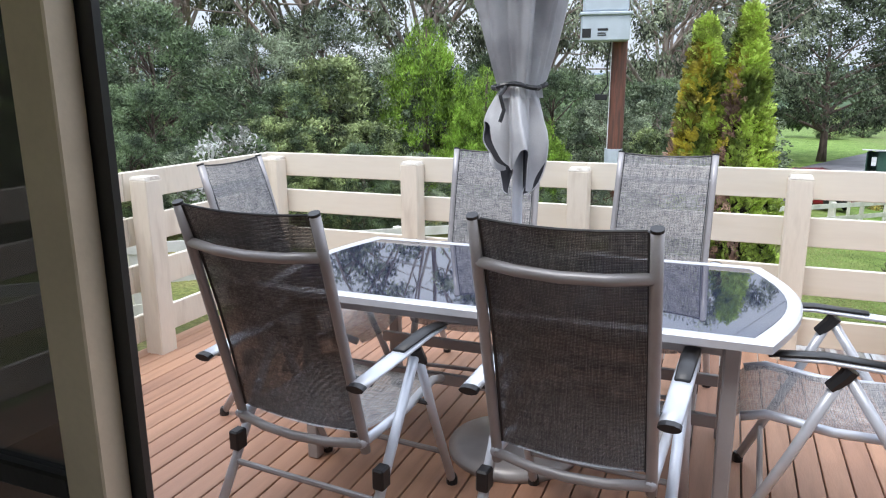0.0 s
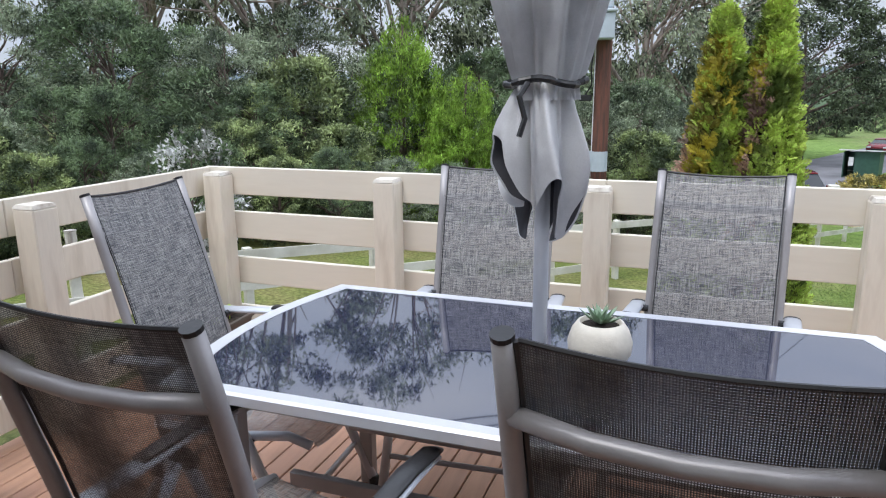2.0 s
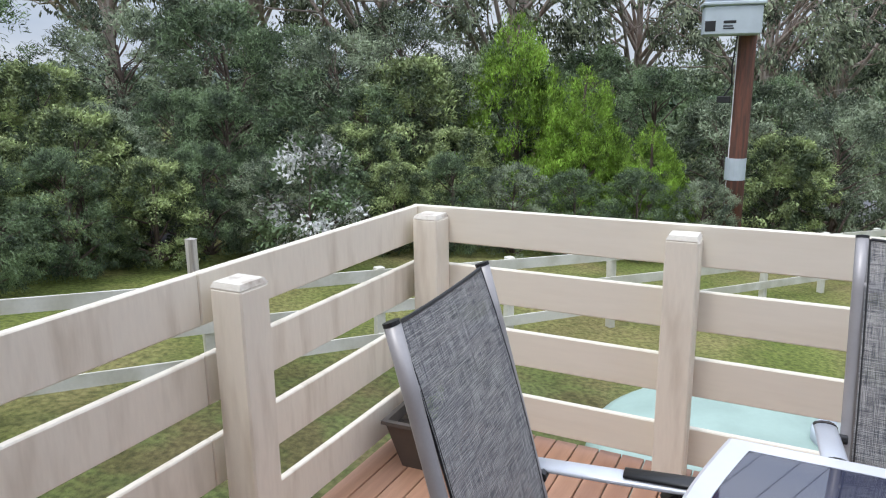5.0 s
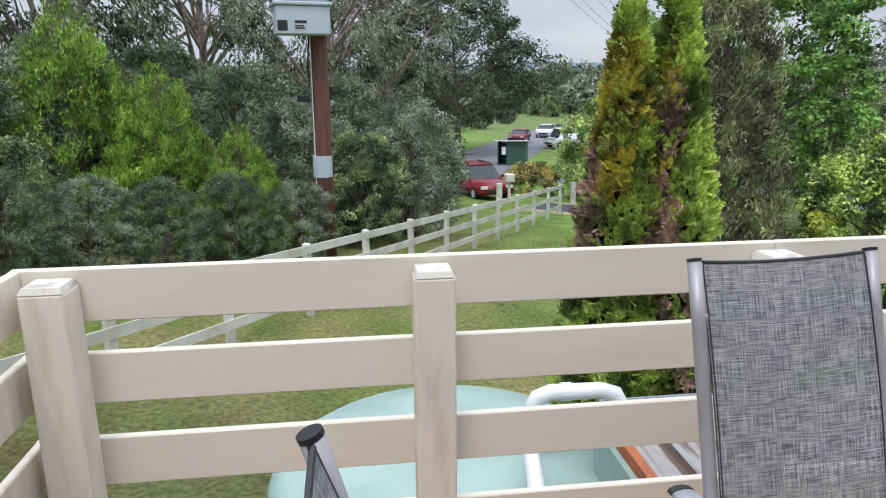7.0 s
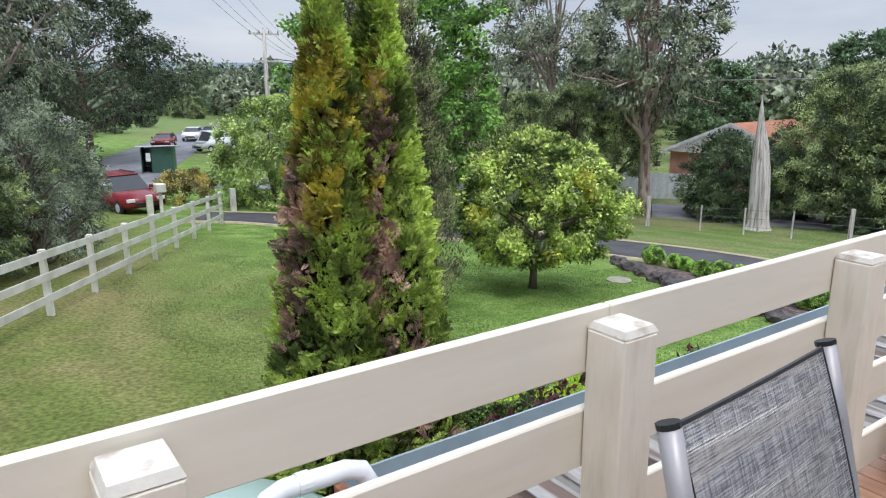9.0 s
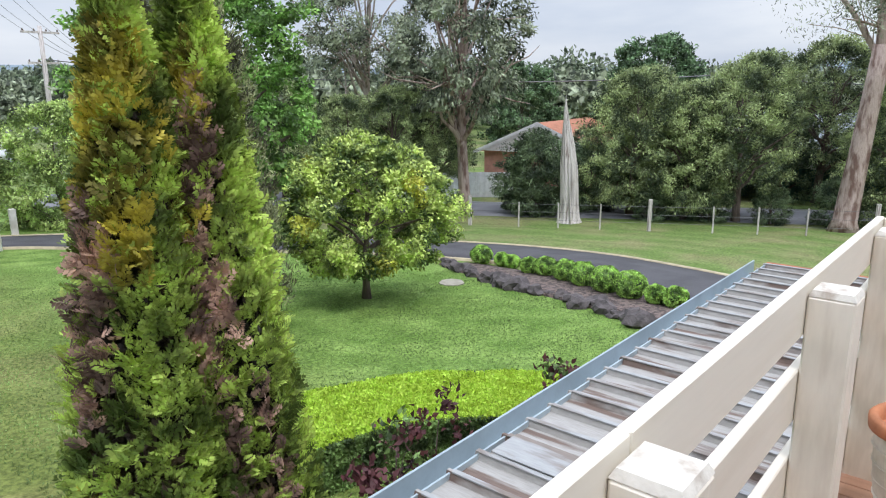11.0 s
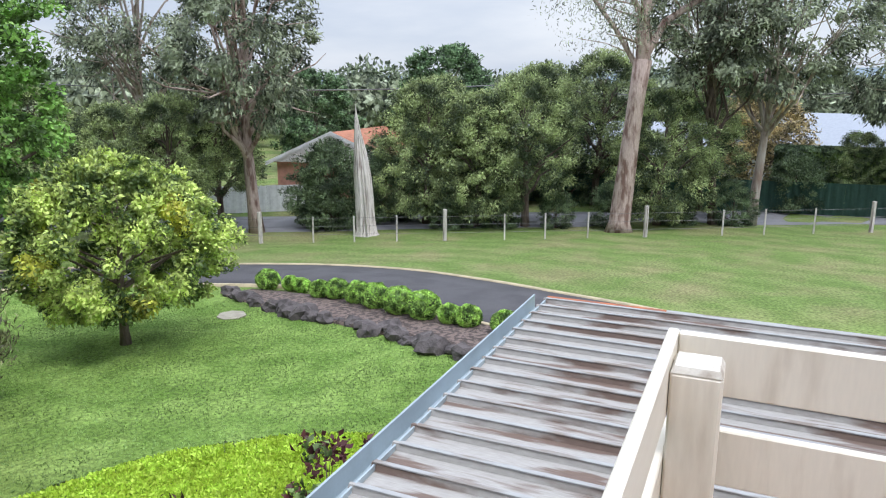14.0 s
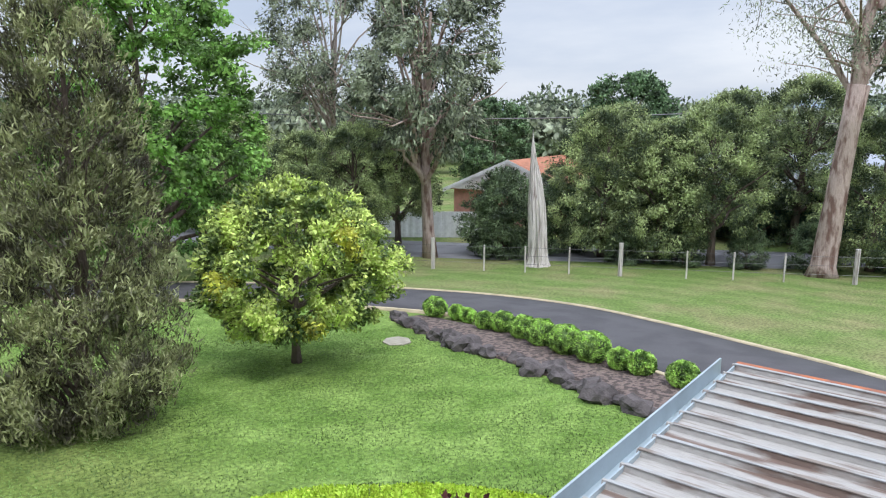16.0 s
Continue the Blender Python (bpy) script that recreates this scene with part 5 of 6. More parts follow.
# ---- shed, cars, houses ----
bs = thing("bus_shelter", "small dark green tin shelter with pale sloping roof", "shelter", m=pose(13.2, 52.6, -4.9, 0, 0, -20))
for nm, args, mt in (("back_wall", (-1.1, 1.1, 0.8, 0.86, 0, 1.75), GREENFENCE), ("side_wall", (-1.1, -1.04, -0.8, 0.8, 0, 1.85), GREENFENCE), ("side_wall", (1.04, 1.1, -0.8, 0.8, 0, 1.85), GREENFENCE),
                     ("front_wall", (-0.4, 1.04, -0.8, -0.74, 0, 1.9), GREENFENCE), ("bench", (-1.0, 1.0, 0.4, 0.8, 0.4, 0.45), DEADWOOD), ("notice", (-0.75, -0.45, -0.86, -0.82, 0.9, 1.5), WHITEFENCE)):
    bm = bmesh.new(); bm_box(bm, *args); part(nm, bm, mt, bs)
bm = bmesh.new(); bm_box(bm, -1.35, 1.35, -1.1, 1.05, 0, 0.07)
bmesh.ops.transform(bm, matrix=pose(0, 0, 1.88, -5, 0, 0), verts=bm.verts)
part("roof", bm, WHITEFENCE, bs, "pale tin roof")


def car(m, paint, label, high=1.5, van=False):
    ob = thing("car", label, "car", m=m)
    L, W = 2.15, 0.88
    prof = ([(-L, 0.35), (-L, 0.85), (-L + 0.08, high - 0.05), (0.9, high), (1.5, 1.0), (L, 0.85), (L, 0.35)] if van else
            [(-L, 0.35), (-L + 0.02, 0.9), (-L + 0.25, 1.0), (0.85, 0.98), (L - 0.15, 0.82), (L, 0.6), (L, 0.35)])
    bm = bmesh.new()
    sides = [[bm.verts.new((s * W * (0.9 if z > 1.1 else 1.0), y, z)) for y, z in prof] for s in (-1, 1)]
    n = len(prof)
    for k in range(n):
        bm.faces.new((sides[0][k], sides[0][(k + 1) % n], sides[1][(k + 1) % n], sides[1][k]))
    bm.faces.new(sides[0]); bm.faces.new(sides[1][::-1])
    bmesh.ops.bevel(bm, geom=[e for e in bm.edges], offset=0.05, segments=2, affect="EDGES")
    part("body", bm, paint, ob, "", True)
    if not van:
        bm = bmesh.new()
        lo = [bm.verts.new((s * W * 0.93, y, 0.97)) for s, y in ((-1, -L + 0.3), (1, -L + 0.3), (1, 0.95), (-1, 0.95))]
        hi = [bm.verts.new((s * W * 0.76, y, high - 0.04)) for s, y in ((-1, -L + 0.65), (1, -L + 0.65), (1, 0.25), (-1, 0.25))]
        for k in range(4):
            bm.faces.new((lo[k], lo[(k + 1) % 4], hi[(k + 1) % 4], hi[k]))
        bm.faces.new(hi); bm.faces.new(lo[::-1])
        part("window", bm, CARGLASS, ob, "dark glass")
        bm = bmesh.new(); bm_box(bm, -W * 0.78, W * 0.78, -L + 0.62, 0.30, high - 0.05, high, 0.02)
        part("roof", bm, paint, ob)
    else:
        for s in (-1, 1):
            bm = bmesh.new(); bm_box(bm, s * W * 0.93 - 0.02, s * W * 0.93 + 0.02, -0.1, 0.95, 1.0, high - 0.15)
            part("window", bm, CARGLASS, ob, "dark glass")
        bm = bmesh.new()
        vs = [bm.verts.new(p) for p in ((-W * 0.8, 1.0, high - 0.08), (W * 0.8, 1.0, high - 0.08), (W * 0.85, 1.5, 1.04), (-W * 0.85, 1.5, 1.04))]
        bm.faces.new(vs); bmesh.ops.solidify(bm, geom=bm.faces[:], thickness=-0.05)
        part("windscreen", bm, CARGLASS, ob, "dark glass")
    for s in (-1, 1):
        for y in (-1.3, 1.35):
            bm = bmesh.new(); bm_tube(bm, [(s * (W - 0.16), y, 0.33), (s * (W + 0.01), y, 0.33)], 0.33, 18)
            part("tyre", bm, TYRE, ob)
            bm = bmesh.new(); bm_tube(bm, [(s * (W + 0.012), y, 0.33), (s * (W + 0.02), y, 0.33)], 0.19, 14)
            part("wheel_rim", bm, ALU, ob)
        bm = bmesh.new(); bm_box(bm, s * 0.66 - 0.17, s * 0.66 + 0.17, L - 0.10, L + 0.015, 0.62, 0.76, 0.01)
        part("headlight", bm, WHITEFENCE, ob)
        bm = bmesh.new(); bm_box(bm, s * (W + 0.08) - 0.07, s * (W + 0.08) + 0.07, 0.72, 0.84, 0.98, 1.10, 0.01)
        part("wing_mirror", bm, paint, ob)
    bm = bmesh.new(); bm_box(bm, -0.5, 0.5, L - 0.06, L + 0.02, 0.42, 0.58, 0.01)
    part("grille", bm, BLACK, ob)
    return ob


suv = car(pose(6.9, 32.3, ground_slope(6.9, 32.3) + 0.02, 0, 0, 195), CARRED, "red station wagon with roof bars parked by the gate", 1.6)
for s in (-1, 1):
    bm = bmesh.new(); bm_box(bm, s * 0.6 - 0.02, s * 0.6 + 0.02, -1.3, 0.1, 1.62, 1.66, 0.005)
    part("roof_bar", bm, BLACK, suv)
car(pose(18.5, 73.0, -4.82, 0, 0, 156), CARRED, "small red car driving on the road", 1.35)
car(pose(23.3, 80.0, -4.82, 0, 0, 156), CARWHITE, "white sedan driving on the road", 1.4)
car(pose(25.6, 80.5, -4.82, 0, 0, -24), CARGLASS, "dark car driving on the road", 1.4)
car(pose(21.6, 66.0, -4.85, 0, 0, 110), CARWHITE, "white van parked beside the road", 1.95, True)

mb = thing("letterbox", "white letterbox on a post by the gate", "letterbox", m=pose(7.9, 29.6, ground_slope(7.9, 29.6)))
bm = bmesh.new(); bm_box(bm, -0.06, 0.06, -0.06, 0.06, -0.1, 1.0); part("post", bm, WHITE_PAINT, mb)
bm = bmesh.new(); bm_box(bm, -0.2, 0.2, -0.25, 0.25, 1.0, 1.35, 0.02); part("box", bm, WHITE_PAINT, mb)


def house(m, w, d, h, rise, wallm, roofm, label):
    ob = thing("house", label, "house", m=m)
    bm = bmesh.new(); bm_box(bm, -w, w, -d, d, -0.1, h)
    part("wall", bm, wallm, ob)
    bm = bmesh.new()
    e = 0.5
    a = [bm.verts.new(p) for p in ((-w - e, -d - e, h - 0.1), (w + e, -d - e, h - 0.1), (w + e, d + e, h - 0.1), (-w - e, d + e, h - 0.1), (-w - e, 0, h + rise), (w + e, 0, h + rise))]
    for f in ((0, 1, 5, 4), (2, 3, 4, 5), (0, 4, 3), (1, 2, 5), (0, 3, 2, 1)):
        bm.faces.new([a[k] for k in f])
    part("roof", bm, roofm, ob)
    for s in (-1, 1):
        for q in (-0.5, 0.45):
            win = new("window"); win.parent = ob
            bm = bmesh.new(); bm_box(bm, q * w - 0.7, q * w + 0.7, s * d - 0.05, s * d + 0.05, h * 0.35, h * 0.8)
            part("window_frame", bm, WHITEFENCE, win)
            bm = bmesh.new(); bm_box(bm, q * w - 0.62, q * w + 0.62, s * d - 0.07, s * d + 0.07, h * 0.38, h * 0.77)
            part("pane", bm, CARGLASS, win)
            bm = bmesh.new(); bm_box(bm, s * w - 0.05, s * w + 0.05, q * d - 0.6, q * d + 0.6, h * 0.35, h * 0.8)
            part("window", bm, CARGLASS, ob)
    for s in (-1, 1):
        bm = bmesh.new()
        xx = s * (w + e + 0.04)
        vs = [bm.verts.new(p) for p in ((xx, -d - 0.2, h - 0.05), (xx, d + 0.2, h - 0.05), (xx, 0, h + rise - 0.1))]
        bm.faces.new(vs); bmesh.ops.solidify(bm, geom=bm.faces[:], thickness=0.03)
        part("gable", bm, GABLE, ob, "pale gable end")
        bm = bmesh.new()
        for sy in (-1, 1):
            vs = [bm.verts.new(p) for p in ((s * (w + e + 0.08), 0, h + rise + 0.05), (s * (w + e + 0.08), sy * (d + e), h - 0.08), (s * (w + e + 0.08), sy * (d + e), h - 0.33), (s * (w + e + 0.08), 0, h + rise - 0.2))]
            bm.faces.new(vs)
        bmesh.ops.solidify(bm, geom=bm.faces[:], thickness=0.04)
        part("barge_board", bm, WHITEFENCE, ob, "white barge board")
    return ob


house(pose(44.9, 24.0, -4.9, 0, 0, 5), 5.5, 4.2, 2.15, 1.85, BRICK, ROOFTILE, "peach brick house with a terracotta tiled roof behind trees")
house(pose(52.0, 10.0, -4.9, 0, 0, 95), 7, 4.5, 2.6, 1.8, PALEWALL, GREYROOF, "pale house with a grey steel roof behind trees")
house(pose(62.0, -6.0, -4.9, 0, 0, 60), 7, 5, 2.8, 2.0, PALEWALL, GREYROOF, "pale house with a blue-grey roof beyond the green fence")

# ---- near planting ----
def cypress(label, x, y, height, width, seed, patches, lean):
    """A dense column of feathery flat sprays over an inside coloured dark for shade. patches: (material, facing in
    degrees, its width, low, high, share).
    """
    rng = np.random.default_rng(seed)
    ob = thing("cypress_tree", label, "tree", "cypress trees", pose(x, y, ground_slope(x, y) - 0.05))
    bm = bmesh.new()
    bm_tube(bm, [(0, 0, 0), (0.0, 0, height * 0.5), (lean[0] * 0.9, lean[1] * 0.9, height * 0.93)], [0.07, 0.05, 0.012], 9)
    for k in range(46):
        a, z = 2.4 * k, height * (0.04 + 0.84 * k / 46)
        r = width * 0.36 * min(1.0, 1.3 * (1 - z / height) ** 0.85)
        c = Vector((lean[0], lean[1], 0)) * (z / height) ** 2
        bm_tube(bm, [c + Vector((0, 0, z)), c + Vector((math.cos(a) * r * 0.6, math.sin(a) * r * 0.6, z + 0.12)), c + Vector((math.cos(a) * r, math.sin(a) * r, z + 0.34))], [0.016, 0.010, 0.004], 5, cap=False)
    part("trunk", bm, BARK, ob, "", True)
    n = 11500
    u = rng.uniform(0.0, 1.0, n) ** 1.12
    a = rng.uniform(0, 2 * np.pi, n)
    env = np.minimum(1.0, 1.16 * np.maximum(1 - u, 0.0) ** 0.84 + 0.03) * np.minimum(1, 0.85 + 1.2 * u)
    tuft = np.array([noise.noise(Vector((math.cos(t) * 3.0 + seed, math.sin(t) * 3.0, v * height * 1.7))) for t, v in zip(a, u)])
    fine_tuft = np.array([noise.noise(Vector((math.cos(t) * 8.0, math.sin(t) * 8.0 + seed, v * height * 4.5))) for t, v in zip(a, u)])
    r = width * 0.5 * env * (0.93 + 0.20 * tuft + 0.13 * fine_tuft) * (1 - 0.16 * rng.uniform(0, 1, n) ** 2)
    out = np.stack([np.cos(a), np.sin(a), np.zeros(n)], axis=1)
    root = out * r[:, None] + np.stack([lean[0] * u ** 2, lean[1] * u ** 2, u * height], axis=1)
    way = out * rng.uniform(0.25, 1.0, (n, 1)) + np.array([[0, 0, 0.75]]) + rng.normal(size=(n, 3)) * 0.38
    way /= np.linalg.norm(way, axis=1, keepdims=True)
    side = np.cross(way, out + rng.normal(size=(n, 3)) * 0.5); side /= np.linalg.norm(side, axis=1, keepdims=True) + 1e-9
    size = rng.uniform(0.055, 0.12, n)[:, None]
    verts, owner = [], []
    flat = np.cross(side, way)
    for k in range(9):
        s_ = 0.0 if k == 8 else (1 if k % 2 else -1)
        base = root + way * size * (0.10 * k)
        d = way * 0.80 + side * s_ * 0.75
        L = size * (0.50 - 0.035 * k)
        w = np.cross(d, flat)
        w /= np.linalg.norm(w, axis=1, keepdims=True) + 1e-9
        w *= size * 0.085
        tip = base + d * L - flat * L * 0.15
        mid = base + d * L * 0.5
        verts.append(np.stack([base, mid + w, tip, mid - w], axis=1)); owner.append(np.arange(n))
    v = np.concatenate(verts).reshape(-1, 3)
    crown = new("crown", raw_mesh("crown", v, np.arange(len(v)).reshape(-1, 4), L_CYP)); crown.parent = ob
    mats = [m_ for m_ in (L_CYPB, L_CYPY)]
    for m_ in mats:
        crown.data.materials.append(m_)
    pick = np.zeros(n, dtype=np.int32)
    for which, face, spread, low, high, share in patches:
        off = np.degrees(np.abs(np.angle(np.exp(1j * (a - math.radians(face))))))
        inside = np.clip(1.2 - off / spread, 0, 1) * np.clip((u - low) * 12, 0, 1) * np.clip((high - u) * 12, 0, 1)
        score = inside * (0.75 + 0.9 * tuft + 0.5 * fine_tuft)
        pick[(score > share) & (rng.uniform(size=n) < 0.88)] = which
    crown.data.polygons.foreach_set("material_index", np.tile(pick, 9).astype(np.int32))
    # inner foliage, its near-black colour standing in for shade between the sprays
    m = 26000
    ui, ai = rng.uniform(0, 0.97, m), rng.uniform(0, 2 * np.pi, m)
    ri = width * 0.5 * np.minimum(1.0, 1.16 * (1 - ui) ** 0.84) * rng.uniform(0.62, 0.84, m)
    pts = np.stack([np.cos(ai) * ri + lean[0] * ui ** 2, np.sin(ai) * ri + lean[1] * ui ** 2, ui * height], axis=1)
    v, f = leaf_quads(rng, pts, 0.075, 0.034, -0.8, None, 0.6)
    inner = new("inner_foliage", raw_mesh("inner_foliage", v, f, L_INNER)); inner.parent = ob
    tagged(inner, "inner foliage, coloured dark for the shade within", kind="stuff")


cypress("columnar green cypress with yellowed top and browned patches beside the gutter", 2.78, 2.58, 4.24, 1.14, 21,
        [(2, 225, 100, 0.66, 1.0, 0.42), (1, 186, 34, 0.52, 0.82, 0.36), (1, 250, 30, 0.80, 0.93, 0.60), (2, 190, 34, 0.38, 0.52, 0.60), (1, 290, 30, 0.20, 0.75, 0.75)], (-0.04, -0.05))
cypress("columnar green cypress with brown dead patches behind its twin", 3.06, 2.52, 4.34, 1.16, 22,
        [(1, 236, 34, 0.56, 0.92, 0.34), (1, 262, 30, 0.34, 0.62, 0.50), (2, 225, 70, 0.62, 1.0, 0.85), (1, 300, 60, 0.15, 0.45, 0.85)], (0.03, 0.03))
tree("lemon_tree", "rounded citrus tree with yellow-green leaves on a short trunk", 12.1, 11.0, 3.75, 4.25, base=0.24, style="round", clumps=300, per=150, leaf=(0.105, 0.058),
     mat=L_LEMON, trunk=0.10, droop=0.1, clump=0.28, limbs=26, seed=5, extra=([L_LEMONY], [0.42], 0.9), flat=0.8, hollow=0.5)
tree("conifer_tree", "open olive-green conifer sweeping to the ground", 7.7, 10.6, 8.2, 3.8, base=0.02, style="cone", clumps=560, per=100, leaf=(0.13, 0.026),
     mat=L_CONIF, trunk=0.08, droop=-0.2, clump=0.30, limbs=60, seed=6, flat=0.8, hollow=0.3)
tree("oak_tree", "large fresh green broadleaf tree", 16.3, 24.5, 12.5, 9.5, base=0.10, style="round", clumps=420, per=110, leaf=(0.22, 0.13),
     mat=L_OAK, trunk=0.3, droop=0.1, clump=0.60, limbs=26, seed=7, flat=0.6, hollow=0.45)


def hedge_run(name, pts, width, height, label, top_mat, side_mat, seed, count, leaf):
    """A clipped hedge: leaves on a rounded box skin over a core coloured dark for shade."""
    rng = np.random.default_rng(seed)
    ob = thing(name, label, "hedge")
    line = [Vector((*p, 0)) for p in pts]
    fine = []
    for i in range(len(line) - 1):
        p0, p1, p2, p3 = line[max(i - 1, 0)], line[i], line[i + 1], line[min(i + 2, len(line) - 1)]
        for s in range(10):
            t = s / 10
            fine.append(0.5 * (2 * p1 + (p2 - p0) * t + (2 * p0 - 5 * p1 + 4 * p2 - p3) * t * t + (3 * p1 - p0 - 3 * p2 + p3) * t ** 3))
    fine.append(line[-1])
    bm = bmesh.new()
    rows = []
    for i, p in enumerate(fine):
        d = (fine[min(i + 1, len(fine) - 1)] - fine[max(i - 1, 0)]).normalized()
        n = Vector((-d.y, d.x, 0))
        z = ground_slope(p.x, p.y)
        rows.append([bm.verts.new(p + n * a * (width - 0.08) + Vector((0, 0, z + b))) for a, b in ((-0.5, -0.05), (-0.5, height - 0.12), (-0.4, height - 0.04), (0.4, height - 0.04), (0.5, height - 0.12), (0.5, -0.05))])
    for a, b in zip(rows, rows[1:]):
        for k in range(6):
            bm.faces.new((a[k], a[(k + 1) % 6], b[(k + 1) % 6], b[k]))
    bm.faces.new(rows[0][::-1]); bm.faces.new(rows[-1])
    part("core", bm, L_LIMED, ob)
    tops, sides = [], []
    for _ in range(count):
        i = rng.integers(0, len(fine) - 1)
        p = fine[i].lerp(fine[i + 1], rng.uniform())
        d = (fine[i + 1] - fine[i]).normalized(); n = Vector((-d.y, d.x, 0))
        z = ground_slope(p.x, p.y)
        if rng.uniform() < 0.5:
            u = rng.uniform(-0.5, 0.5)
            wob = 0.03 * noise.noise(Vector((p.x * 2, p.y * 2, u)))
            q = p + n * u * width + Vector((0, 0, z + height - 0.05 * (2 * abs(u)) ** 6 + wob + rng.normal() * 0.012)); tops.append(q)
        else:
            s = 1 if rng.uniform() < 0.5 else -1
            q = p + n * s * (width / 2 + rng.normal() * 0.015) + Vector((0, 0, z + rng.uniform(0.0, height - 0.03))); sides.append(q)
    # top leaves get the bright colour, side leaves a darker one for shade
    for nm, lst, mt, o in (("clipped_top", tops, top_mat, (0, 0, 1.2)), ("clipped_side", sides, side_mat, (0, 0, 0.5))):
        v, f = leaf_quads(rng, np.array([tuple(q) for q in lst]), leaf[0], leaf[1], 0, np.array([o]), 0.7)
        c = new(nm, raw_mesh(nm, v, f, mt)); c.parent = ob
    return ob


hedge_run("clipped_hedge", [(4.0, 5.2), (5.1, 5.2), (6.35, 5.0), (7.25, 4.5), (7.85, 3.8), (8.25, 2.9), (8.35, 1.9)], 1.3, 0.62, "low clipped lime hedge, its green sides coloured darker for shade", L_LIME, L_LIMED, 3, 125000, (0.046, 0.027))


def bush(name, label, x, y, w, h, mat, seed, leaf=(0.05, 0.03), clumps=26, per=110, clump=0.14, category="shrub", group="", extra=None, trunk=0.02, hollow=0.6, droop=0.0):
    return tree(name, label, x, y, h, w, base=0.03, style="round", clumps=clumps, per=per, leaf=leaf, mat=mat, trunk=trunk, droop=droop, clump=clump, limbs=8, seed=seed, category=category, group=group, extra=extra, hollow=hollow)


BALLS = [(17.65, 11.83, .64), (17.8, 11.19, .45), (17.64, 10.70, .44), (17.2, 9.82, .52), (17.2, 9.3, .6), (16.93, 8.53, .64), (16.6, 7.84, .70), (16.26, 7.04, .74), (16.0, 6.28, .74), (15.8, 5.56, .5), (15.71, 5.08, .54), (15.4, 4.15, .56)]


def box_ball(x, y, w, h, seed):
    rng = np.random.default_rng(seed)
    ob = thing("box_ball", "small clipped round box shrub in the mulch bed", "shrub", "box shrubs", pose(x, y, ground_slope(x, y) + 0.03))
    bm = bmesh.new()
    bmesh.ops.create_icosphere(bm, subdivisions=3, radius=1.0)
    for v in bm.verts:
        v.co = Vector((v.co.x * w * 0.46, v.co.y * w * 0.46, h * 0.5 + v.co.z * h * 0.46)) * (1 + 0.05 * noise.noise(v.co * 3 + Vector((seed, 0, 0))))
    # darker core colour stands in for shade between the leaves
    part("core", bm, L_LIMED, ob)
    d = rng.normal(size=(2600, 3)); d /= np.linalg.norm(d, axis=1, keepdims=True)
    lump = 1 + 0.07 * np.sin(d[:, :1] * 7 + seed) * np.sin(d[:, 1:2] * 6) + rng.normal(size=(2600, 1)) * 0.03
    pts = d * lump * np.array([w * 0.5, w * 0.5, h * 0.5]) + np.array([0, 0, h * 0.5])
    v, f = leaf_quads(rng, pts, 0.055, 0.035, -0.2, d, 0.7)
    c = new("foliage", raw_mesh("foliage", v, f, L_BOX)); c.parent = ob


for i, (x, y, s) in enumerate(BALLS):
    box_ball(x, y, s, s * 0.88, 40 + i)
for i, (x, y, s) in enumerate([(1.75, 3.3, 0.9), (2.3, 3.5, 0.8), (3.7, 3.3, 0.9), (4.3, 3.6, 0.8)]):
    bush("low_shrub", "low leafy green shrub behind the gutter", x, y, s, 0.55, L_LIMED, 80 + i, leaf=(0.07, 0.045), clumps=40, per=45, clump=0.13, group="low shrubs")
for i, (x, y, s) in enumerate([(5.0, 3.15, 0.7), (5.6, 3.3, 0.6), (7.0, 2.85, 0.7), (7.2, 2.45, 0.55), (4.4, 2.9, 0.6)]):
    bush("rose_bush", "loose shrub with dark red and green leaves by the gutter", x, y, s, -ground_slope(x, y) - 1.05, REDLEAF, 60 + i, leaf=(0.075, 0.05), clumps=22, per=22, clump=0.14, extra=([L_LIMED], [0.1], 2.0), group="rose bushes")

rocks_rng = random.Random(12)
bedge = [(16.75, 12.4), (15.9, 10.5), (15.3, 8.7), (14.7, 6.8), (14.0, 5.0), (13.2, 3.3)]
bed_rocks = thing("rock_edging", "row of dark volcanic rocks edging the mulch bed", "rocks")
for i in range(len(bedge) - 1):
    for s in range(5):
        t = s / 5
        x = bedge[i][0] + (bedge[i + 1][0] - bedge[i][0]) * t + rocks_rng.uniform(-0.18, 0.24)
        y = bedge[i][1] + (bedge[i + 1][1] - bedge[i][1]) * t
        bm = bmesh.new()
        bmesh.ops.create_icosphere(bm, subdivisions=2, radius=1.0)
        k = rocks_rng.uniform(0.11, 0.29)
        for v in bm.verts:
            v.co *= 1 + 0.6 * noise.noise(v.co * 1.3 + Vector((i * 3.3 + s, s, i)))
        bmesh.ops.transform(bm, matrix=pose(x, y, ground_slope(x, y) + k * 0.35, 0, 0, rocks_rng.uniform(0, 360)) @ Matrix.Diagonal((k * 1.2, k, k * 0.75, 1)), verts=bm.verts)
        part("rock", bm, ROCK, bed_rocks)

# ---- dead stump ----
st = thing("dead_tree_stump", "tall silver-grey dead tree stump tapering to a jagged point", "tree stump", m=pose(29.6, 15.7, -4.88))
bm = bmesh.new()
rows = []
PROFILE = [(0, 0.60), (0.25, 0.47), (0.8, 0.40), (2.8, 0.345), (3.3, 0.30), (4.2, 0.235), (5.2, 0.13), (6.0, 0.03)]
spike = lambda a: max(0.0, math.cos(a - 2.75)) ** 0.6


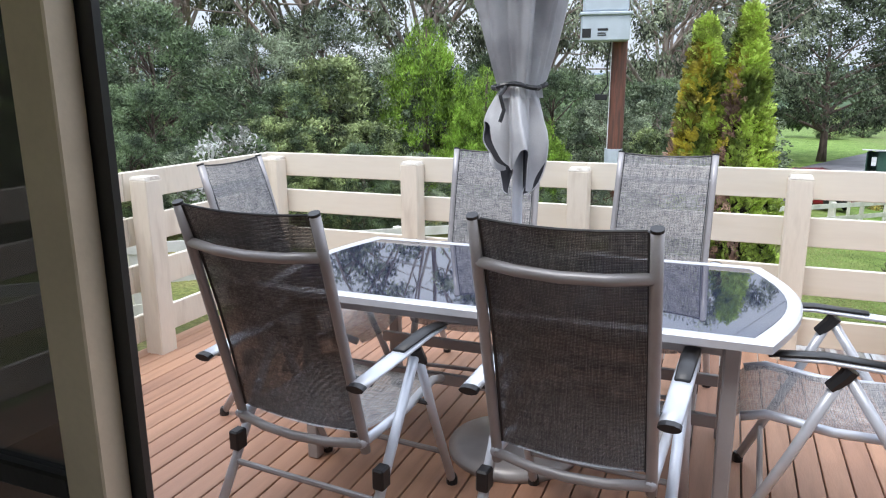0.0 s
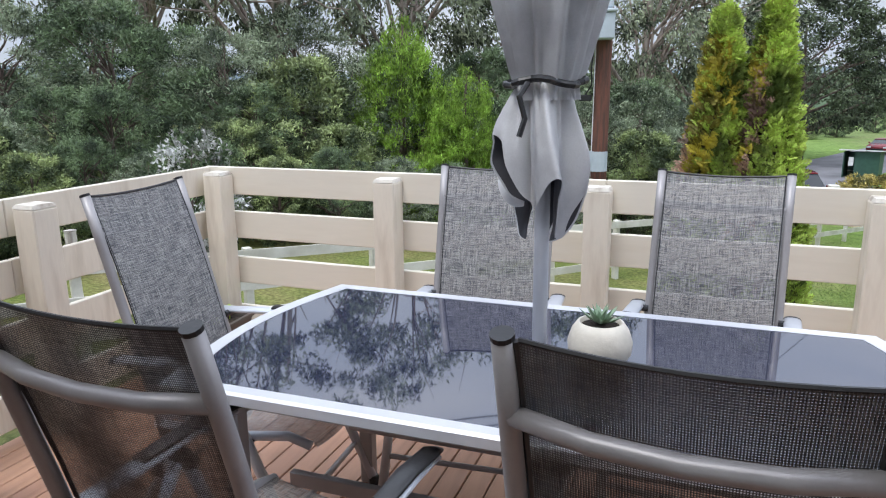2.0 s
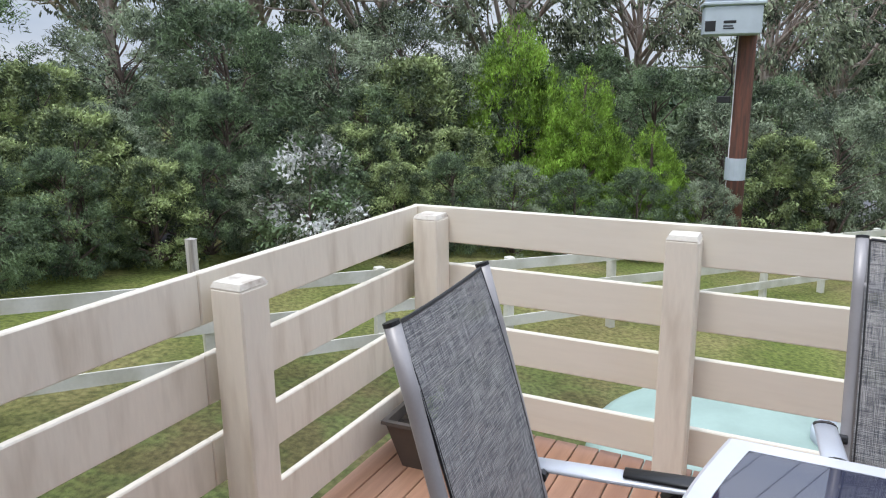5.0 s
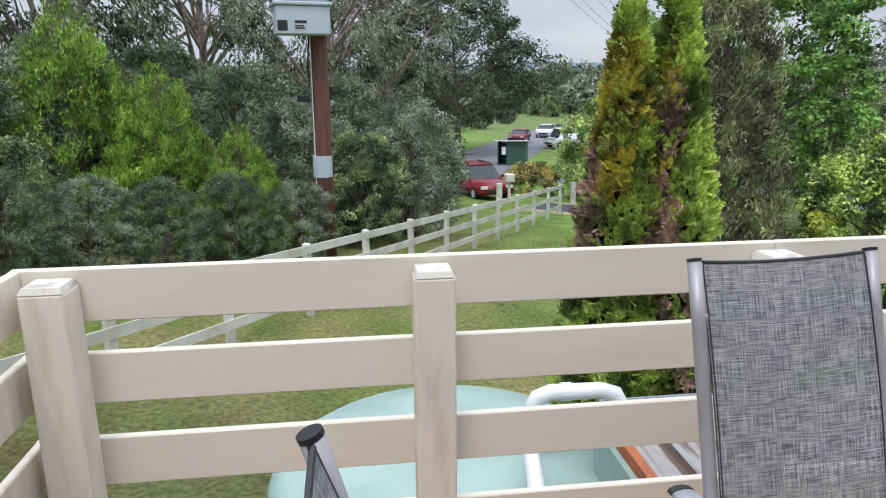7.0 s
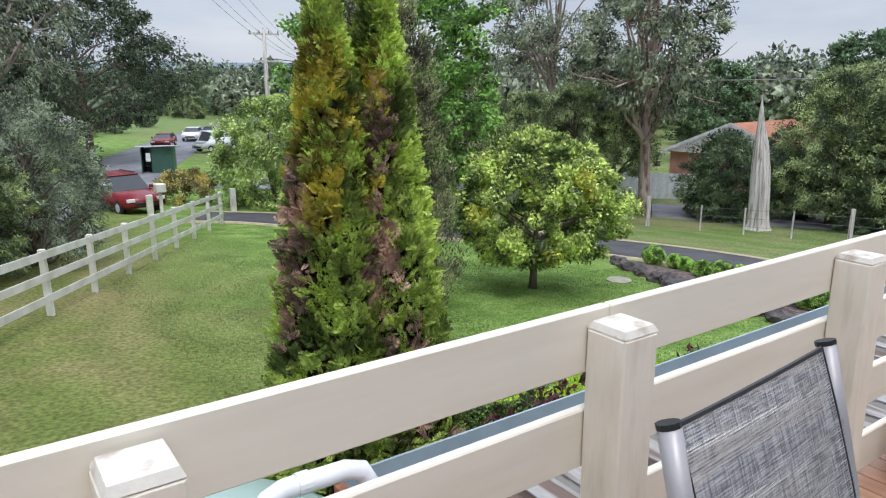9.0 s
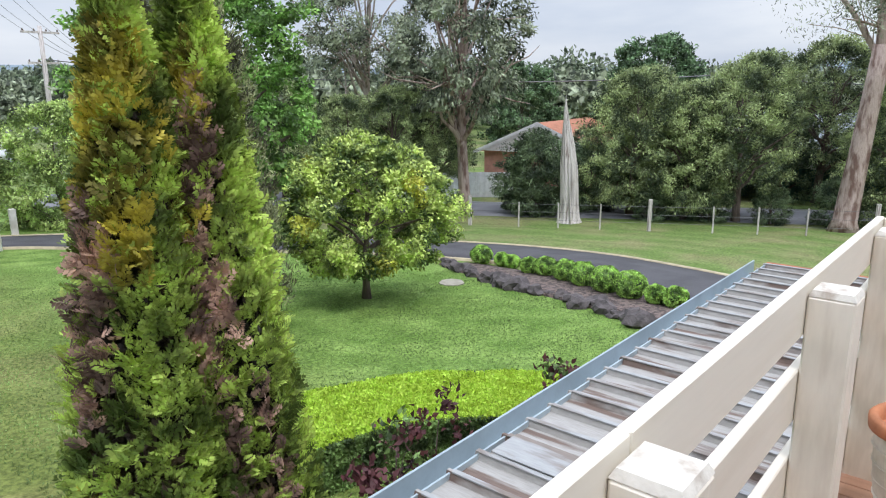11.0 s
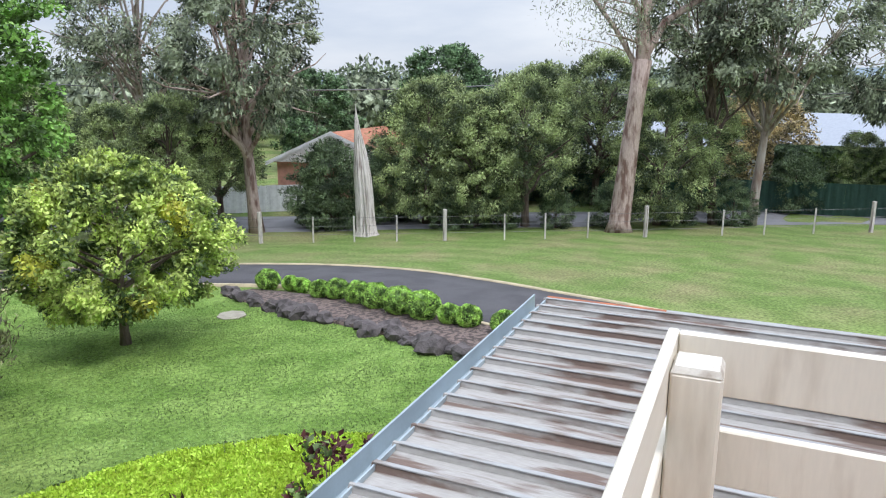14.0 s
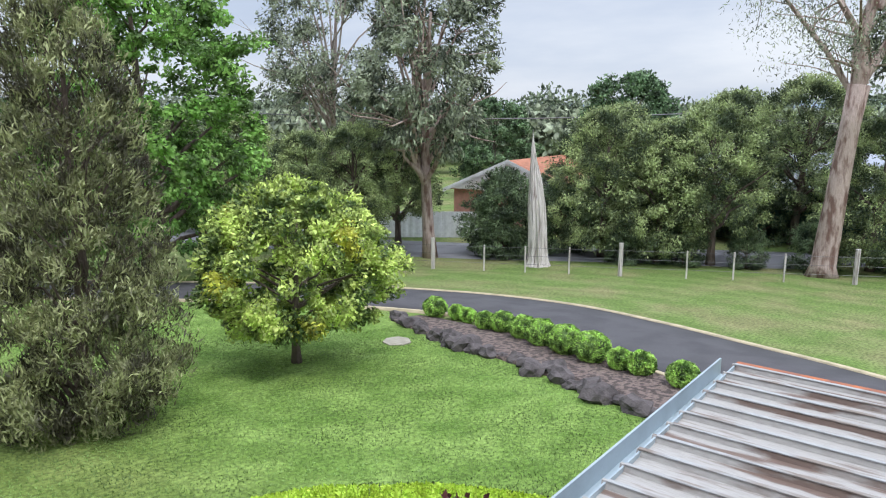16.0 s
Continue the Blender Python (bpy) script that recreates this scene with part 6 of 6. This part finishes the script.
def stump_radius(z_):
    for (z0, r0), (z1, r1) in zip(PROFILE, PROFILE[1:]):
        if z_ <= z1:
            return r0 + (r1 - r0) * (z_ - z0) / (z1 - z0)
    return 0.03


N_ST = 40
for i in range(41):
    t = i / 40
    row = []
    for k in range(N_ST):
        a = 2 * math.pi * k / N_ST
        top_z = 3.3 + 2.1 * spike(a) + (0.45 if k % 5 == 0 else 0.0) + 0.35 * noise.noise(Vector((k * 0.9, 2, 0)))
        if abs(a - 2.75) < 0.25:
            top_z = 6.0
        z_ = top_z * t
        flute = 1 + 0.07 * math.sin(9 * a + 0.3 * z_) + 0.10 * math.sin(17 * a + 0.5 * z_) + 0.34 * noise.noise(Vector((math.cos(a) * 4, math.sin(a) * 4, z_ * 0.30)))
        r_ = stump_radius(z_) * flute
        lean = Vector((-0.022 * z_, 0.045 * z_))
        row.append(bm.verts.new((r_ * math.cos(a) + lean.x, r_ * math.sin(a) + lean.y, z_)))
    rows.append(row)
for a, b in zip(rows, rows[1:]):
    for k in range(N_ST):
        bm.faces.new((a[k], a[(k + 1) % N_ST], b[(k + 1) % N_ST], b[k]))
bm.faces.new(rows[0][::-1]); bm.faces.new(rows[-1])
part("trunk", bm, DEADWOOD, st, "", False)


# ---- far trees ----
def polar(cam_xy, az, dist):
    return cam_xy[0] + math.sin(radians(az)) * dist, cam_xy[1] + math.cos(radians(az)) * dist


WEST = (1.3, -2.5)
EAST = (2.6, 0.0)
GUMKW = dict(style="gum", mat=L_GUM, leaf=(0.29, 0.10), droop=0.9, flat=0.75, hollow=0.35)
AC = dict(mat=L_ACACIA, leaf=(0.14, 0.055), droop=0.25, flat=0.75)
TL = {
    "gum": "tall gum tree with pale limbs and sparse hanging grey-green leaves",
    "cas": "dark dense casuarina with fine drooping needles",
    "aca": "bushy wattle tree with dense olive-green foliage",
}
# the belt beyond the paddock fence
belt_a = tree("casuarina_tree", TL["cas"], *polar(WEST, -44, 19), 5.3, 5.0, base=0.02, clumps=260, per=95, leaf=(0.17, 0.032), mat=L_DARK, trunk=0.16, droop=0.5, clump=0.40, limbs=26, seed=101, group="casuarinas", hollow=0.35)
belt_b = tree("casuarina_tree", "grey-green feathery casuarina with twiggy limbs", *polar(WEST, -35, 20), 5.0, 4.8, base=0.02, clumps=210, per=90, leaf=(0.17, 0.032), mat=L_GREY, trunk=0.14, droop=0.3, clump=0.40, limbs=40, seed=102, group="casuarinas", hollow=0.35)
belt_c = tree("wattle_tree", TL["aca"], *polar(WEST, -29, 19), 4.4, 4.4, base=0.03, clumps=210, per=105, leaf=(0.14, 0.05), mat=L_ACACIA, trunk=0.14, droop=0.2, clump=0.37, limbs=20, seed=103, group="wattles", hollow=0.4)
bright = tree("bright_conifer", "bright green bushy conifer with pointed tips", *polar(WEST, -20.8, 20.0), 6.0, 6.2, base=0.0, style="cone", clumps=430, per=165, leaf=(0.12, 0.034), mat=L_BRIGHT, trunk=0.16, droop=-0.8, clump=0.31, limbs=14, seed=104, group="bright conifers", flat=1.1, hollow=0.5)


def again(src, az, dist, scale, turn, eye=WEST, label="", dz=0.0):
    x, y = polar(eye, az, dist)
    ob = copy_thing(src, pose(x, y, ground_slope(x, y) - 0.05 + dz, 0, 0, turn) @ Matrix.Scale(scale, 4))
    if label:
        ob["label"] = label
    return ob


again(bright, -15.2, 19.5, 0.78, 70, label="smaller bright green conifer in front of dark trees")
again(bright, -10.0, 18.0, 0.55, 150, label="young bright green conifer near the pole")
again(belt_c, -55, 14.0, 0.62, 200, label="young yellow-green wattle by the lane")
again(belt_c, -60, 13.0, 0.5, 90, label="young yellow-green wattle by the lane")
for az, dist, sc, turn, src in ((-62, 11.5, 0.42, 10, belt_a), (-56, 12.5, 0.40, 80, belt_a), (-50, 13.0, 0.45, 200, belt_c), (-46, 13.8, 0.42, 130, belt_a), (-41, 13.6, 0.40, 20, belt_b), (-36, 14.2, 0.42, 300, belt_a),
                                (-31, 14.6, 0.45, 240, belt_c), (-26, 15.0, 0.42, 60, belt_a), (-21, 15.4, 0.42, 170, belt_b), (-16, 15.8, 0.38, 350, belt_a), (-53, 15.5, 0.55, 33, belt_b), (-44, 16.2, 0.6, 99, belt_a), (-34, 16.6, 0.6, 144, belt_c), (-11, 16.5, 0.4, 20, belt_a), (-6, 17, 0.4, 120, belt_b)):
    again(src, az, dist, sc, turn, label="low dark shrub under the tree belt")
rt = random.Random(77)
for az, dist, sc, src in ((-80, 20, 1.1, belt_b), (-73, 22, 1.15, belt_c), (-66, 19, 1.0, belt_b), (-62, 25, 1.25, belt_a), (-57, 21, 0.95, belt_c), (-51, 24, 1.15, belt_b), (-39, 26, 1.2, belt_a), (-33, 21, 0.8, belt_a),
                          (-25, 24, 1.05, belt_b), (-21.5, 25, 1.15, belt_a), (-26, 20, 0.75, belt_c), (-10, 26, 1.0, belt_a), (-5, 24, 0.95, belt_b), (-1, 23, 0.85, belt_c), (3, 25, 0.9, belt_b), (-2, 28, 1.1, belt_a), 
                          (-88, 21, 1.2, belt_a), (-48, 20, 0.62, belt_a), (-69, 28, 1.5, belt_a), (-45, 30, 1.5, belt_b), (-30, 30, 1.45, belt_b), (-15, 31, 1.2, belt_a)):
    again(src, az, dist * 0.86, sc * rt.uniform(0.80, 0.98), rt.uniform(0, 360))
gum_a = tree("gum_tree", TL["gum"], *polar(WEST, -52, 31), 17, 11.0, base=0.30, clumps=100, per=130, trunk=0.30, clump=0.9, limbs=26, bark=GUMBARK, seed=201, group="gum trees", **GUMKW)
gum_b = tree("gum_tree", TL["gum"], *polar(WEST, -32, 28), 18.0, 11, base=0.28, clumps=100, per=130, trunk=0.28, clump=0.85, limbs=26, bark=GUMBARK, seed=202, group="gum trees", **GUMKW)
for az, dist, sc, src in ((-64, 36, 1.05, gum_b), (-42, 33, 1.0, gum_a), (-22, 29, 0.95, gum_a), (-12, 32, 0.9, gum_b), (-3, 36, 0.95, gum_a), (2, 42, 1.0, gum_b), (-78, 34, 1.1, gum_a), (-90, 33, 1.1, gum_b)):
    again(src, az, dist, sc, rt.uniform(0, 360))

# white-flowering shrubs
tree("blossom_bush", "loose shrub with small white flowers among dark leaves", *polar(WEST, -38.0, 12.6), 2.5, 1.9, base=0.05, clumps=90, per=60, leaf=(0.11, 0.05), mat=L_DARK, trunk=0.04, droop=0.1, clump=0.28, limbs=26, seed=301, category="shrub", extra=([L_FLOWER], [0.02], 2.6), group="flowering shrubs")
tree("blossom_bush", "grey-green shrub starred with white flowers by the road fence", 2.9, 24.4, 4.4, 4.2, base=0.03, clumps=170, per=85, leaf=(0.14, 0.06), mat=L_GREY, trunk=0.08, droop=0.1, clump=0.45, limbs=20, seed=302, category="shrub", extra=([L_FLOWER], [0.36], 1.2), group="flowering shrubs")
tree("roadside_shrub", "dense grey-green shrub beside the pole", 0.9, 21.5, 4.6, 4.8, base=0.02, clumps=230, per=95, leaf=(0.13, 0.05), mat=L_GREY, trunk=0.08, droop=0.1, clump=0.38, limbs=20, seed=303, category="shrub")
tree("roadside_tree", "dark spreading tree over the road", 10.4, 64.0, 14.5, 17.0, base=0.22, clumps=300, per=110, leaf=(0.34, 0.14), mat=L_SHADE, trunk=0.35, droop=0.5, clump=1.1, limbs=24, seed=304)
# shrubs by the gate
tree("variegated_shrub", "large rounded pale green shrub by the gate", 13.9, 32.2, 5.4, 5.6, base=0.0, clumps=260, per=95, leaf=(0.17, 0.08), mat=leaf_mat("pale_variegated_leaf", (0.56, 0.70, 0.22), (0.40, 0.58, 0.17), grey=0.05, gain=1.1), trunk=0.1, droop=0.1, clump=0.5, limbs=12, seed=305, category="shrub")
tree("golden_shrub", "low golden-yellow shrub beside the gate", 10.2, 35.0, 1.7, 3.6, base=0.0, clumps=90, per=90, leaf=(0.13, 0.06), mat=L_YELLOW, trunk=0.05, droop=0, clump=0.35, limbs=8, seed=306, category="shrub")

# trees farther along the road
for az, dist, sc, src in ((21.8, 112, 1.75, belt_a), (24.5, 108, 1.7, belt_a), (27.5, 112, 1.8, belt_b), (17.2, 150, 1.7, belt_a), (19.0, 165, 1.9, belt_b), (14.8, 140, 1.2, belt_c), (15.8, 135, 0.9, belt_c), (13.2, 150, 1.6, belt_a), (11.0, 140, 1.6, belt_b), (10.0, 100, 0.9, belt_a), (8.0, 95, 0.9, belt_c), (12.2, 112, 0.7, belt_a)):
    again(src, az, dist, sc, rt.uniform(0, 360), (1.0, -1.1), "dark tree far along the road")

# the belt beyond the wire fence and the street
ac_a = tree("wattle_tree", TL["aca"], *polar(EAST, 64.8, 34.0), 7.0, 5.7, base=0.08, clumps=330, per=105, trunk=0.2, clump=0.46, limbs=24, seed=401, group="street trees", hollow=0.4, **AC)
ac_b = tree("wattle_tree", "round-headed wattle tree with dark twin trunks", *polar(EAST, 73.0, 33.5), 7.2, 5.5, base=0.24, clumps=300, per=105, trunk=0.2, clump=0.45, limbs=26, seed=402, group="street trees", hollow=0.35, **AC)
dk = tree("dark_shrub", "dark open shrub along the street", *polar(EAST, 57.0, 33.6), 3.8, 3.8, base=0.0, clumps=130, per=100, leaf=(0.17, 0.05), mat=L_DARK, trunk=0.08, droop=0.2, clump=0.45, limbs=24, seed=403, category="shrub", group="street shrubs", hollow=0.3)
for az, dist, sc, src in ((69.0, 33.4, 0.92, ac_a), (66.8, 35.5, 0.86, ac_b), (83.5, 35.0, 0.94, ac_a), (78.5, 41, 1.2, ac_b), (86.5, 41, 0.9, ac_b), (48.3, 36.5, 0.9, ac_b), (44.5, 33, 0.88, ac_b), (41, 34, 0.85, ac_a),
                          (97, 44, 0.62, ac_a), (56.9, 33.8, 1.1, dk), (61.5, 34.8, 0.9, dk), (66.5, 32.5, 0.5, dk), (71, 33, 0.55, dk), (75.5, 33.5, 0.5, dk), (80, 34, 0.6, dk), (85, 35, 0.5, dk), (89, 36, 0.6, dk), (93, 42, 0.85, dk),
                          (56.5, 33, 0.55, dk), (69, 33, 0.4, dk), (74, 43, 1.15, ac_a), (66, 43, 1.05, ac_a), (101, 44, 0.75, ac_b), (106, 42, 0.85, ac_a), (36, 40, 0.95, ac_b), (31, 44, 1.0, ac_a), (26, 46, 0.9, ac_b),
                          (61, 42, 1.0, dk), (66, 42, 1.1, dk), (71, 41, 1.1, dk), (76, 41, 1.1, dk), (81, 42, 1.1, dk)):
    again(src, az, dist, sc, rt.uniform(0, 360), EAST)
pop = tree("poplar_tree", "tall blue-green broadleaf tree above the others", *polar(EAST, 66.2, 52), 9.6, 8.6, base=0.1, clumps=200, per=110, leaf=(0.3, 0.16), mat=L_POPLAR, trunk=0.3, droop=0.1, clump=0.8, limbs=16, seed=404)
again(pop, 88.0, 60, 0.9, 100, EAST, "tall green tree far behind the street")
again(pop, 56.0, 60, 0.85, 200, EAST, "tall green tree far behind the brick house")
tree("autumn_tree", "ochre-leaved tree behind the green fence", *polar(EAST, 90.5, 50), 6.6, 6.5, base=0.1, clumps=150, per=100, leaf=(0.24, 0.12), mat=L_AUTUMN, trunk=0.2, droop=0.1, clump=0.8, limbs=16, seed=405)
tree("gum_tree", "tall gum with reddish lower bark and sparse crown", *polar(EAST, 51.0, 33.0), 14.0, 7.5, base=0.34, clumps=120, per=150, trunk=0.32, clump=0.8, limbs=24, bark=REDBARK, seed=406, group="gum trees", **GUMKW)
tree("gum_tree", "pale-limbed gum tree with thin crown", *polar(EAST, 43.0, 46), 17.5, 10, base=0.40, clumps=120, per=150, trunk=0.3, clump=0.95, limbs=24, bark=GUMBARK, seed=407, group="gum trees", **GUMKW)
tree("gum_tree", "slender leaning gum tree", *polar(EAST, 90.3, 36.5), 14.0, 7.5, base=0.42, clumps=100, per=130, trunk=0.26, clump=0.75, limbs=20, bark=GUMBARK, lean=(0.6, -1.8), seed=408, group="gum trees", **GUMKW)
tree("gum_tree", "slender leaning gum tree with dark limbs", *polar(EAST, 87.6, 36.0), 14.0, 7.0, base=0.45, clumps=100, per=130, trunk=0.2, clump=0.75, limbs=20, bark=BARK, lean=(0.3, 1.6), seed=409, group="gum trees", **GUMKW)
tree("gum_tree", "slender pale gum tree at the street corner", *polar(EAST, 99.0, 44.0), 14.0, 8, base=0.35, clumps=120, per=130, trunk=0.22, clump=0.85, limbs=20, bark=GUMBARK, seed=410, group="gum trees", **GUMKW)
hedge_run("tall_hedge", [polar(EAST, 91.5, 45), polar(EAST, 96, 45), polar(EAST, 103, 46)], 3.0, 3.3, "tall dark green hedge behind the steel fence", L_DARK, L_DARK, 31, 16000, (0.2, 0.1))


def big_gum():
    """The large forked gum by the wire fence."""
    x, y = 34.7, 5.3
    rng = np.random.default_rng(55)
    ob = thing("gum_tree", "large gum tree with shaggy red-grey bark forking high up", "tree", "gum trees", pose(x, y, ground_slope(x, y) - 0.05))
    bm = bmesh.new()
    side = Vector((math.sin(radians(65 + 90)), math.cos(radians(65 + 90)), 0))
    deep = Vector((math.sin(radians(65)), math.cos(radians(65)), 0))
    P = lambda s, z_, d=0.0: side * s + deep * d + Vector((0, 0, z_))
    fork = P(0.62, 7.7)
    bm_tube(bm, [P(0, 0), P(0.02, 0.5), P(0.12, 2), P(0.27, 4), P(0.44, 6), fork], [0.66, 0.50, 0.43, 0.39, 0.36, 0.38], 16)
    for v in bm.verts:
        v.co += Vector((v.co.x, v.co.y, 0)).normalized() * 0.09 * noise.noise(v.co * 1.7)
    limbs = [([fork, P(0.5, 9.5), P(1.1, 12), P(0.8, 14.5)], 0.32), ([fork, P(1.6, 9.3, 0.4), P(3.2, 10.3, 0.8), P(5.5, 11.6, 1.0), P(7.2, 13.0)], 0.20), ([P(0.62, 7.0), P(-0.5, 9.0, 0.5), P(-2.2, 11.2, 0.8), P(-4.5, 12.4, 1.0)], 0.13),
             ([P(1.0, 10.5), P(2.5, 12.5), P(3.0, 14.5)], 0.15), ([P(0.8, 9.0), P(-0.8, 11.0, -1), P(-2.0, 13.5, -1)], 0.15), ([P(3.2, 10.3, 0.8), P(4.2, 9.6, 1.2), P(5.2, 9.3, 1.4)], 0.07)]
    tips = []
    for pts, r in limbs:
        bm_tube(bm, pts, [r * (1 - 0.7 * i / (len(pts) - 1)) for i in range(len(pts))], 10, cap=False)
        for j in range(1, len(pts)):
            for k in range(5):
                a = pts[j - 1].lerp(pts[j], rng.uniform(0.3, 1))
                e = a + Vector(rng.normal(size=3)) * 1.1 + Vector((0, 0, 0.3))
                if e.z < 8.5:
                    e.z = 8.5 + rng.uniform(0, 1)
                bm_tube(bm, [a, a.lerp(e, 0.5) + Vector(rng.normal(size=3)) * 0.15, e], [r * 0.25, r * 0.14, 0.012], 5, cap=False)
                tips.append(e)
    part("trunk", bm, REDBARK, ob, "", True)
    cs = np.repeat(np.array([tuple(t_) for t_ in tips]), 130, axis=0)
    off = rng.normal(size=cs.shape) * np.array([0.55, 0.55, 0.45])
    v, f = leaf_quads(rng, cs + off, 0.19, 0.042, 1.0)
    c = new("crown", raw_mesh("crown", v, f, L_GUM)); c.parent = ob


big_gum()

# far woods: leaves only, too far off to count
def far_wood(name, a0, a1, r0, r1, count, h0, h1, mat, label, seed):
    rng = np.random.default_rng(seed)
    a = np.radians(rng.uniform(a0, a1, count)); r = rng.uniform(r0, r1, count)
    h = rng.uniform(h0, h1, count)
    per = 420
    base = np.stack([np.sin(a) * r, np.cos(a) * r, -4.9 + h * 0.55], axis=1)
    cs = np.repeat(base, per, axis=0); hh = np.repeat(h, per)[:, None]
    off = rng.normal(size=cs.shape); off /= np.linalg.norm(off, axis=1, keepdims=True)
    off *= (rng.uniform(0.05, 0.9, len(cs)) ** 0.7)[:, None]
    v, f = leaf_quads(rng, cs + off * hh * np.array([0.42, 0.42, 0.36]), 1.25, 0.8, 0.1, off, 0.8)
    tagged(new(name, raw_mesh(name, v, f, mat)), label, "woodland", kind="stuff")


far_wood("far_woods", 18, 110, 75, 170, 420, 6, 9.5, L_GUM, "distant grey-green bushland behind the houses", 9)
far_wood("far_woods", -110, 8, 60, 100, 90, 5, 7, L_DARK, "distant dark bushland behind the tree belt", 10)
far_wood("far_woods", -110, 180, 150, 185, 300, 9, 16, L_GREY, "distant bushland round the horizon", 11)
tagged(bpy.data.objects["far_woods"], kind="stuff")

# ---- lawn tufts ----
def tufts():
    rng = np.random.default_rng(70)
    n = 90000
    x = rng.uniform(3.5, 16.5, n); y = 1.8 + 20 * rng.uniform(0, 1, n) ** 1.4
    keep = ~((x > 13.0) & (y < 12.5) & (x > 13 + (y - 3) * 0.4)) & (np.abs((x + 3.9) * 0.8736 - (y - 2.75) * 0.4866) < 40)
    keep &= ~((x > 15.2) & (y > 12)) & (x * 0.8736 - y * 0.4866 > -4.6)
    x, y = x[keep], y[keep]
    z = np.clip(-1.9 - 0.075 * x - 0.05 * y, -4.9, -1.2) + 0.012
    v, f = leaf_quads(rng, np.stack([x, y, z], axis=1), 0.046, 0.015, -1.0, None, 0.7)
    tagged(new("grass", raw_mesh("grass", v, f, LEAVES_GRASS)), "short mown grass blades over the lawn", "grass", kind="stuff")


tufts()

# ---- deck boards, last ----
proto = None
rb = random.Random(5)
n_b = 47
wb = (X1 - 0.01) / n_b
bm = bmesh.new(); bm_box(bm, -wb / 2 + 0.003, wb / 2 - 0.003, YH + 0.005, 0.03, -0.021, 0.0, 0.0025)
plank_mesh = finish("plank", bm, DECKING)
for i in range(n_b):
    ob = new("plank", plank_mesh)
    ob.parent = deck
    ob.matrix_basis = pose(0.005 + wb * (i + 0.5), 0, rb.uniform(-0.0012, 0.0))
